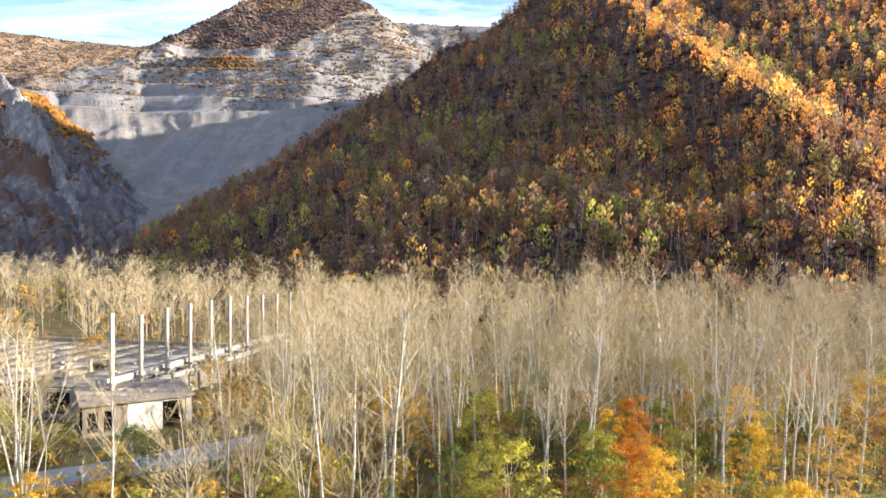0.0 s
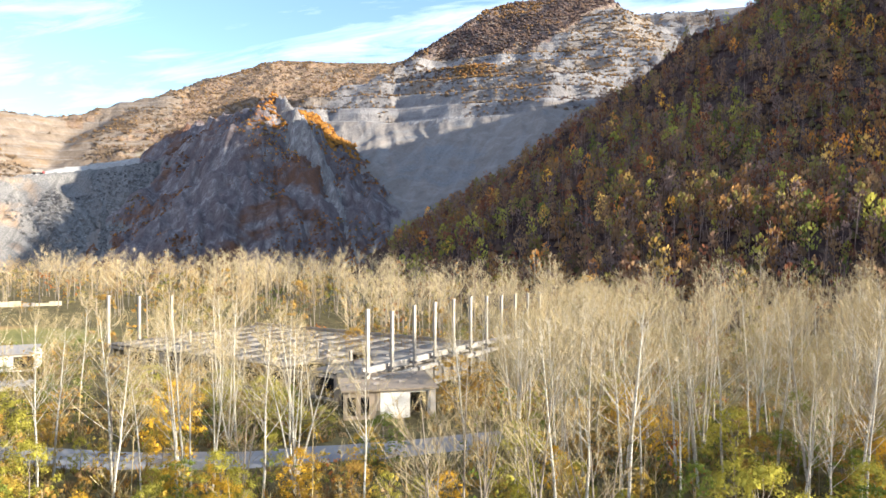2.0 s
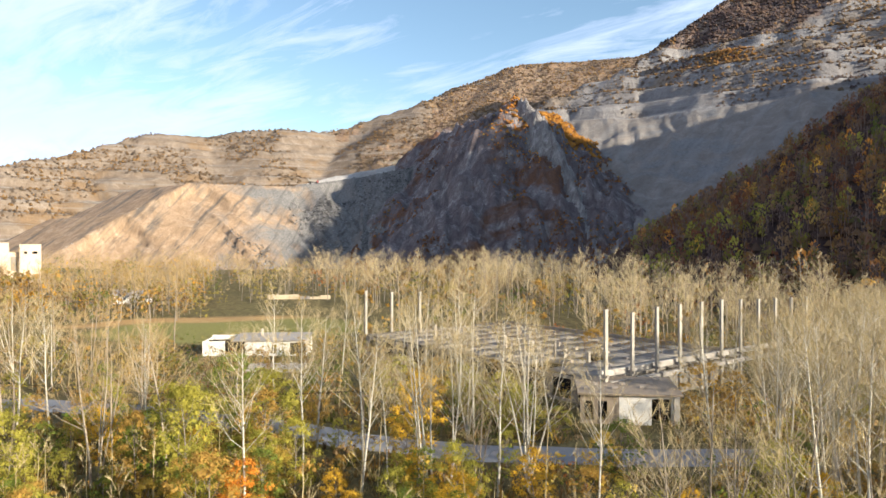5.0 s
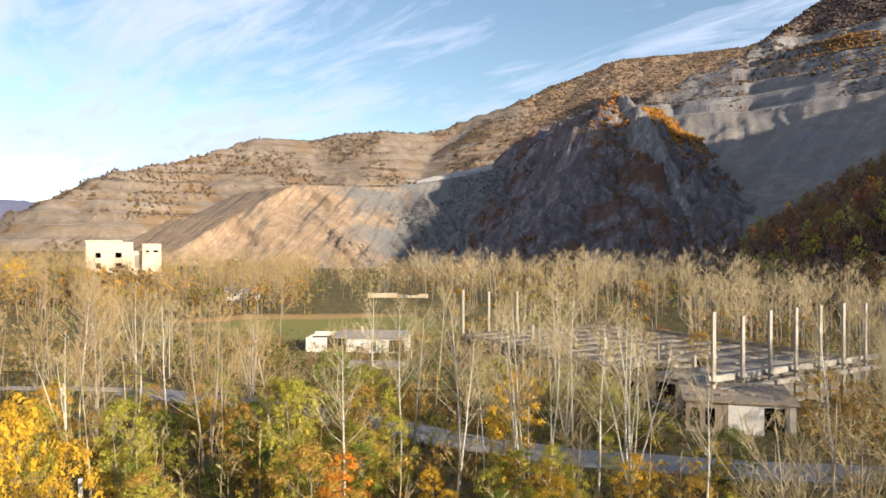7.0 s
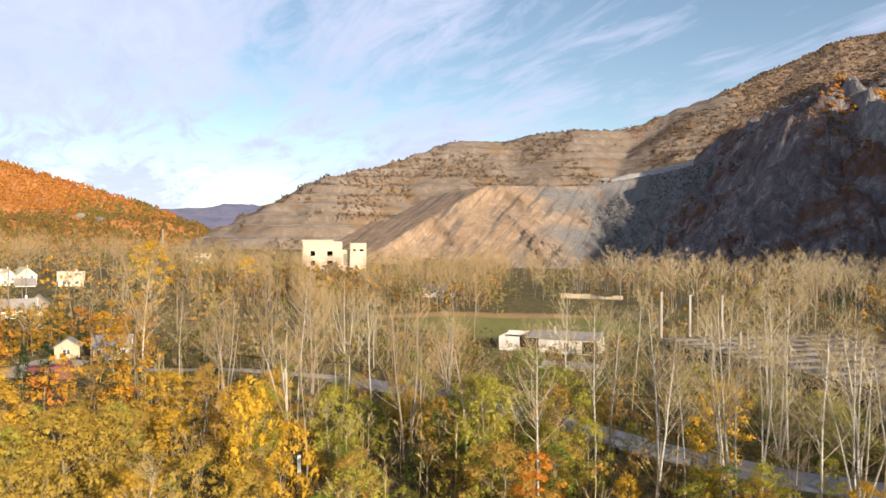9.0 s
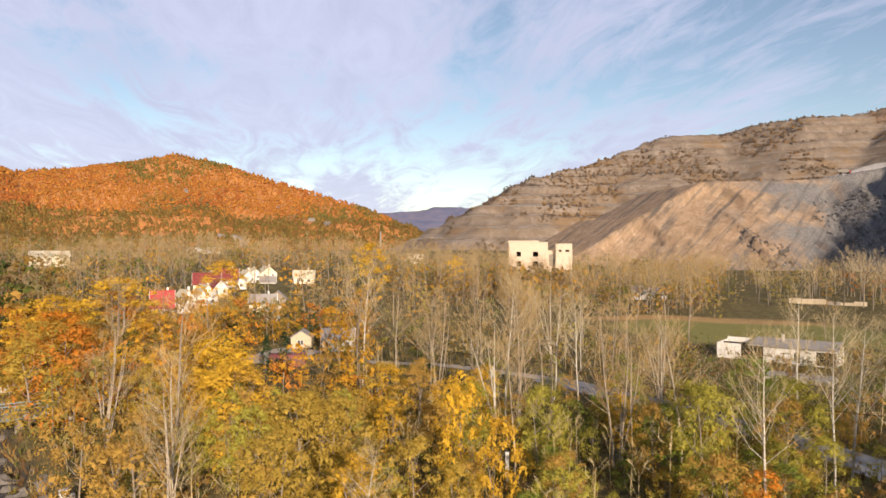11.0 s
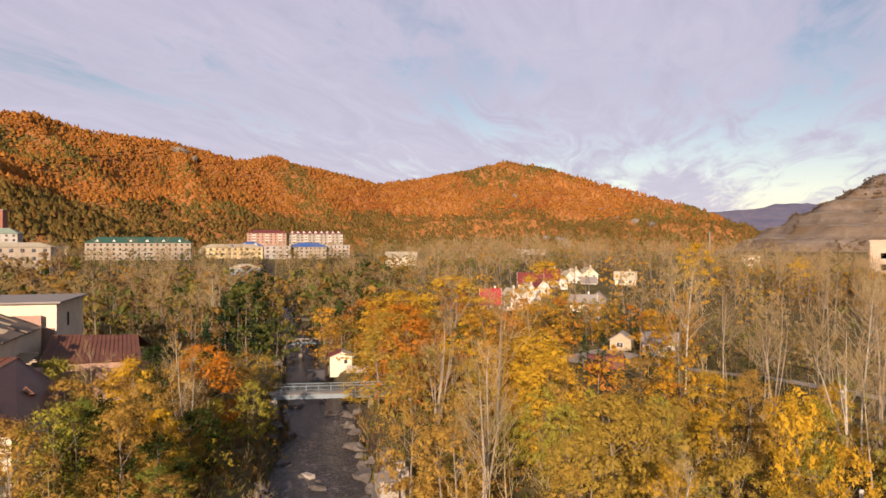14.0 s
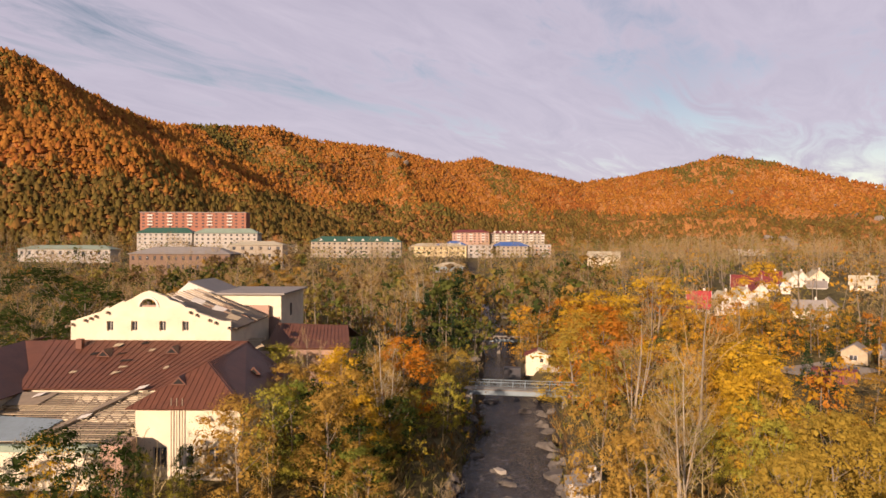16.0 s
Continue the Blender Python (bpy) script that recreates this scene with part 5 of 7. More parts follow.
RED_ROOF = worn("red_painted_roof", (0.42, 0.045, 0.05), (0.22, 0.04, 0.04), 0.4, 0.5)
MAROON = worn("maroon_roof", (0.20, 0.04, 0.035), (0.11, 0.03, 0.03), 0.4, 0.6)
GREEN_ROOF = worn("green_roof", (0.035, 0.11, 0.075), (0.03, 0.06, 0.05), 0.2, 0.5)
MINT_ROOF = worn("faded_green_roof", (0.26, 0.33, 0.25), (0.15, 0.19, 0.15), 0.2, 0.6)
BLUE_ROOF = worn("blue_roof", (0.05, 0.13, 0.36), (0.04, 0.08, 0.2), 0.2, 0.5)
GREY_ROOF = worn("grey_slate_roof", (0.29, 0.262, 0.235), (0.15, 0.13, 0.115), 0.4, 0.8)
CREAM_ROOF = worn("pale_slate_roof", (0.50, 0.44, 0.31), (0.28, 0.24, 0.17), 0.4, 0.8)
BRICK = worn("red_brick", (0.33, 0.14, 0.09), (0.22, 0.09, 0.06), 0.3, 0.85)
PINK = worn("pink_plaster", (0.42, 0.27, 0.20), (0.30, 0.18, 0.13), 0.3)
YELLOW = worn("yellow_plaster", (0.58, 0.47, 0.27), (0.42, 0.30, 0.14), 0.3)
TIMBER = worn("grey_timber", (0.27, 0.21, 0.15), (0.10, 0.075, 0.055), 1.2, 0.9)
PALE_TIMBER = worn("bleached_timber", (0.46, 0.37, 0.25), (0.22, 0.165, 0.11), 1.2, 0.9)
STEEL = worn("blue_grey_paint", (0.22, 0.28, 0.31), (0.12, 0.13, 0.13), 0.8, 0.55)
OLD_STEEL = worn("rusting_dark_steel", (0.045, 0.05, 0.06), (0.09, 0.05, 0.03), 1.2, 0.6)
STONE = worn("river_stone", (0.15, 0.13, 0.11), (0.04, 0.034, 0.03), 1.6, 0.9, amount=0.9)
ASPHALT = worn("dusty_road", (0.24, 0.235, 0.235), (0.13, 0.12, 0.11), 0.25, 0.95)
GRAVEL = worn("pale_gravel", (0.36, 0.31, 0.25), (0.26, 0.22, 0.17), 0.3, 0.95)
# near-black that puts the shade of unlit rooms into colour; also truck parts, wires
DARK = worn("interior_shade_and_black", (0.018, 0.016, 0.015), (0.01, 0.009, 0.009), 0.5, 0.9)
COLUMN = worn("column_concrete", (0.34, 0.30, 0.245), (0.17, 0.145, 0.115), 0.6, amount=0.7)
RUBBLE = worn("rubble", (0.34, 0.29, 0.24), (0.15, 0.12, 0.10), 1.0, 0.95)


def glass_material():
    k = Nodes("window_glass")
    return k.surface((0.06, 0.062, 0.068), 0.15, spec=0.5)


GLASS = glass_material()


def water_material():
    k = Nodes("river_water")
    v = k.world((1, 1, 1))
    h = k.noise(v, 1.6, 4, 0.6, 0.4)
    c = k.ramp(k.noise(v, 0.25, 4, 0.6), [(0.35, (0.016, 0.013, 0.011)), (0.7, (0.035, 0.029, 0.025))])
    foam = k.ramp(k.noise(v, 0.8, 6, 0.7, 1.2), [(0.52, (0,) * 3), (0.64, (0.55,) * 3)])
    return k.surface(k.mix(foam, c, (0.15, 0.135, 0.13)), 0.14, k.bump(h, 0.8, 0.3), spec=0.2)


WATER = water_material()

# ---- building helpers ----
BOX_F = [(0, 3, 2, 1), (4, 5, 6, 7), (0, 1, 5, 4), (1, 2, 6, 5), (2, 3, 7, 6), (3, 0, 4, 7)]


def box_v(x0, y0, z0, x1, y1, z1):
    return [(x0, y0, z0), (x1, y0, z0), (x1, y1, z0), (x0, y1, z0), (x0, y0, z1), (x1, y0, z1), (x1, y1, z1), (x0, y1, z1)]


def boxes(rows):
    """Several boxes as one list of corners and faces."""
    v, f = [], []
    for b in rows:
        n = len(v)
        v += box_v(*b)
        f += [tuple(i + n for i in q) for q in BOX_F]
    return v, f


def slab(name, box, mat, parent, label=""):
    return part(name, *boxes([box]), mat, parent, label)


def wall_part(name, x0, x1, z0, z1, y0, y1, holes, mat, parent, label=""):
    """One wall along x as a single mesh, with openings (xa, xb, za, zb) cut through it."""
    xs = sorted({x0, x1, *[min(max(h[i], x0), x1) for h in holes for i in (0, 1)]})
    zs = sorted({z0, z1, *[min(max(h[i], z0), z1) for h in holes for i in (2, 3)]})

    def solid(i, k):
        if not (0 <= i < len(xs) - 1 and 0 <= k < len(zs) - 1):
            return False
        cx, cz = (xs[i] + xs[i + 1]) / 2, (zs[k] + zs[k + 1]) / 2
        return not any(h[0] < cx < h[1] and h[2] < cz < h[3] for h in holes)
    index, v, f = {}, [], []

    def at(i, k, y):
        if (i, k, y) not in index:
            index[i, k, y] = len(v)
            v.append((xs[i], y, zs[k]))
        return index[i, k, y]
    for i in range(len(xs) - 1):
        for k in range(len(zs) - 1):
            if not solid(i, k):
                continue
            f.append((at(i, k, y0), at(i + 1, k, y0), at(i + 1, k + 1, y0), at(i, k + 1, y0)))
            f.append((at(i, k, y1), at(i, k + 1, y1), at(i + 1, k + 1, y1), at(i + 1, k, y1)))
            for di, dk, a, b in ((-1, 0, (i, k), (i, k + 1)), (1, 0, (i + 1, k + 1), (i + 1, k)), (0, -1, (i + 1, k), (i, k)), (0, 1, (i, k + 1), (i + 1, k + 1))):
                if not solid(i + di, k + dk):
                    f.append((at(*a, y0), at(*b, y0), at(*b, y1), at(*a, y1)))
    return part(name, v, f, mat, parent, label)


def prism(name, outline, y0, y1, mat, parent, label=""):
    """An outline in x and z, drawn out along y."""
    n = len(outline)
    v = [(x, y0, z) for x, z in outline] + [(x, y1, z) for x, z in outline]
    f = [tuple(range(n)), tuple(reversed(range(n, 2 * n)))] + [(i, (i + 1) % n + 0, (i + 1) % n + n, i + n) for i in range(n)]
    f = [tuple(reversed(q)) for q in f]
    return part(name, v, f, mat, parent, label)


def plate(name, quad, thick, mat, parent, label="", seams=0.0, seam_mat=None):
    """A roof plane through three or four corners, with standing seams that run from its first edge to the opposite one."""
    q = [Vector(p) for p in quad]
    nrm = (q[1] - q[0]).cross(q[-1] - q[0]).normalized()
    if nrm.z < 0:
        nrm = -nrm
    v = [p for p in q] + [p - nrm * thick for p in q]
    n = len(q)
    f = [tuple(range(n)), tuple(reversed(range(n, 2 * n)))] + [(i, i + n, (i + 1) % n + n, (i + 1) % n) for i in range(n)]
    ob = part(name, v, f, mat, parent, label)
    if seams:
        w = (q[1] - q[0]).length
        rows_v, rows_f = [], []
        count = max(1, int(w / seams))
        for i in range(1, count):
            t = i / count
            a = q[0].lerp(q[1], t)
            if n == 4:
                b = q[3].lerp(q[2], t)
            else:
                b = q[2]
                k = abs(t - 0.5) * 2
                b = a.lerp(q[2], 0.97) if k < 0.02 else a + (q[2] - q[0].lerp(q[1], 0.5)) * (1 - k)
            s = (q[1] - q[0]).normalized() * 0.03
            m = len(rows_v)
            rows_v += [a - s, a + s, b + s, b - s, a - s + nrm * 0.06, a + s + nrm * 0.06, b + s + nrm * 0.06, b - s + nrm * 0.06]
            rows_f += [tuple(j + m for j in g) for g in BOX_F]
        if rows_v:
            part("roof_seams", rows_v, rows_f, seam_mat or mat, parent)
    return ob


PANE = mesh_of("window_pane", box_v(-0.5, -0.02, 0, 0.5, 0.02, 1), BOX_F, GLASS)
FRAME_WHITE = mesh_of("window_frame", *boxes([(-0.5, -0.05, 0, -0.43, 0.05, 1), (0.43, -0.05, 0, 0.5, 0.05, 1), (-0.43, -0.05, 0, 0.43, 0.05, 0.06), (-0.43, -0.05, 0.94, 0.43, 0.05, 1), (-0.03, -0.05, 0.06, 0.03, 0.05, 0.94)]), WHITE)


def window(parent, x, y, z, w, h, frame_too=True):
    """A window in an opening: a glass pane, and its frame under it."""
    p = share("window", PANE, parent, pose(x, y, z) @ Matrix.Diagonal((w, 1, h, 1)))
    if frame_too:
        share("window_frame", FRAME_WHITE, p, pose(0, -0.04, 0))
    return p


# ---- the river ----


def build_river():
    line = [Vector((x, y, 0)) for x, y in RIVER]
    v = []
    for i, p in enumerate(line):
        d = (line[min(i + 1, len(line) - 1)] - line[max(i - 1, 0)]).normalized()
        s = Vector((-d.y, d.x, 0))
        z = -3.1 if i < 5 else -3.1 + 0.012 * (p - line[4]).length
        for k in (-6.8, 6.8):
            v.append((p.x + s.x * k, p.y + s.y * k, z))
    f = [(2 * i, 2 * i + 2, 2 * i + 3, 2 * i + 1) for i in range(len(line) - 1)]
    me = mesh_of("river_water", v, f, WATER)
    tagged(new("water", me), "shallow dark river with ripples over stones", "river", "", "structure")


build_river()


def stone_mesh(seed):
    r2 = np.random.default_rng(seed)
    bm = bmesh.new()
    bmesh.ops.create_icosphere(bm, subdivisions=2, radius=1)
    for v in bm.verts:
        c = v.co
        k = 1 + 0.45 * noise.noise(c * 1.3 + Vector((seed, 0, 0))) + 0.2 * noise.noise(c * 3 + Vector((0, seed, 0)))
        v.co = Vector((c.x * 1.3, c.y * 0.85, c.z * 0.6)) * (k + 0.25 * noise.cell(c * 1.4 + Vector((seed, 3, 1))))
    me = bpy.data.meshes.new("boulder")
    bm.to_mesh(me)
    bm.free()
    me.materials.append(STONE)
    return me


def build_boulders():
    r2 = np.random.default_rng(61)
    meshes = [stone_mesh(i) for i in range(5)]
    put = [(-74, -27.5, 1.5), (-78, -28.5, 1.3), (-82, -31, 1.7), (-86, -33, 1.2), (-90, -35, 1.0), (-71, -26, 1.2), (-93, -37, 1.4), (-101, -41, 1.2), (-104, -43, 1.3), (-120, -51, 1.2), (-124, -50, 0.9), (-68, -38, 1.2), (-84, -44, 1.0), (-96, -50, 1.1), (-79, -36, 0.6), (-73, -33, 0.5)]
    for i in range(200):
        t = r2.uniform(0, 1)
        k = min(int(t * 4), 3) + 2
        a, b = Vector((*RIVER[k], 0)), Vector((*RIVER[k + 1], 0))
        p = a.lerp(b, r2.uniform(0, 1))
        d = (b - a).normalized()
        side = r2.choice([-1, 1]) * (r2.uniform(4.4, 8.0) if i % 6 else r2.uniform(1, 4.4))
        put.append((p.x - d.y * side, p.y + d.x * side, r2.uniform(0.35, 1.12) ** 2.6))
    for i, (x, y, s) in enumerate(put):
        z = max(float(valley(np.array([x]), np.array([y]))[0]), -3.35)
        ob = new("boulder", meshes[i % 5])
        ob.matrix_basis = pose(x, y, z + 0.1 * s, r2.uniform(-15, 15), r2.uniform(-15, 15), r2.uniform(0, 360)) @ Matrix.Scale(s, 4)
        tagged(ob, "grey weathered boulder on the river bank", "rock", "river boulders")


build_boulders()


def build_bridge(name, a, b, deck_z, width, rail, label):
    """A footbridge from a to b: deck, two girders, rails with balusters, piers."""
    a, b = Vector((*a, 0)), Vector((*b, 0))
    L, d = (b - a).length, (b - a)
    e = thing(name, pose(a.x, a.y, deck_z, 0, 0, math.degrees(math.atan2(d.y, d.x))), label, "bridge")
    slab("deck", (-2.0, -width / 2, -0.15, L + 2.0, width / 2, 0.0), CONCRETE, e)
    for y in (-width / 2 - 0.12, width / 2 - 0.08):
        slab("girder", (-1.0, y, -0.85, L + 1.0, y + 0.2, -0.154), STEEL, e)
    post = mesh_of("rail_post", box_v(-0.05, -0.05, 0, 0.05, 0.05, 1.15), BOX_F, STEEL)
    bal = mesh_of("baluster", box_v(-0.02, -0.02, 0.12, 0.02, 0.02, 1.05), BOX_F, STEEL)
    for y in (-width / 2 + 0.06, width / 2 - 0.06):
        if not rail:
            slab("kerb", (-1, y - 0.1, 0.002, L + 1, y + 0.1, 0.35), CONCRETE, e)
            continue
        slab("handrail", (-1, y - 0.045, 1.15, L + 1, y + 0.045, 1.24), STEEL, e)
        slab("lower_rail", (-1, y - 0.03, 0.12, L + 1, y + 0.03, 0.18), STEEL, e)
        for i in range(int(L / 2) + 1):
            share("rail_post", post, e, pose(i * 2, y, 0))
        for i in range(int(L / 0.4)):
            if i % 5:
                share("baluster", bal, e, pose(i * 0.4, y, 0))
    for x in ((L * 0.74,) if rail else (L * 0.5,)):
        slab("pier", (x - 0.45, -width / 2, -6.5, x + 0.45, width / 2, -0.86), CONCRETE, e)
    for x in (-1.6, L + 0.4):
        slab("abutment", (x, -width / 2 - 0.8, -5.5, x + 1.2, width / 2 + 0.8, -0.86), PALE_CONCRETE, e)
    return e


build_bridge("footbridge", (-101.6, -54.3), (-109.5, -36.5), 2.2, 2.4, True, "blue-grey steel footbridge over the dark river")
build_bridge("old_bridge", (-158, -97), (-170, -72), 1.6, 3.2, False, "old low concrete bridge farther along the river")


def build_hut():
    e = thing("pump_hut", pose(-135.5, -59.5, 0.2, 0, 0, 113) @ Matrix.Diagonal((1.0, 0.95, 0.7, 1)), "small cream hut with a gabled roof by the river", "hut")
    wall_part("front_wall", -2.3, 2.3, -2, 4.2, -2.0, -1.75, [(0.6, 1.3, 2.0, 3.1)], CREAM, e)
    for b in [(-2.3, 1.75, -2, 2.3, 2.0, 4.2), (-2.3, -1.75, -2, -2.05, 1.75, 4.2), (2.05, -1.75, -2, 2.3, 1.75, 4.2)]:
        slab("side_wall", b, CREAM, e)
    prism("gable", [(-2.3, 4.2), (2.3, 4.2), (0, 5.6)], -1.99, 1.99, CREAM, e)
    for s in (-1, 1):
        plate("roof_plane", [(s * 2.8, -2.6, 4.05), (s * 2.8, 2.6, 4.05), (0, 2.6, 5.75), (0, -2.6, 5.75)], 0.12, MAROON if s < 0 else CREAM_ROOF, e)
    window(e, 0.95, -1.88, 2.0, 0.7, 1.1, False)
    slab("lower_wall", (1.2, -4.6, -2.5, 6.8, -4.2, 1.8), PALE_CONCRETE, e)
    slab("tank", (-6.6, -5.5, -2.5, -3.2, -3.6, 0.9), OLD_STEEL, e, "rusting dark steel tank")


build_hut()


def build_ruin_blocks():
    """Broken concrete footings on the near bank."""
    for i, (x, y, w, d, h, a, z) in enumerate([(-72, -24, 6.5, 2.6, 1.7, 28, -1.2), (-69, -22.5, 1.6, 1.4, 2.6, 20, -1.2), (-76, -25.2, 2.4, 1.2, 1.2, 35, -1.2), (-80, -38, 1.9, 0.8, 0.6, 60, -3.3), (-111, -41, 2.2, 1.4, 2.2, 30, -1.8)]):
        e = thing("concrete_block", pose(x, y, z, 3, -4, a), "broken pale concrete footing on the river bank", "rubble", "broken footings")
        slab("block", (-w / 2, -d / 2, 0, w / 2, d / 2, h), PALE_CONCRETE, e)
        if i == 0:
            slab("wall_stub", (-w / 2 + 0.1, d / 2 + 0.004, -0.5, -w / 2 + 1.0, d / 2 + 0.9, h + 1.0), WHITE, e)
            slab("wall_stub", (0.6, d / 2 + 0.004, -0.5, 1.3, d / 2 + 0.8, h + 1.3), PALE_CONCRETE, e)
            slab("wall_stub", (w / 2 - 0.5, -d / 2, h + 0.004, w / 2, d / 2, h + 0.7), PALE_CONCRETE, e)
        slab("ledge", (-w / 2 - 0.5, -d / 2 - 0.4, -1.4, w / 2 + 0.3, d / 2 + 0.4, -0.004), CONCRETE, e)


build_ruin_blocks()

# ---- roads ----


def build_track(name, line, width, mat, label, lift=0.12):
    pts, P = [], [Vector((x, y, 0)) for x, y in line]
    for a, b in zip(P, P[1:]):
        k = max(2, int((b - a).length / 3))
        pts += [a.lerp(b, i / k) for i in range(k)]
    pts.append(P[-1])
    v, f = [], []
    for i, p in enumerate(pts):
        d = (pts[min(i + 2, len(pts) - 1)] - pts[max(i - 2, 0)]).normalized()
        for k in (-1.0, -0.33, 0.33, 1.0):
            w = width / 2 * k * (1 + 0.12 * noise.noise(p * 0.2))
            x, y = p.x - d.y * w, p.y + d.x * w
            v.append((x, y, float(valley(np.array([x]), np.array([y]))[0]) + lift - 0.1 * (abs(k) == 1)))
    for i in range(len(pts) - 1):
        for k in range(3):
            f.append((4 * i + k, 4 * i + k + 1, 4 * i + 5 + k, 4 * i + 4 + k))
    tagged(new(name, mesh_of(name, v, f, mat, smooth_shade=True)), label, "road", "", "structure")


build_track("road", TRACKS[0][0][:7], 7.0, ASPHALT, "dusty grey road through the scrub")
build_track("road", TRACKS[0][0][6:], 3.6, GRAVEL, "pale dirt road to the village")
build_track("yard", [(-158, -14), (-176, -4)], 13.0, GRAVEL, "pale gravel yard where a car is parked", 0.2)


def build_car():
    e = thing("car", pose(-163.6, -3.4, 0.25, 0, 0, 10), "dark parked hatchback car on pale gravel", "car")
    paint = worn("dark_car_paint", (0.02, 0.022, 0.026), (0.03, 0.03, 0.03), 1.0, 0.25)
    tyre = worn("tyre_rubber", (0.02, 0.02, 0.02), (0.03, 0.03, 0.03))
    prism("body", [(-2.1, 0.35), (2.1, 0.35), (2.15, 0.75), (1.4, 0.95), (-2.0, 0.98), (-2.15, 0.7)], -0.85, 0.85, paint, e)
    prism("cabin", [(-1.9, 0.98), (1.1, 0.96), (0.4, 1.45), (-1.4, 1.48)], -0.74, 0.74, GLASS, e)
    prism("roof", [(-1.42, 1.484), (0.42, 1.454), (0.3, 1.52), (-1.3, 1.54)], -0.72, 0.72, paint, e)
    bm = bmesh.new()
    bmesh.ops.create_cone(bm, cap_ends=True, segments=14, radius1=0.32, radius2=0.32, depth=0.2)
    bmesh.ops.rotate(bm, verts=bm.verts, matrix=Matrix.Rotation(radians(90), 3, "X"))
    me = bpy.data.meshes.new("wheel")
    bm.to_mesh(me)
    bm.free()
    me.materials.append(tyre)
    for x in (-1.3, 1.3):
        for y in (-0.8, 0.8):
            share("wheel", me, e, pose(x, y, 0.32))


build_car()

# ---- the ruined factory hall: rows of columns over a broken deck ----
ROW0, ROW_D = Vector((-48.5, 101.0, 0)), Vector((1.48, 6.4, 0))
ALONG = ROW_D.normalized()
ACROSS = Vector((-ALONG.y, ALONG.x, 0))
TURN_HALL = math.degrees(math.atan2(ALONG.y, ALONG.x)) - 90


def build_column(x, y, base, top, w, d, label, group):
    e = thing("concrete_column", pose(x, y, base, 0, 0, TURN_HALL + r.uniform(-3, 3)), label, "column", group)
    slab("shaft", (-w / 2, -d / 2, 0, w / 2, d / 2, top - base - 0.0), COLUMN, e)
    if top - base > 5:
        slab("corbel", (-w / 2 - 0.25, -d / 2 + 0.05, 1.6, -w / 2 - 0.002, d / 2 - 0.05, 2.3), COLUMN, e)
        slab("column_head", (-w / 2 - 0.04, -d / 2 - 0.04, top - base - 0.25, w / 2 + 0.04, d / 2 + 0.04, top - base + 0.02), COLUMN, e)


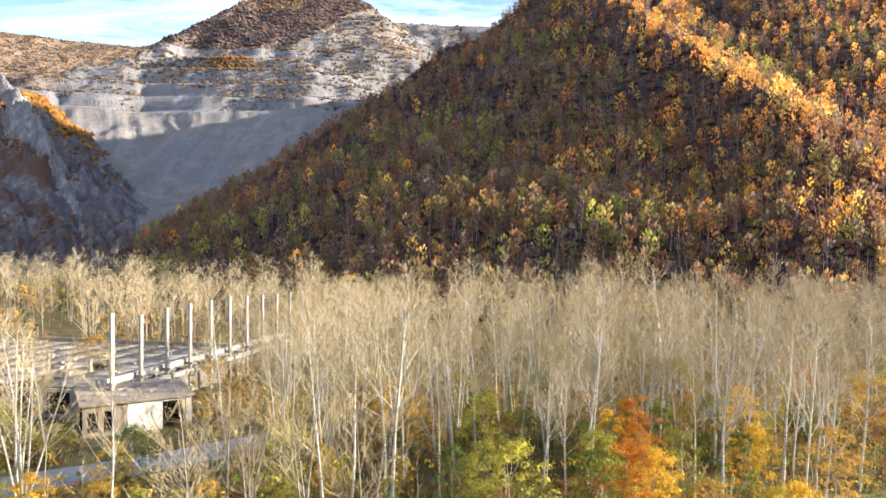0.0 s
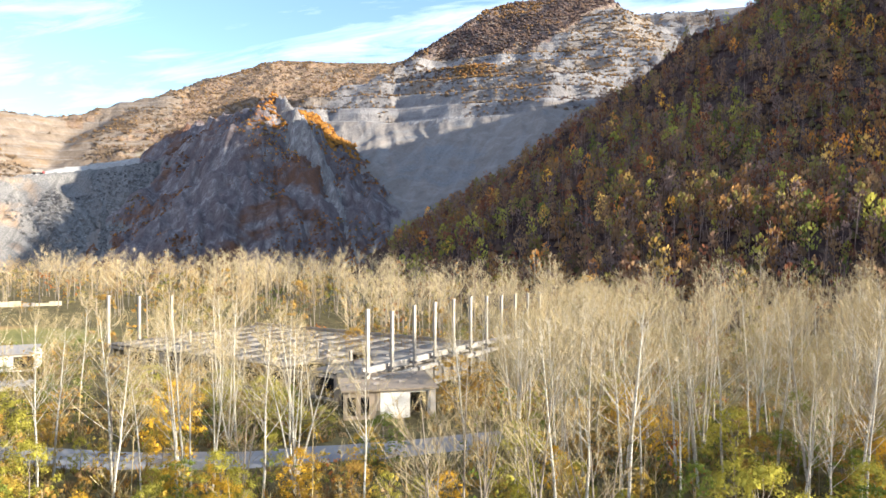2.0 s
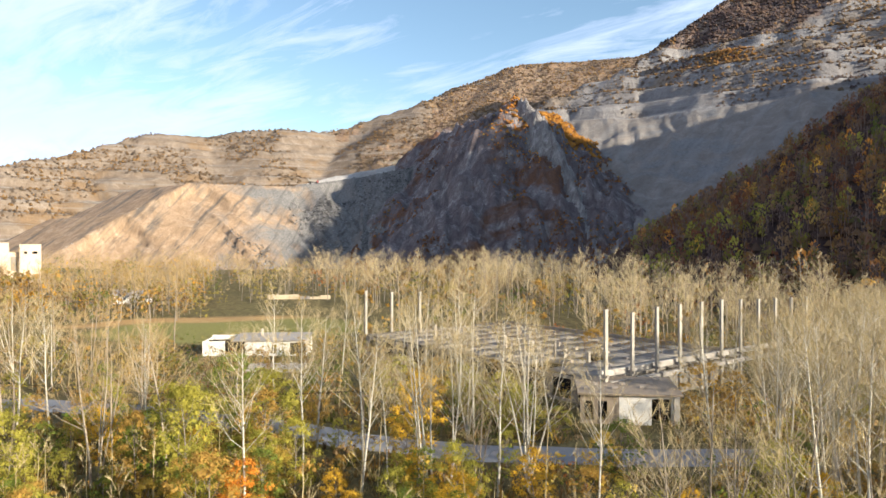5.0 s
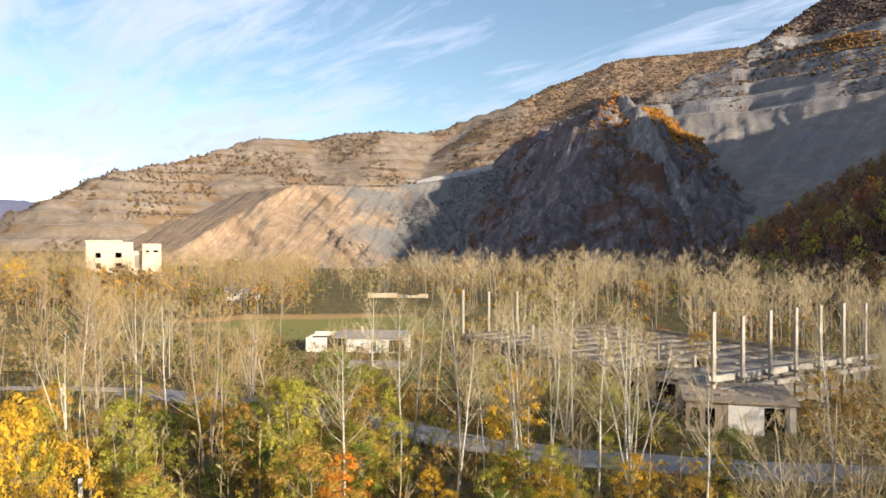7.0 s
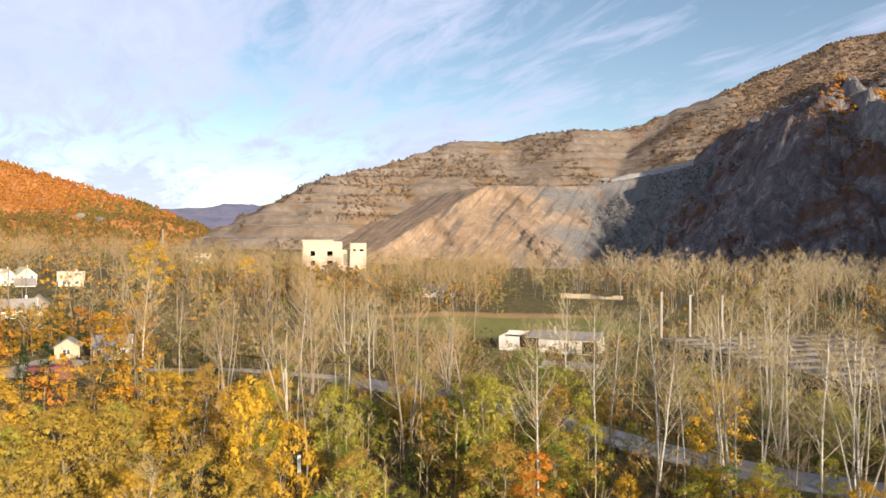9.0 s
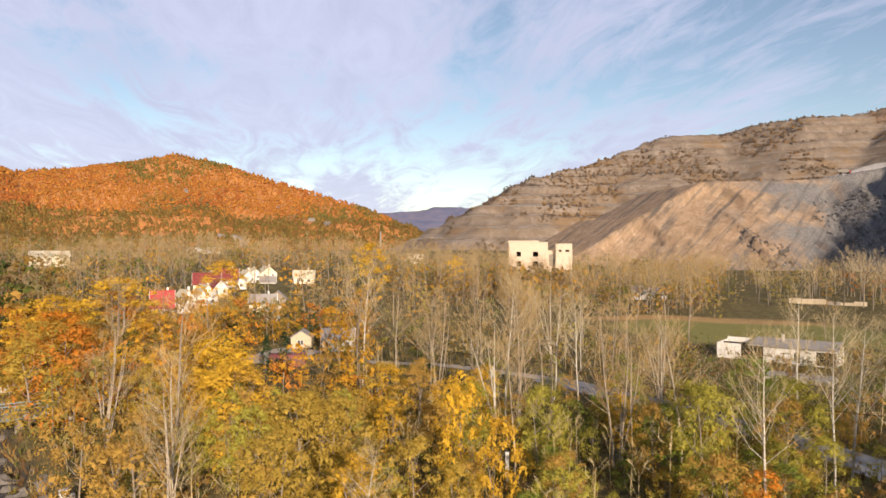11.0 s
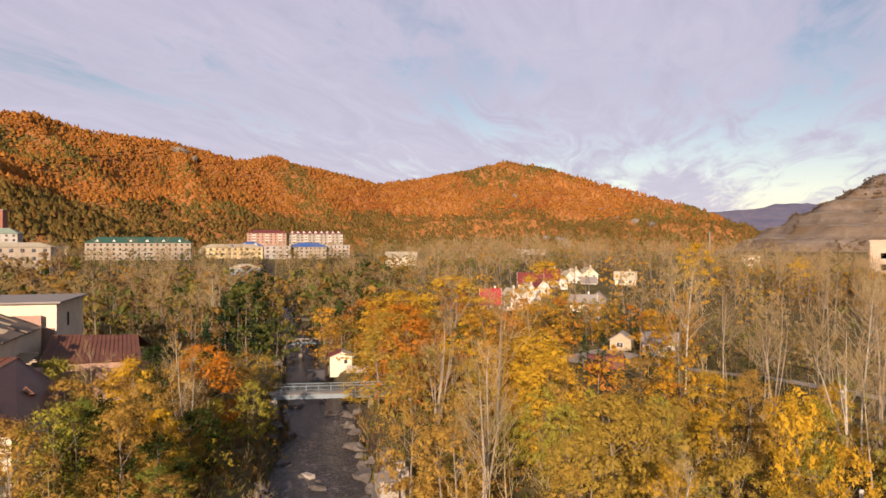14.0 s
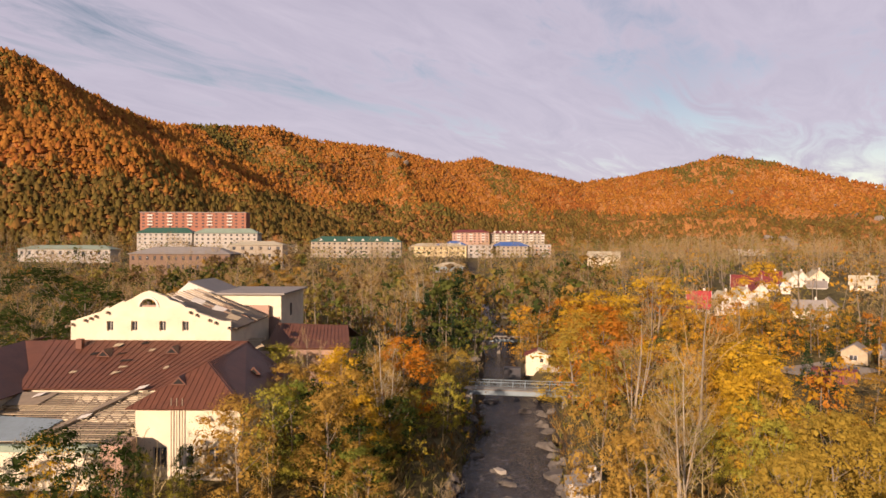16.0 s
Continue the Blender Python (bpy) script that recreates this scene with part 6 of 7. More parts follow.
def build_hall_ruin():
    tops = [16.3, 15.4, 16.0, 16.1, 16.2, 16.3, 16.0, 15.8, 15.6, 15.5, 15.4]
    for i, t in enumerate(tops):
        p = ROW0 + ROW_D * i
        build_column(p.x, p.y, -0.4, t, 0.38, 0.66, "tall weathered concrete column of the ruined hall", "tall columns")
    for az, d, t in ((45.4, 181, 14.8), (43.3, 184, 14.2), (41.0, 187, 14.0)):
        p = polar(az, d)
        build_column(p[0], p[1], 3.0, t, 0.55, 0.6, "tall weathered concrete column of the ruined hall", "tall columns")
    # crane beams along the column row
    beams = thing("crane_beam", pose(ROW0.x, ROW0.y, 5.4, 0, 0, TURN_HALL), "pale broken concrete beams along the columns", "beam")
    for i in range(9):
        y = 6.57 * i
        slab("beam", (-1.5, y + 0.1, 0.2, -0.85, y + 6.35, 1.15), PALE_CONCRETE, beams)
        slab("beam", (0.45, y + 0.3, -1.0, 1.0, y + 6.2, -0.3), PALE_CONCRETE, beams)
        slab("bracket", (-0.85, y - 0.3, 0.25, 0.5, y + 0.2, 0.65), CONCRETE, beams)
        slab("fallen_plank", (-0.7, y + 1.2, -0.6, 0.4, y + 1.7, -0.35), PALE_CONCRETE, beams)
    # deck of precast slabs on the lower storey
    deck = thing("factory_deck", pose(ROW0.x, ROW0.y, 0, 0, 0, TURN_HALL), "broken grey concrete deck of the ruined factory", "ruin")
    r2 = np.random.default_rng(77)
    rng_panels = []
    for i in range(12):
        for j in range(7):
            if r2.uniform() < 0.035:
                continue
            x, y = -2.0 - 6.0 * (i + 1), 1.5 + 6.0 * j
            dz = r2.normal() * 0.015
            rng_panels.append((x + 0.04, y + 0.04, 4.7 + dz, x + 5.96, y + 5.96, 5.05 + dz))
    shared = mesh_of("deck_slab", box_v(-2.985, -2.985, -0.18, 2.985, 2.985, 0.18), BOX_F, CONCRETE)
    for b in rng_panels:
        share("deck_slab", shared, deck, pose((b[0] + b[3]) / 2, (b[1] + b[4]) / 2, b[5] - 0.18, r2.normal() * 0.1, r2.normal() * 0.1, 0))
    holes = [(-73.5 + 6 * k + 0.8, -73.5 + 6 * k + 5.2, 0.6, 4.0) for k in range(11)]
    wall_part("front_wall", -74, -2, -1, 4.5, 1.2, 1.6, holes, CONCRETE, deck)
    # near-black sheet added to stand in for shade behind the openings
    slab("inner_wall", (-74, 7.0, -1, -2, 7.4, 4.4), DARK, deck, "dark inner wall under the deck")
    slab("side_wall", (-2.4, 1.6, -1, -2.0, 43, 4.5), CONCRETE, deck)
    slab("end_wall", (-74.4, 1.6, -1, -74.0, 43, 4.5), CONCRETE, deck)
    slab("back_wall", (-74, 43, -1, -2, 43.4, 5.8), CONCRETE, deck)
    # stub columns on the deck
    for k in range(8):
        p = ROW0 + ACROSS * (14 + 7.6 * k) + ALONG * (12 + r2.uniform(-1, 1))
        build_column(p.x, p.y, 5.0, 5.0 + r2.uniform(1.8, 3.4), 0.45, 0.5, "short broken concrete column on the deck", "column stubs")
    # weeds and saplings that have taken root on the deck
    weeds, tones = [], []
    for k in range(4):
        n = 130
        at = np.c_[r2.uniform(-73, -9, n), r2.uniform(2.5, 42, n), np.full(n, 5.04)]
        c, sn = math.cos(radians(TURN_HALL)), math.sin(radians(TURN_HALL))
        at = np.c_[ROW0.x + at[:, 0] * c - at[:, 1] * sn, ROW0.y + at[:, 0] * sn + at[:, 1] * c, at[:, 2]]
        grown = shrub[k] if k < 2 else sapling[k - 2]
        weeds.append(spread_copies(join(grown), at, r2.uniform(0, 6.28, n), r2.uniform(0.25, 0.8, n)))
        tones.append(np.repeat(np.array([BROWN, TAN, OLIVE, (0.24, 0.18, 0.10)])[r2.integers(0, 4, n)], len(join(grown)[0]), 0))
    v, f = join(weeds)
    stuff("deck_weeds", v, f, TINTED, "brown weeds and saplings rooted on the broken deck", "weeds", np.concatenate(tones))
    # rubble on the deck
    rr = thing("rubble_heap", pose(ROW0.x, ROW0.y, 5.05, 0, 0, TURN_HALL), "heaps of broken concrete on the deck", "rubble")
    bits = []
    for k in range(40):
        x, y, s = r2.uniform(-70, -6), r2.uniform(8, 40), r2.uniform(0.2, 0.7)
        bits.append((x, y, 0.0, x + s * 1.8, y + s * 1.2, s * 0.7))
    for b in bits:
        slab("debris", b, RUBBLE, rr)
    # the annex in front, with a white wall and a dark gateway
    an = thing("factory_annex", pose(-44.1, 96.4, 0, 0, 0, 32), "low annex with a white wall and a dark gateway", "building")
    wall_part("front_wall", -5.6, -0.004, -1, 4.4, 0.0, 0.3, [(-5.0, -3.7, 0.6, 3.4), (-3.0, -1.7, 0.6, 3.4)], TIMBER, an)
    wall_part("gate_wall", 0, 8.6, -1, 4.6, -0.05, 0.3, [(4.6, 7.4, -0.6, 3.9)], WHITE, an, "white-washed gate wall")
    slab("gate_pier", (7.7, -0.5, -1, 8.5, -0.054, 4.2), PALE_CONCRETE, an)
    slab("end_wall", (8.2, 0.304, -1, 8.6, 9.6, 4.6), WHITE, an)
    slab("back_wall", (-5.6, 9.6, -1, 8.6, 10.0, 4.4), CONCRETE, an)
    # near-black backing, the unlit inside of the gateway as colour
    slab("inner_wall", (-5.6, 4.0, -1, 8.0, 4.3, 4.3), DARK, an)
    plate("roof_plane", [(-6.0, -0.6, 4.64), (9.0, -0.6, 4.66), (9.0, 10.4, 5.2), (-6.0, 10.4, 5.2)], 0.3, TIMBER, an, "grey-brown mossy flat roof")
    for k in range(9):
        x, y = -5 + 1.4 * k, 1.5 + 7 * ((k * 0.37) % 1)
        slab("roof_debris", (x, y, 4.7 + 0.05 * y, x + 0.9, y + 0.5, 5.0 + 0.05 * y), RUBBLE, an)


build_hall_ruin()

# ---- the house of culture: gabled hall, rusty hipped roofs, a collapsed middle wing ----


def hip_planes(e, x0, x1, y0, y1, z, h, mat, over=0.6, seams=0.0, inset=None, label=""):
    """A hipped roof over a rectangle: four planes."""
    x0, x1, y0, y1 = x0 - over, x1 + over, y0 - over, y1 + over
    k = inset if inset is not None else (y1 - y0) / 2
    ym = (y0 + y1) / 2
    a, b = (x0 + k, ym, z + h), (x1 - k, ym, z + h)
    plate("roof_plane", [(x0, y0, z), (x1, y0, z), b, a], 0.15, mat, e, label, seams)
    plate("roof_plane", [(x1, y1, z), (x0, y1, z), a, b], 0.15, mat, e, label)
    plate("roof_plane", [(x0, y1, z), (x0, y0, z), a], 0.15, mat, e, label)
    plate("roof_plane", [(x1, y0, z), (x1, y1, z), b], 0.15, mat, e, label)


def build_culture_house():
    e = thing("culture_house", TOWN, "derelict cream hall with rusty sheet roofs", "building")
    # wing towards the river, with a hipped roof
    wall_part("wing_front_wall", -33.4, -22, -1, 8.0, 75, 75.5, [(-31.5, -30, 1.2, 3.6), (-28.6, -27, 1.2, 3.6), (-25.6, -24, 1.2, 3.6)], CREAM, e)
    slab("wing_side_wall", (-22.5, 75.5, -1, -22, 95, 8.0), CREAM, e)
    slab("wing_inner_wall", (-33.4, 75.5, -1, -32.9, 84.5, 8.0), CREAM, e)
    for x in (-30.75, -27.8, -24.8):
        window(e, x, 75.3, 1.2, 1.5, 2.4)
    apex = (-27.5, 80.6, 11.9)
    back = (-27.0, 95.0, 12.4)
    plate("roof_plane", [(-34.2, 74.2, 7.9), (-21.3, 74.2, 7.9), apex], 0.12, RUST_ROOF, e, "rusty standing-seam roof", 0.62)
    plate("roof_plane", [(-21.3, 74.2, 7.9), (-21.3, 96.0, 7.9), back, apex], 0.12, RUST_ROOF, e, "rusty standing-seam roof", 0.62)
    plate("roof_plane", [(-34.2, 85.0, 7.95), (-34.2, 74.2, 7.9), apex, (-27.3, 85.0, 12.0)], 0.12, RUST_ROOF, e, "rusty standing-seam roof", 0.62)
    # long main roof
    plate("roof_plane", [(-51.5, 83.4, 8.15), (-33.6, 83.4, 8.15), (-26.8, 95.2, 12.45), (-54.5, 95.2, 12.5)], 0.12, RUST_ROOF, e, "rusty standing-seam roof", 0.62)
    plate("roof_plane", [(-27.0, 104, 9.0), (-54.5, 104, 9.0), (-54.5, 95.2, 12.5), (-26.8, 95.2, 12.45)], 0.12, RUST_ROOF, e)
    slab("main_wall", (-52, 84.2, -1, -33.4, 84.7, 8.0), CREAM, e)
    # the other wing
    for b in [(-64, 75, -1, -51, 75.5, 8.0), (-51.5, 75.5, -1, -51, 84.2, 8.0), (-64, 75.5, -1, -63.5, 100, 8.0)]:
        slab("west_wing_wall", b, CREAM, e)
    plate("roof_plane", [(-50.4, 74.2, 7.9), (-50.4, 84.5, 7.9), (-54.2, 95.0, 12.4), (-57.5, 95.0, 12.4), (-57.5, 80.6, 12.0)], 0.12, RUST_ROOF, e)
    plate("roof_plane", [(-64.7, 74.2, 7.9), (-50.4, 74.2, 7.9), (-57.5, 80.6, 12.0)], 0.12, RUST_ROOF, e, "", 0.62)
    plate("roof_plane", [(-64.7, 100, 7.9), (-64.7, 74.2, 7.9), (-57.5, 80.6, 12.0), (-57.5, 100, 12.4)], 0.12, RUST_ROOF, e)
    slab("chimney", (-49.4, 92.8, 10.5, -48.6, 93.6, 12.9), RUST_ROOF, e, "rusty sheet-metal chimney stub")
    # torn roof patches and dormers
    for x, y, z in ((-29.6, 77.8, 10.0), (-23.6, 86.5, 9.6), (-36.0, 92.0, 11.3), (-44.6, 91.0, 11.0)):
        prism("dormer", [(x - 0.9, z - 0.1), (x + 0.9, z - 0.1), (x, z + 0.85)], y - 0.5, y + 1.6, RUST_ROOF, e)
        # thin near-black piece: the opening's shade as colour
        prism("dormer_shade", [(x - 0.6, z + 0.02), (x + 0.6, z + 0.02), (x, z + 0.6)], y - 0.53, y - 0.504, DARK, e)
    r2 = np.random.default_rng(88)
    for i in range(12):
        x, t = r2.uniform(-49, -33), r2.uniform(0.15, 0.9)
        y, z = 83.4 + t * 11.8, 8.15 + t * 4.3
        w, d = r2.uniform(0.4, 1.5), r2.uniform(0.3, 0.8)
        plate("torn_sheet", [(x, y, z + 0.12), (x + w, y + 0.1, z + 0.16 + r2.uniform(0, 0.3)), (x + w + 0.2, y + d, z + 0.2 + d * 0.36), (x + 0.1, y + d, z + 0.16 + d * 0.36)], 0.03, PALE_TIMBER if i % 2 else DARK, e)
    # the collapsed roof of the middle wing: battens over rafters
    for i in range(24):
        t = i / 23
        y, z = 83.0 - t * 10.6, 7.75 - t * 2.9
        x0 = -51 + r2.uniform(0, 1.5) + (6.0 * t if i % 3 == 0 else 0)
        slab("batten", (x0, y - 0.09, z, -33.6 - r2.uniform(0, 0.6), y + 0.13, z + 0.09), PALE_TIMBER if r2.uniform() < 0.7 else TIMBER, e)
    for i in range(10):
        x = -50.5 + 1.8 * i
        plate("rafter", [(x, 72.3, 4.75), (x + 0.14, 72.3, 4.75), (x + 0.14, 83.2, 7.72), (x, 83.2, 7.72)], 0.2, TIMBER, e)
    plate("roof_sheet", [(-51, 72.2, 5.0), (-43.6, 72.2, 5.0), (-42.0, 76.5, 6.2), (-51, 77.4, 6.4)], 0.06, STEEL, e, "dark grey roofing felt that has slipped")
    plate("roof_sheet", [(-50.8, 79.5, 7.0), (-46.8, 79.8, 7.1), (-45.9, 82.6, 7.9), (-50.6, 82.8, 7.9)], 0.06, TIMBER, e)
    plate("fallen_beam", [(-42.8, 73.0, 5.4), (-42.2, 72.8, 5.4), (-36.4, 82.6, 8.2), (-37.2, 82.8, 8.2)], 0.2, TIMBER, e)
    for x, y, z in ((-48.4, 81.2, 7.6), (-36.8, 82.4, 8.25), (-40.4, 76.0, 6.3)):
        plate("loose_sheet", [(x, y, z), (x + 1.1, y + 0.2, z + 0.25), (x + 1.4, y + 1.0, z + 0.5), (x + 0.2, y + 0.9, z + 0.25)], 0.03, WHITE, e)
    slab("lower_wall", (-51, 71.6, -1, -33.4, 72.1, 4.0), CREAM, e)
    slab("parapet", (-51, 71.4, 4.004, -33.4, 72.2, 4.7), MINT_ROOF, e, "faded green sheet-metal parapet")
    slab("pilaster", (-34.8, 70.0, -1, -32.4, 73.2, 5.2), PINK, e, "pink plaster pier")
    # floor in near-black, shade of the room put into its colour
    slab("floor_slab", (-51, 72.2, -0.6, -33.5, 84.1, 0.6), DARK, e)
    # the tall hall behind with its gable
    wins = [(-47.25, -46.35, 13.55, 14.9), (-43.85, -42.95, 13.55, 14.9), (-39.85, -38.95, 13.55, 14.9), (-36.65, -35.75, 13.55, 14.9)]
    wall_part("gable_wall", -52.3, -29.8, 8, 14.95, 97.0, 97.6, wins, CREAM, e)
    for i, w in enumerate(wins):
        window(e, (w[0] + w[1]) / 2, 97.4, w[2], 0.9, 1.35, True)
    arc = [(-41.4 + 1.15 * math.cos(a), 16.9 + 1.15 * math.sin(a)) for a in np.linspace(0, math.pi, 13)]
    left = [(-51.6, 14.954), (-41.4, 14.954), (-41.4, 16.9), arc[-1], *reversed(arc[6:-1]), (-41.4, 19.2), (-42.3, 18.9), (-44.6, 17.6), (-45.0, 17.75), (-45.9, 17.3), (-46.9, 16.7), (-47.2, 16.95), (-48.0, 16.3), (-51.6, 15.1)]
    right = [(-41.4, 14.954), (-30.8, 14.954), (-31.4, 15.1), (-34.6, 16.2), (-34.9, 16.6), (-36.2, 16.9), (-36.8, 17.4), (-38.4, 17.9), (-38.8, 18.3), (-40.6, 19.0), (-41.4, 19.2), *reversed(arc[1:7]), arc[0], (-41.4, 16.9)]
    prism("gable_top", list(reversed(left)), 97.0, 97.6, CREAM, e)
    prism("gable_top", list(reversed(right)), 97.0, 97.6, CREAM, e)
    prism("arch_trim", [(-41.4 + 1.5 * math.cos(a), 16.9 + 1.5 * math.sin(a)) for a in np.linspace(math.pi, 0, 13)] + [(-41.4 + 1.2 * math.cos(a), 16.9 + 1.2 * math.sin(a)) for a in np.linspace(0, math.pi, 13)], 96.86, 96.996, WHITE, e)
    slab("hall_side_wall", (-30.4, 97.6, 0, -29.8, 118, 13.9), CREAM, e)
    slab("hall_side_wall", (-52.3, 97.6, 0, -51.7, 118, 13.9), CREAM, e)
    slab("hall_back_wall", (-52.3, 118, 0, -29.8, 118.6, 15.4), PINK, e)
    # what is left of the hall roof: ragged strips, bare rafters between them
    for i in range(11):
        y = 97.8 + 1.6 * i
        cut = (0.0, 0.25, 0.1, 0.5, 0.7, 0.3, 0.85, 0.6, 0.2, 0.75, 0.4)[i]
        if cut < 0.8:
            a, b = (-29.2, 13.9), (-29.2 - 11.4 * (1 - cut), 13.9 + 4.8 * (1 - cut))
            plate("roof_strip", [(a[0], y, a[1]), (a[0], y + 1.5, a[1]), (b[0] + 0.4, y + 1.5, b[1] - 0.15), (b[0], y, b[1])], 0.16, TIMBER, e, "dark broken boarding of the hall roof")
        plate("rafter", [(-29.4, y + 1.52, 13.7), (-29.4, y + 1.68, 13.7), (-41.0, y + 1.68, 18.5), (-41.0, y + 1.52, 18.5)], 0.2, PALE_TIMBER if i % 3 else TIMBER, e)
        if i in (0, 1, 4):
            plate("roof_strip", [(-53.2, y + 1.5, 14.1), (-53.2, y, 14.1), (-47.2 - i, y, 16.4 - 0.35 * i), (-47.6 - i, y + 1.5, 16.2 - 0.35 * i)], 0.16, TIMBER, e)
    for x, y, z in ((-33.5, 100.0, 16.4), (-32.0, 103.5, 15.6), (-36.4, 99.4, 17.6), (-31.0, 98.6, 15.3)):
        plate("loose_sheet", [(x, y, z), (x + 1.6, y + 0.3, z - 0.4), (x + 1.9, y + 1.3, z - 0.1), (x + 0.2, y + 1.2, z + 0.5)], 0.04, WHITE if x < -33 else PALE_TIMBER, e)
    for i in (0, 1, 3, 4, 5, 7):
        x = -52.8 + 0.8 * i + r2.uniform(-0.2, 0.2)
        slab("rafter_end", (x, 96.4, 14.0 + 0.28 * i, x + 0.18, 96.98, 14.35 + 0.28 * i), TIMBER, e)
    for i in (0, 2, 3, 5, 6):
        x = -30.2 - 0.9 * i + r2.uniform(-0.2, 0.2)
        slab("rafter_end", (x, 96.4, 13.85 + 0.36 * i, x + 0.18, 96.98, 14.2 + 0.36 * i), TIMBER, e)
    # the flat-roofed stage house and its low additions
    s = thing("stage_house", TOWN, "cream flat-roofed block behind the hall", "building")
    for b in [(-40, 119, 0, -28.4, 119.5, 17.2), (-28.4, 119, 0, -27.9, 138, 17.2), (-40, 119.5, 0, -39.5, 138, 17.2), (-39.5, 137.5, 0, -28.4, 138, 17.2)]:
        slab("wall", b, CREAM, s)
    slab("lower_band", (-39.0, 118.8, 10, -28.2, 118.996, 13.4), PINK, s, "bare pink brick band")
    slab("roof_slab", (-41, 118.3, 17.204, -27.2, 139, 17.5), GREY_ROOF, s)
    # near-black slab on the wall, standing in for a doorway's shade
    slab("doorway_shade", (-27.896, 126, 13.0, -27.85, 127.2, 15.2), DARK, s)
    prism("end_gable", [(-49.5, 15), (-39.8, 15), (-39.8, 17.2), (-44.6, 19.2)], 121, 134, WHITE, s)
    plate("gable_roof", [(-39.3, 120.6, 17.3), (-39.3, 134.4, 17.3), (-44.6, 134.4, 19.4), (-44.6, 120.6, 19.4)], 0.12, GREY_ROOF, s)
    w2 = thing("side_building", TOWN, "low side building with a dark rusty roof", "building")
    for b in [(-27, 108, 0, -15, 108.4, 9.6), (-15.4, 108.4, 0, -15, 122, 9.6), (-27, 108.4, 0, -26.6, 122, 9.6)]:
        slab("wall", b, PINK, w2)
    plate("roof_plane", [(-27.6, 107.2, 9.7), (-14.4, 107.2, 9.7), (-15.8, 115, 12.4), (-27.6, 115, 12.8)], 0.14, RUST_ROOF, w2, "", 0.62)
    plate("roof_plane", [(-14.4, 122.6, 9.7), (-27.6, 122.6, 9.7), (-27.6, 115, 12.8), (-15.8, 115, 12.4)], 0.14, RUST_ROOF, w2)
    st = thing("collapsed_timber", TOWN, "heap of fallen boards beside the hall", "rubble")
    slab("heap_base", (-29.7, 97.8, 0, -26.4, 106, 9.4), PINK, st)
    for i in range(14):
        slab("board", (-29.6 + r2.uniform(0, 0.8), 98 + 0.5 * i, 9.41 + 0.16 * i, -27.2 + r2.uniform(0, 0.8), 98.35 + 0.5 * i, 9.55 + 0.16 * i), PALE_TIMBER, st)
    # two thin pipes against the front wall
    pp = thing("drain_pipes", TOWN, "thin dark pipes against the cream wall", "pipe")
    for x in (-29.4, -28.8, -28.2):
        slab("pipe", (x, 74.6, -1, x + 0.08, 74.7, 9.0), TIMBER, pp)


build_culture_house()


# ---- blocks of flats in the town ----


def apartment(name, x0, x1, d, z0, z1, storeys, bays, wall, label, roof=None, roof_h=2.4, depth=12, end=None, cat="block of flats", dormers=0, dormer_mat=None, balconies=None):
    e = thing(name, TOWN, label, cat, "town buildings")
    w = (x1 - x0) / bays
    h = (z1 - z0) / storeys
    holes = [(x0 + w * (i + 0.32), x0 + w * (i + 0.68), z0 + h * (k + 0.34), z0 + h * (k + 0.78)) for i in range(bays) for k in range(storeys)]
    wall_part("front_wall", x0, x1, z0 - 8, z1, d, d + 0.4, holes, wall, e)
    for b in [(x0, d + 0.4, z0 - 8, x0 + 0.4, d + depth, z1), (x1 - 0.4, d + 0.4, z0 - 8, x1, d + depth, z1), (x0 + 0.4, d + depth - 0.4, z0 - 8, x1 - 0.4, d + depth, z1)]:
        slab("end_wall", b, end or wall, e)
    for a, b, c, g in holes:
        window(e, (a + b) / 2, d + 0.2, c, b - a, g - c, False)
    if balconies:
        for i in range(1, bays, 3):
            for k in range(1, storeys):
                slab("balcony", (x0 + w * (i + 0.15), d - 1.1, z0 + h * k, x0 + w * (i + 0.95), d - 0.004, z0 + h * k + 1.0), balconies, e)
    if roof:
        hip_planes(e, x0, x1, d, d + depth, z1 + 0.16, roof_h, roof, 0.8)
        for i in range(dormers):
            x = x0 + (x1 - x0) * (i + 0.7) / (dormers + 0.4)
            prism("dormer", [(x - 1.3, z1 + 0.7), (x + 1.3, z1 + 0.7), (x, z1 + 2.3)], d + 0.6, d + 4.2, dormer_mat or WHITE, e)
    else:
        slab("roof_slab", (x0 - 0.3, d - 0.3, z1 + 0.004, x1 + 0.3, d + depth + 0.3, z1 + 0.5), GREY_ROOF, e)
    return e


FLAT_CREAM = worn("pale_panel", (0.36, 0.31, 0.24), (0.25, 0.2, 0.15), 0.12)
FLAT_WHITE = worn("white_panel", (0.42, 0.39, 0.345), (0.28, 0.25, 0.21), 0.12)
SCHOOL_WALL = worn("brown_render", (0.21, 0.135, 0.095), (0.14, 0.09, 0.065), 0.2)
apartment("brick_flats", -246, -160, 560, 40.5, 53.4, 5, 16, BRICK, "long red-brick block of flats with white balconies", None, balconies=WHITE, end=BRICK)
apartment("white_flats", -222, -182, 500, 27, 35.5, 3, 10, FLAT_WHITE, "white flats under a dark green hipped roof", GREEN_ROOF, 4.0)
apartment("white_flats", -181, -135, 501, 27, 35.5, 3, 11, FLAT_WHITE, "white flats under a faded green roof", MINT_ROOF, 3.6)
apartment("school_building", -150, -102, 330, 13.5, 22.0, 2, 14, SCHOOL_WALL, "long brown building under a grey slate roof", GREY_ROOF, 3.4, 18, cat="school")
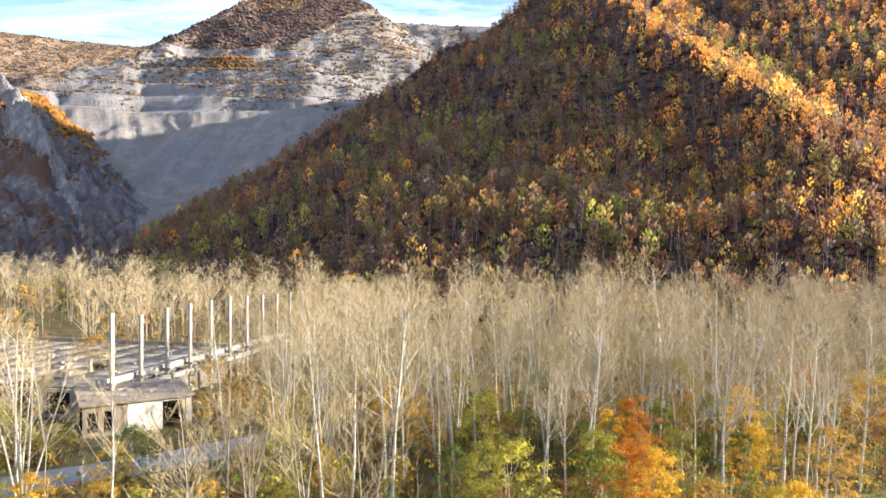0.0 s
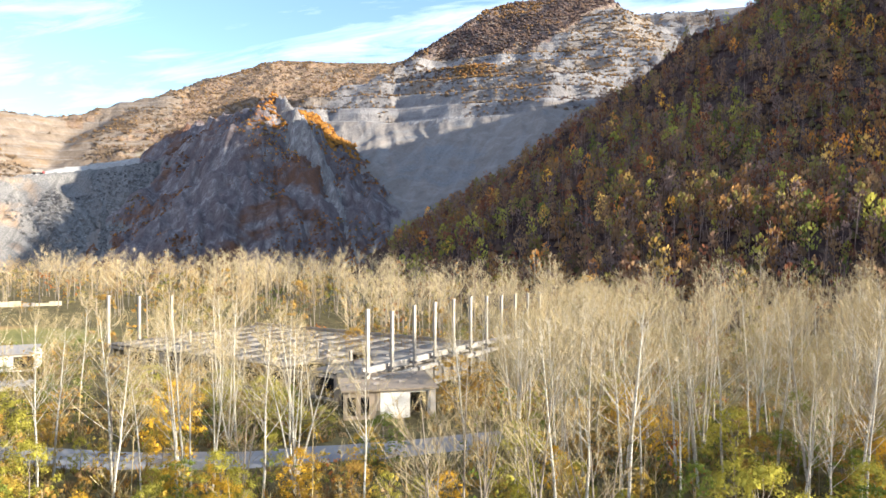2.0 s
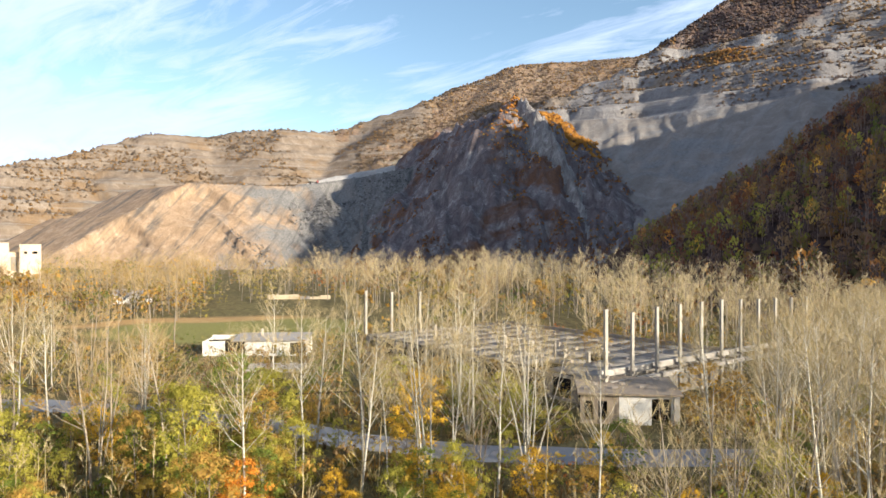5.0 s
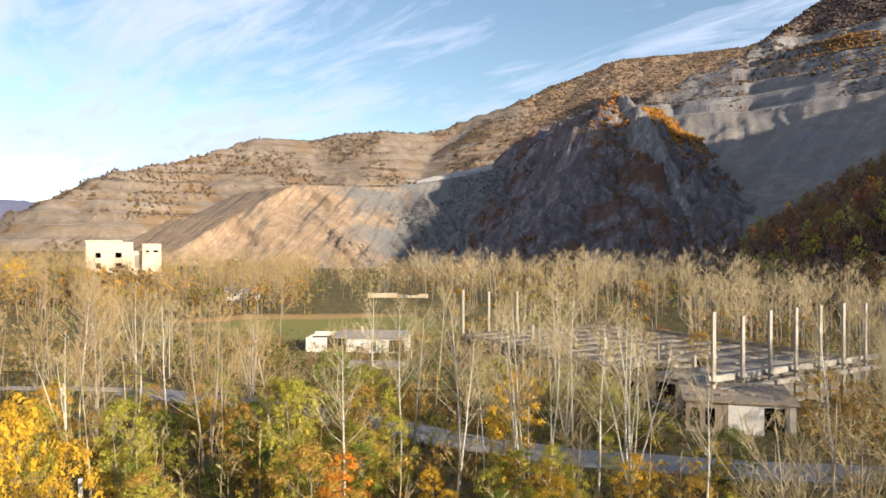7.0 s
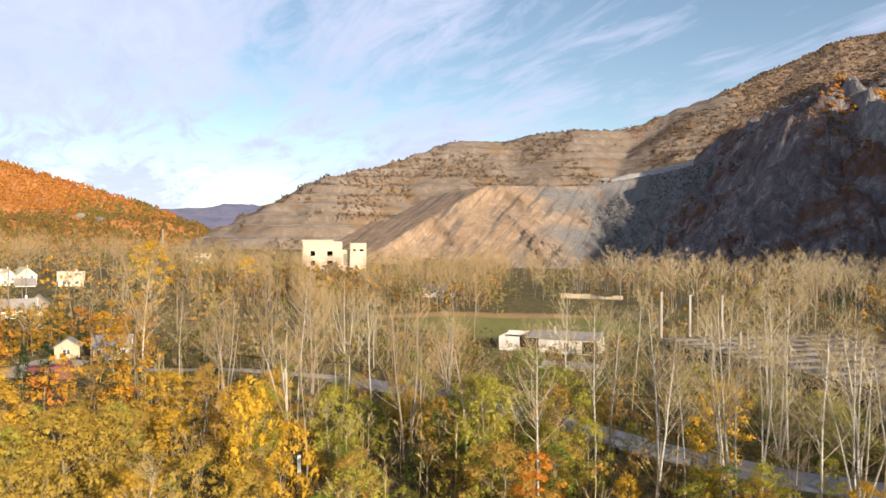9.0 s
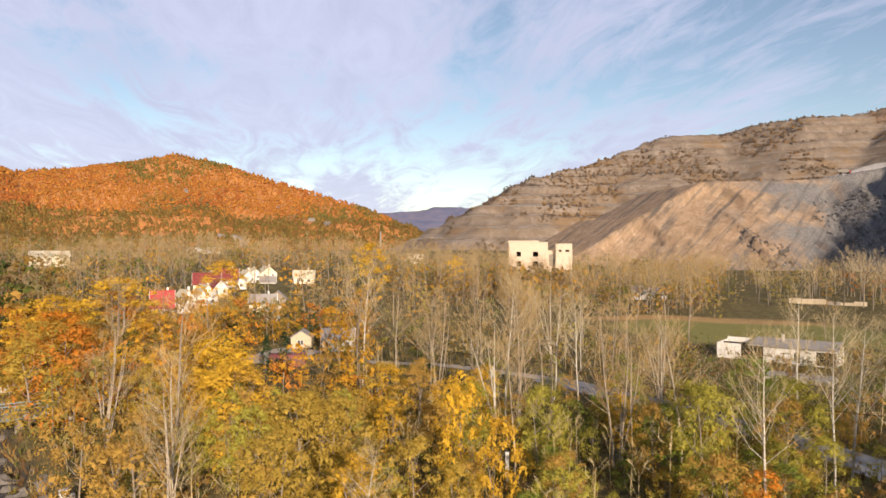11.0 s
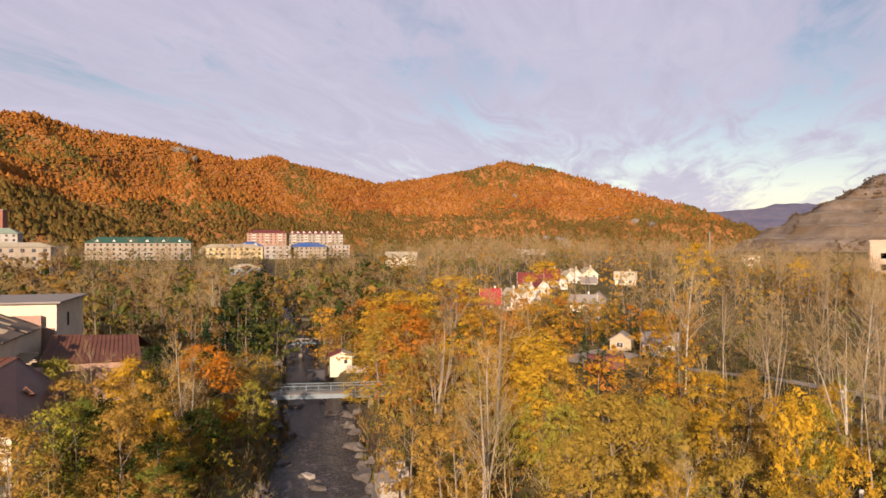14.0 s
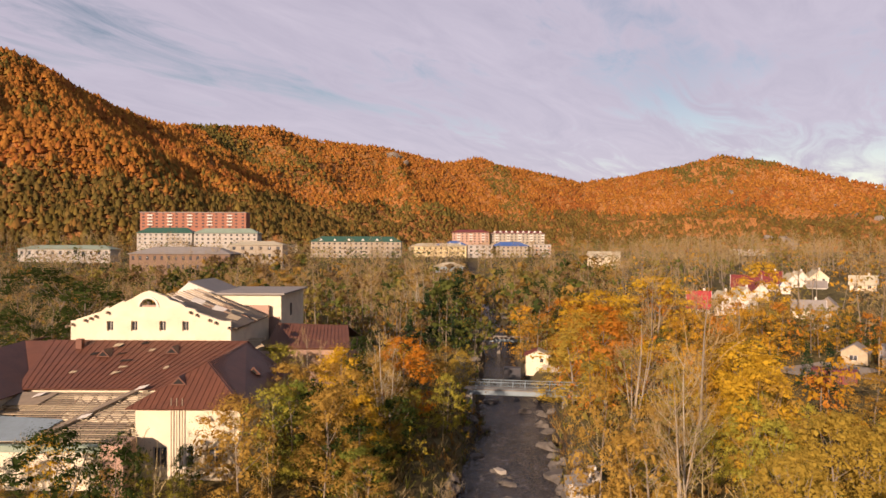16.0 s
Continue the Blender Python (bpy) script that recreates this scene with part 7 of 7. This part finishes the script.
apartment("pale_block", -113, -85, 365, 19, 26.6, 2, 6, FLAT_CREAM, "low pale block with a shallow roof", CREAM_ROOF, 2.0, 12, FLAT_WHITE, cat="building")
# its end walls take the paler panel: sunlight put into the colour
apartment("green_roofed_flats", -94, -30, 490, 17.7, 29.6, 4, 17, FLAT_CREAM, "cream flats with a dark green roof and white dormers", GREEN_ROOF, 3.8, 13, FLAT_WHITE, dormers=6, dormer_mat=WHITE)
apartment("yellow_flats", -24, 17, 505, 17, 26.6, 3, 10, YELLOW, "yellow flats under a pale roof", CREAM_ROOF, 2.2, 12, dormers=1, dormer_mat=BLUE_ROOF)
apartment("white_tower_flats", 18, 36, 500, 16.5, 27.4, 4, 4, FLAT_WHITE, "white end block of flats", None, 2.4, 14)
apartment("blue_roofed_flats", 36.5, 62, 506, 17, 27.0, 4, 8, FLAT_CREAM, "cream flats with blue metal roofs", BLUE_ROOF, 3.0, 12)
apartment("blue_roofed_flats", 0, 17.5, 518, 18, 27.6, 3, 4, FLAT_WHITE, "white flats with blue metal roofs", BLUE_ROOF, 3.2, 12, dormers=2)
apartment("white_flats", 56, 80, 512, 17, 28.0, 4, 8, FLAT_WHITE, "white panel flats with balconies", None, 2, 12, balconies=PINK)
apartment("pink_flats", 8, 40, 600, 30, 39.0, 4, 9, PINK, "pink flats on the rise behind the town", MAROON, 2.4, 12, balconies=WHITE)
apartment("pink_flats", 42, 89, 606, 29.5, 38.6, 4, 14, FLAT_CREAM, "pale flats with a maroon roof and white chimneys", MAROON, 2.0, 12, dormers=9, dormer_mat=WHITE, balconies=WHITE)
apartment("town_house", -4, 11, 378, 8, 15.2, 2, 5, STEEL, "blue-grey two-storey house under a pale roof", CREAM_ROOF, 2.2, 10, cat="house")
apartment("low_shop", -262, -205, 425, 19, 23.8, 1, 12, FLAT_WHITE, "long low white building at the edge of town", MINT_ROOF, 2.4, 14, cat="building")


# ---- village houses, each with gabled roof ----


def cottage(x, y, az, w, dep, eave, ridge, wall, roof, label, along=True, chimney=True, wins=2, base=None):
    """A small house; along: the ridge runs across the view."""
    g = float(valley(np.array([x]), np.array([y]))[0]) if base is None else base
    e = thing("cottage", pose(x, y, 0, 0, 0, az), label, "house", "village houses")
    x0, x1, y0, y1 = -w / 2, w / 2, 0.0, dep
    hz = max(g + 0.7, eave - 1.9)
    holes = [(x0 + w * (i + 0.3) / wins, x0 + w * (i + 0.62) / wins, hz, min(hz + 1.2, eave - 0.25)) for i in range(wins)]
    wall_part("front_wall", x0, x1, g - 1.5, eave, y0, y0 + 0.3, holes, wall, e)
    for b in [(x0, y0 + 0.3, g - 1.5, x0 + 0.3, y1, eave), (x1 - 0.3, y0 + 0.3, g - 1.5, x1, y1, eave), (x0 + 0.3, y1 - 0.3, g - 1.5, x1 - 0.3, y1, eave)]:
        slab("side_wall", b, wall, e)
    for a, b, c, d in holes:
        window(e, (a + b) / 2, y0 + 0.16, c, b - a, d - c)
    if along:
        ym = (y0 + y1) / 2
        for xx in (x0 + 0.004, x1 - 0.304):
            part("gable", [(xx, y0, eave + 0.002), (xx, y1, eave + 0.002), (xx, ym, ridge - 0.1), (xx + 0.3, y0, eave + 0.002), (xx + 0.3, y1, eave + 0.002), (xx + 0.3, ym, ridge - 0.1)], [(0, 2, 1), (3, 4, 5), (0, 1, 4, 3), (1, 2, 5, 4), (2, 0, 3, 5)], wall, e)
        plate("roof_plane", [(x0 - 0.4, y0 - 0.5, eave - 0.15), (x1 + 0.4, y0 - 0.5, eave - 0.15), (x1 + 0.4, ym, ridge), (x0 - 0.4, ym, ridge)], 0.12, roof, e, "", 1.1)
        plate("roof_plane", [(x1 + 0.4, y1 + 0.5, eave - 0.15), (x0 - 0.4, y1 + 0.5, eave - 0.15), (x0 - 0.4, ym, ridge), (x1 + 0.4, ym, ridge)], 0.12, roof, e)
        for s in (x0 - 0.45, x1 + 0.33):
            plate("verge_board", [(s, y0 - 0.6, eave - 0.12), (s + 0.12, y0 - 0.6, eave - 0.12), (s + 0.12, ym, ridge + 0.04), (s, ym, ridge + 0.04)], 0.22, WHITE, e)
    else:
        prism("gable", [(x0, eave + 0.002), (x1, eave + 0.002), (0, ridge - 0.1)], y0, y0 + 0.3, wall, e)
        for s in (-1, 1):
            plate("roof_plane", [(s * (w / 2 + 0.4), y0 - 0.5, eave - 0.15), (s * (w / 2 + 0.4), y1 + 0.4, eave - 0.15), (0, y1 + 0.4, ridge), (0, y0 - 0.5, ridge)], 0.12, roof, e)
    if chimney:
        slab("chimney", (w * 0.18, dep * 0.55, ridge - 1.2, w * 0.18 + 0.6, dep * 0.55 + 0.6, ridge + 0.8), WHITE, e)
    return e


cottage(-222, -47, 101.9, 6.6, 7.5, 7.2, 12.4, WHITE, RED_ROOF, "white house under a steep bright red roof", wins=2)
cottage(-200, -43, 112, 6.5, 5.0, 4.6, 7.4, CREAM, GREY_ROOF, "low shed under a dark slate roof", chimney=False, wins=1)
cottage(-214, -43, 100, 4.0, 3.6, 4.6, 6.4, WHITE, CREAM_ROOF, "small white outhouse with a pale gable", False, False, 1)
cottage(-231, -41, 118, 6.6, 8.5, 7.9, 12.1, WHITE, CREAM_ROOF, "white house under a pale yellow-green roof", False)
cottage(-243, -37, 118, 7.2, 8.5, 8.8, 13.1, WHITE, CREAM_ROOF, "white house with a cream gabled roof", False)
cottage(-265, -41, 100, 9.5, 8.0, 12.0, 16.2, CREAM, MAROON, "house under a dark maroon roof")
cottage(-258, -35, 120, 5.4, 6.0, 11.0, 14.4, WHITE, MAROON, "white gabled porch house with a maroon roof", False, False)
cottage(-283, -36, 97, 8.0, 8.0, 12.7, 17.2, WHITE, MAROON, "house under a dull red roof")
cottage(-277, -30, 100, 3.4, 4.0, 12.2, 15.0, WHITE, BLUE_ROOF, "small white annex under a bright blue roof", False, False, 1)
cottage(-304, -30, 116, 6.0, 8.0, 12.9, 16.0, WHITE, CREAM_ROOF, "far white house with a pale roof", False)
cottage(-318, -29, 116, 6.0, 8.0, 13.2, 16.4, WHITE, CREAM_ROOF, "far white house with a pale roof", False)
cottage(-332, -24, 112, 7.5, 9.0, 13.4, 16.8, CREAM, CREAM_ROOF, "far cream house with a pale roof", False)
cottage(-300, -22, 96, 6.5, 6.0, 11.0, 13.4, WHITE, GREY_ROOF, "low white house with a grey roof")
cottage(-231, -18, 96, 8.6, 6.0, 7.4, 10.4, CREAM, GREY_ROOF, "low house under a weathered grey roof")
cottage(-240, -14, 90, 5.6, 5.0, 8.2, 11.0, TIMBER, GREY_ROOF, "grey weathered timber shed in a garden", False, False, 1)
cottage(-215, -14, 94, 4.8, 4.4, 5.6, 8.4, WHITE, CREAM_ROOF, "small pale outbuilding beside the houses", True, False, 1)
cottage(-300, -7, 92, 8.6, 7.0, 12.4, 15.8, CREAM, CREAM_ROOF, "cream house with a pale hipped roof")
cottage(-172, 5, 84, 7.6, 6.0, 3.2, 5.6, WHITE, GREY_ROOF, "low white house under a grey slate roof", True, False, 3)
cottage(-178, -4, 86, 5.2, 5.0, 3.0, 4.8, PALE_TIMBER, GREY_ROOF, "small bleached timber house among the trees", False, False, 1)
cottage(-304, 152, 63, 16.0, 8.0, 4.6, 7.4, WHITE, GREY_ROOF, "long white house under a grey roof by the field", True, False, 5)
cottage(-423, -152, 110, 20.0, 12.0, 20.4, 23.6, CREAM, CREAM_ROOF, "cream two-storey house at the edge of town", True, False, 5)
cottage(-612, -100, 99.3, 27.0, 10.0, 22.6, 25.2, WHITE, WHITE, "far long white building under the hill", True, False, 7)
cottage(-556, 74, 82.6, 12.5, 9.0, 19.6, 20.3, CREAM, CREAM_ROOF, "square cream building at the valley's end", True, False, 2)
cottage(-548, 62, 82.6, 8.0, 7.0, 15.4, 17.0, WHITE, CREAM_ROOF, "small pale building beside the square one", True, False, 2)
for i in range(11):
    q = polar(118 + 1.9 * i + 0.8 * math.sin(3.1 * i), 585 + 46 * math.sin(2.3 * i))
    zz = float(heights(np.array([q[0]]), np.array([q[1]]))[0][0])
    cottage(float(q[0]), float(q[1]), 120 + 20 * math.sin(1.7 * i), 8, 8, zz + 4.6, zz + 7.4, WHITE if i % 3 else CREAM, (CREAM_ROOF, GREY_ROOF, WHITE)[i % 3], "far pale cottage at the foot of the hill", bool(i % 2), False, 2, zz)


def build_garage():
    e = thing("garage_row", pose(-153, -7, 0, 0, 0, 92), "low rusty red metal garages", "garage")
    for i in range(3):
        slab("garage", (-3.0 + 2.6 * i, 0, -0.5, -0.5 + 2.6 * i, 4, 2.4), MAROON, e)
        slab("garage_door", (-2.7 + 2.6 * i, -0.06, 0.2, -0.8 + 2.6 * i, -0.004, 2.1), RUST_ROOF, e)


build_garage()


def build_plant():
    """The shell of an old crushing plant."""
    e = thing("crushing_plant", pose(-334, 106, 0, 0, 0, 72.4), "tall derelict peach-coloured plant with empty windows", "building")
    holes = [(-9.6, -7.4, 21.0, 23.4), (-1.4, 1.2, 21.0, 23.4), (-9.6, -7.4, 16.0, 18.6), (-1.4, 1.2, 15.6, 18.6), (-5.6, -3.6, 11.0, 14.0), (-1.4, 1.2, 10.0, 12.8)]
    wall_part("main_block", -13.5, 6.0, -1, 28.2, 0, 0.6, holes, PEACH, e)
    for b in [(-13.5, 0.6, -1, -12.9, 15, 28.2), (5.4, 0.6, -1, 6.0, 15, 25.0), (-12.9, 14.4, -1, 5.4, 15, 28.2)]:
        slab("main_block", b, PEACH, e)
    # near-black backing added for the shade inside the empty windows
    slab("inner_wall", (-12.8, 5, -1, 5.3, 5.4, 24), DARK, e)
    slab("roof_slab", (-13.8, -0.3, 28.204, 1.6, 15.3, 29.0), PEACH, e)
    slab("lower_roof", (1.6, -0.2, 25.2, 6.2, 15.2, 25.6), PEACH, e)
    slab("link_block", (6.004, 2, -1, 9.9, 12, 24.0), PEACH, e)
    slab("link_opening", (6.6, 1.94, 16.0, 9.2, 1.996, 22.2), CONCRETE, e)
    wall_part("east_block", 9.904, 18.0, -1, 27.2, -1, -0.4, [(11.4, 12.8, 23.4, 24.4), (14.6, 16.6, 23.4, 24.4)], PEACH, e)
    for b in [(9.904, -0.4, -1, 10.4, 10, 27.2), (17.5, -0.4, -1, 18.0, 10, 27.2), (10.4, 9.5, -1, 17.5, 10, 27.2)]:
        slab("east_block", b, PEACH, e)
    slab("east_roof", (9.8, -1.1, 27.204, 18.1, 10.1, 27.5), PEACH, e)
    # the same near-black shade backing for the east block
    slab("east_shade_backing", (10.5, 3, -1, 17.4, 3.3, 27), DARK, e)
    slab("lean_to", (13.0, -4.0, -1, 19.0, -1.004, 12.0), PEACH, e)


build_plant()


def build_white_shed():
    e = thing("white_shed", pose(-148, 93, 0, 0, 0, math.degrees(math.atan2(19, 20))), "long ruined white shed with a sagging roof", "building")
    wall_part("front_wall", -1, 24, -1, 3.6, 0, 0.4, [(4.2, 9.0, 0.4, 3.6), (15.2, 16.4, 0.6, 2.6), (19.6, 23.4, 0.2, 3.1)], WHITE, e)
    for b in [(-1, 0.4, -1, -0.6, 8, 3.6), (23.6, 0.4, -1, 24, 8, 3.6), (-0.6, 7.6, -1, 23.6, 8, 4.2)]:
        slab("side_wall", b, WHITE, e)
    # near-black backing in place of the shed's unlit inside
    slab("inner_wall", (-0.5, 4, -1, 23.5, 4.3, 3.5), DARK, e)
    for i in range(9):
        plate("roof_panel", [(6.0 + 2.0 * i, -0.6, 3.7), (7.94 + 2.0 * i, -0.6, 3.7), (7.94 + 2.0 * i, 8.6, 4.6), (6.0 + 2.0 * i, 8.6, 4.6)], 0.16, GREY_ROOF, e)
    slab("flue", (12, 4.5, 4.0, 12.5, 5.0, 6.0), PALE_CONCRETE, e)
    field_z = float(valley(np.array([-266.0]), np.array([212.0]))[0])
    f = thing("field_wall", pose(-274, 203, field_z, 0, 0, 50), "pale broken wall along the green field", "wall")
    for i in range(6):
        slab("wall_panel", (i * 4.9, 0.04 * (i % 2), -1.5, i * 4.9 + 4.8, 0.3, (2.4, 2.2, 2.3, 1.4, 1.1, 1.7)[i]), PALE_TIMBER if i != 3 else CONCRETE, f)
    l = thing("low_foundation", pose(-120, 92, 0, 0, 0, 40), "low grey concrete foundation slab in the scrub", "ruin")
    slab("slab", (-6, -3, -0.4, 6, 4, 0.9), PALE_CONCRETE, l)


build_white_shed()


# ---- poles and wires ----
def pole(x, y, h, label, z=None, w=0.16):
    g = float(valley(np.array([x]), np.array([y]))[0]) if z is None else z
    e = thing("utility_pole", pose(x, y, g - 0.3, 0, 0, 20), label, "pole", "utility poles")
    s = Soup()
    s.tube([(0, 0, 0), (0, 0, h / 2), (0.02, 0, h)], [w, w * 0.85, w * 0.6], 6)
    v, f = s.arrays()
    part("shaft", v, f, TIMBER if w < 0.2 else PALE_CONCRETE, e)
    slab("crossarm", (-0.8, -0.06, h - 0.6, 0.8, 0.06, h - 0.48), TIMBER, e)
    return Vector((x, y, g + h - 0.5))


tops = [pole(-163, 3.2, 9.5, "dark timber utility pole beside the yard"), pole(-158.5, 1.0, 9.0, "dark timber utility pole beside the yard"),
        pole(-205, 22, 10.5, "tall timber utility pole near the village"), pole(-98, 35, 9.0, "timber utility pole in the scrub"), pole(-60, 60, 9.0, "timber utility pole beside the road")]
pole(-300, 170, 10.0, "timber pole beside the field")
mast = thing("pylon_mast", pose(-548, 45, 11, 0, 0, 80), "tall grey concrete mast at the valley's end", "mast")
slab("mast_shaft", (-0.5, -0.5, -2, 0.5, 0.5, 27), CONCRETE, mast)
post = thing("concrete_post", pose(-72.6, 21.4, 0, 0, 0, 70), "short white-painted concrete post in the scrub", "post")
slab("shaft", (-0.18, -0.18, -0.5, 0.18, 0.18, 3.7), WHITE, post)
slab("foot", (-0.3, -0.3, -0.5, 0.3, 0.3, 0.4), CONCRETE, post)
sign = thing("white_cabinet", pose(-127, 33, 0, 0, 0, 75), "small white cabinet on a post beside the road", "cabinet")
slab("cabinet_body", (-0.35, -0.3, 1.2, 0.35, 0.3, 3.4), WHITE, sign)
slab("cabinet_post", (-0.15, -0.12, -0.5, 0.15, 0.12, 1.196), CONCRETE, sign)


def wire(a, b, sag):
    s = Soup()
    pts = [a.lerp(b, t) - Vector((0, 0, sag * 4 * t * (1 - t))) for t in np.linspace(0, 1, 13)]
    s.tube([tuple(p) for p in pts], [0.018] * 13, 3)
    v, f = s.arrays()
    tagged(new("power_line", mesh_of("power_line", v, f, DARK)), "thin dark power line between timber poles", "cable", "power lines")


for off in (-0.6, 0.0, 0.6):
    o = Vector((off, off * 0.4, 0.25))
    wire(tops[4] + o, tops[3] + o, 0.9)
    wire(tops[3] + o, tops[1] + o, 1.2)


# bare rock scars on the autumn hills
def build_scars():
    pale = slope_material("scar_rock", [(0.12, 0.095, 0.075), (0.20, 0.165, 0.135), (0.30, 0.255, 0.21)], 0.06, 3.0, (1, 1, 0.5))
    shapes = []
    for i in range(4):
        me = stone_mesh(20 + i)
        me.materials.clear()
        me.materials.append(pale)
        me.name = "outcrop"
        shapes.append(me)
    for i, (az, d, s) in enumerate([(127.2, 1470, 26), (126.6, 1455, 18), (97.2, 1330, 22), (96.4, 1325, 20), (97.9, 1340, 14), (91.0, 1480, 20), (90.0, 1470, 17), (92.6, 1500, 13), (100.6, 1560, 14), (88.6, 1440, 15), (93.8, 1540, 10)]):
        q = polar(az, d)
        z = float(heights(np.array([q[0]]), np.array([q[1]]))[0][0])
        ob = new("rock_outcrop", shapes[i % 4])
        ob.matrix_basis = pose(q[0], q[1], z - 0.25 * s, 10, -20, 70 * i) @ Matrix.Diagonal((s * 0.8, s * 0.7, s * 0.75, 1))
        tagged(ob, "pale bare rock outcrop in the autumn woods", "rock", "hill outcrops")


build_scars()


# the pale bank of crushed stone on the quarry bench, with a haul truck
def build_bench():
    pale = slope_material("pale_crushed_stone", [(0.24, 0.22, 0.20), (0.36, 0.335, 0.31), (0.48, 0.45, 0.42)], 0.09, 2.0)
    line = [Vector(q) for q in ((-684, 536, 98), (-672, 563, 104), (-634, 602, 113), (-600, 634, 119))]
    pts = []
    for a, b in zip(line, line[1:]):
        pts += [a.lerp(b, k / 12) for k in range(12)]
    pts.append(line[-1])
    v, f = [], []
    for i, q in enumerate(pts):
        out = Vector((q.x, q.y, 0)).normalized()
        t = i / (len(pts) - 1)
        h = 3.0 + 8.5 * t + 2.4 * noise.noise(q * 0.06)
        for k, (d, z) in enumerate(((4, -7), (9, 0.55 * h), (13, h), (24, h + 0.6), (30, -8))):
            w = 1.6 * noise.noise(q * 0.15 + Vector((0, 0, k * 3.1)))
            v.append((q.x + out.x * (d + w), q.y + out.y * (d + w), q.z + z + 0.5 * w))
    for i in range(len(pts) - 1):
        for k in range(4):
            f.append((5 * i + k, 5 * i + k + 1, 5 * i + 6 + k, 5 * i + 5 + k))
    tagged(new("stone_bank", mesh_of("stone_bank", v, f, pale)), "bank of pale crushed stone on the quarry bench", "rock", "", "structure")
    c = Vector((-660, 552, 0))
    zt = float(heights(np.array([c.x]), np.array([c.y]))[0][0])
    e = thing("haul_truck", pose(c.x, c.y, zt, 0, 0, 55), "dark quarry haul truck on the bench", "truck")
    prism("dump_body", [(-6, 3.2), (3.6, 2.6), (4.4, 5.4), (-6.4, 6.0)], -2.6, 2.6, CONCRETE, e)
    slab("cab", (3.8, -2.2, 1.6, 6.4, 2.2, 4.4), MAROON, e)
    slab("chassis", (-6, -1.6, 1.2, 6.4, 1.6, 1.59), DARK, e)
    bm = bmesh.new()
    bmesh.ops.create_cone(bm, cap_ends=True, segments=14, radius1=1.3, radius2=1.3, depth=1.0)
    bmesh.ops.rotate(bm, verts=bm.verts, matrix=Matrix.Rotation(radians(90), 3, "X"))
    me = bpy.data.meshes.new("wheel")
    bm.to_mesh(me)
    bm.free()
    me.materials.append(DARK)
    for x in (-3.6, 3.6):
        for y in (-2.1, 2.1):
            share("wheel", me, e, pose(x, y, 1.3))


build_bench()

# dark spruces beside the river
spruce_meshes = []
for i in range(2):
    (wv, wf), (lv, lf) = leafy_template(800 + i, 14, 3.4, 70, 26, 0.26, 0.05, 0, pointed=0.9)
    spruce_meshes.append((mesh_of("spruce_trunk", wv, wf, GREY_BARK), mesh_of("spruce_needles", lv, lf, LEAF["needle"])))
for i, (x, y, h) in enumerate([(-150, -88, 19), (-143, -93, 15), (-152, -95, 16), (-118, -80, 11), (-140, -6, 9), (-146, -10, 8)]):
    a, b = spruce_meshes[i % 2]
    tree_thing("spruce", (x, y), a, b, 40 * i, h / 14, h / 14, "dark green spruce beside the river", "spruces", "crown")
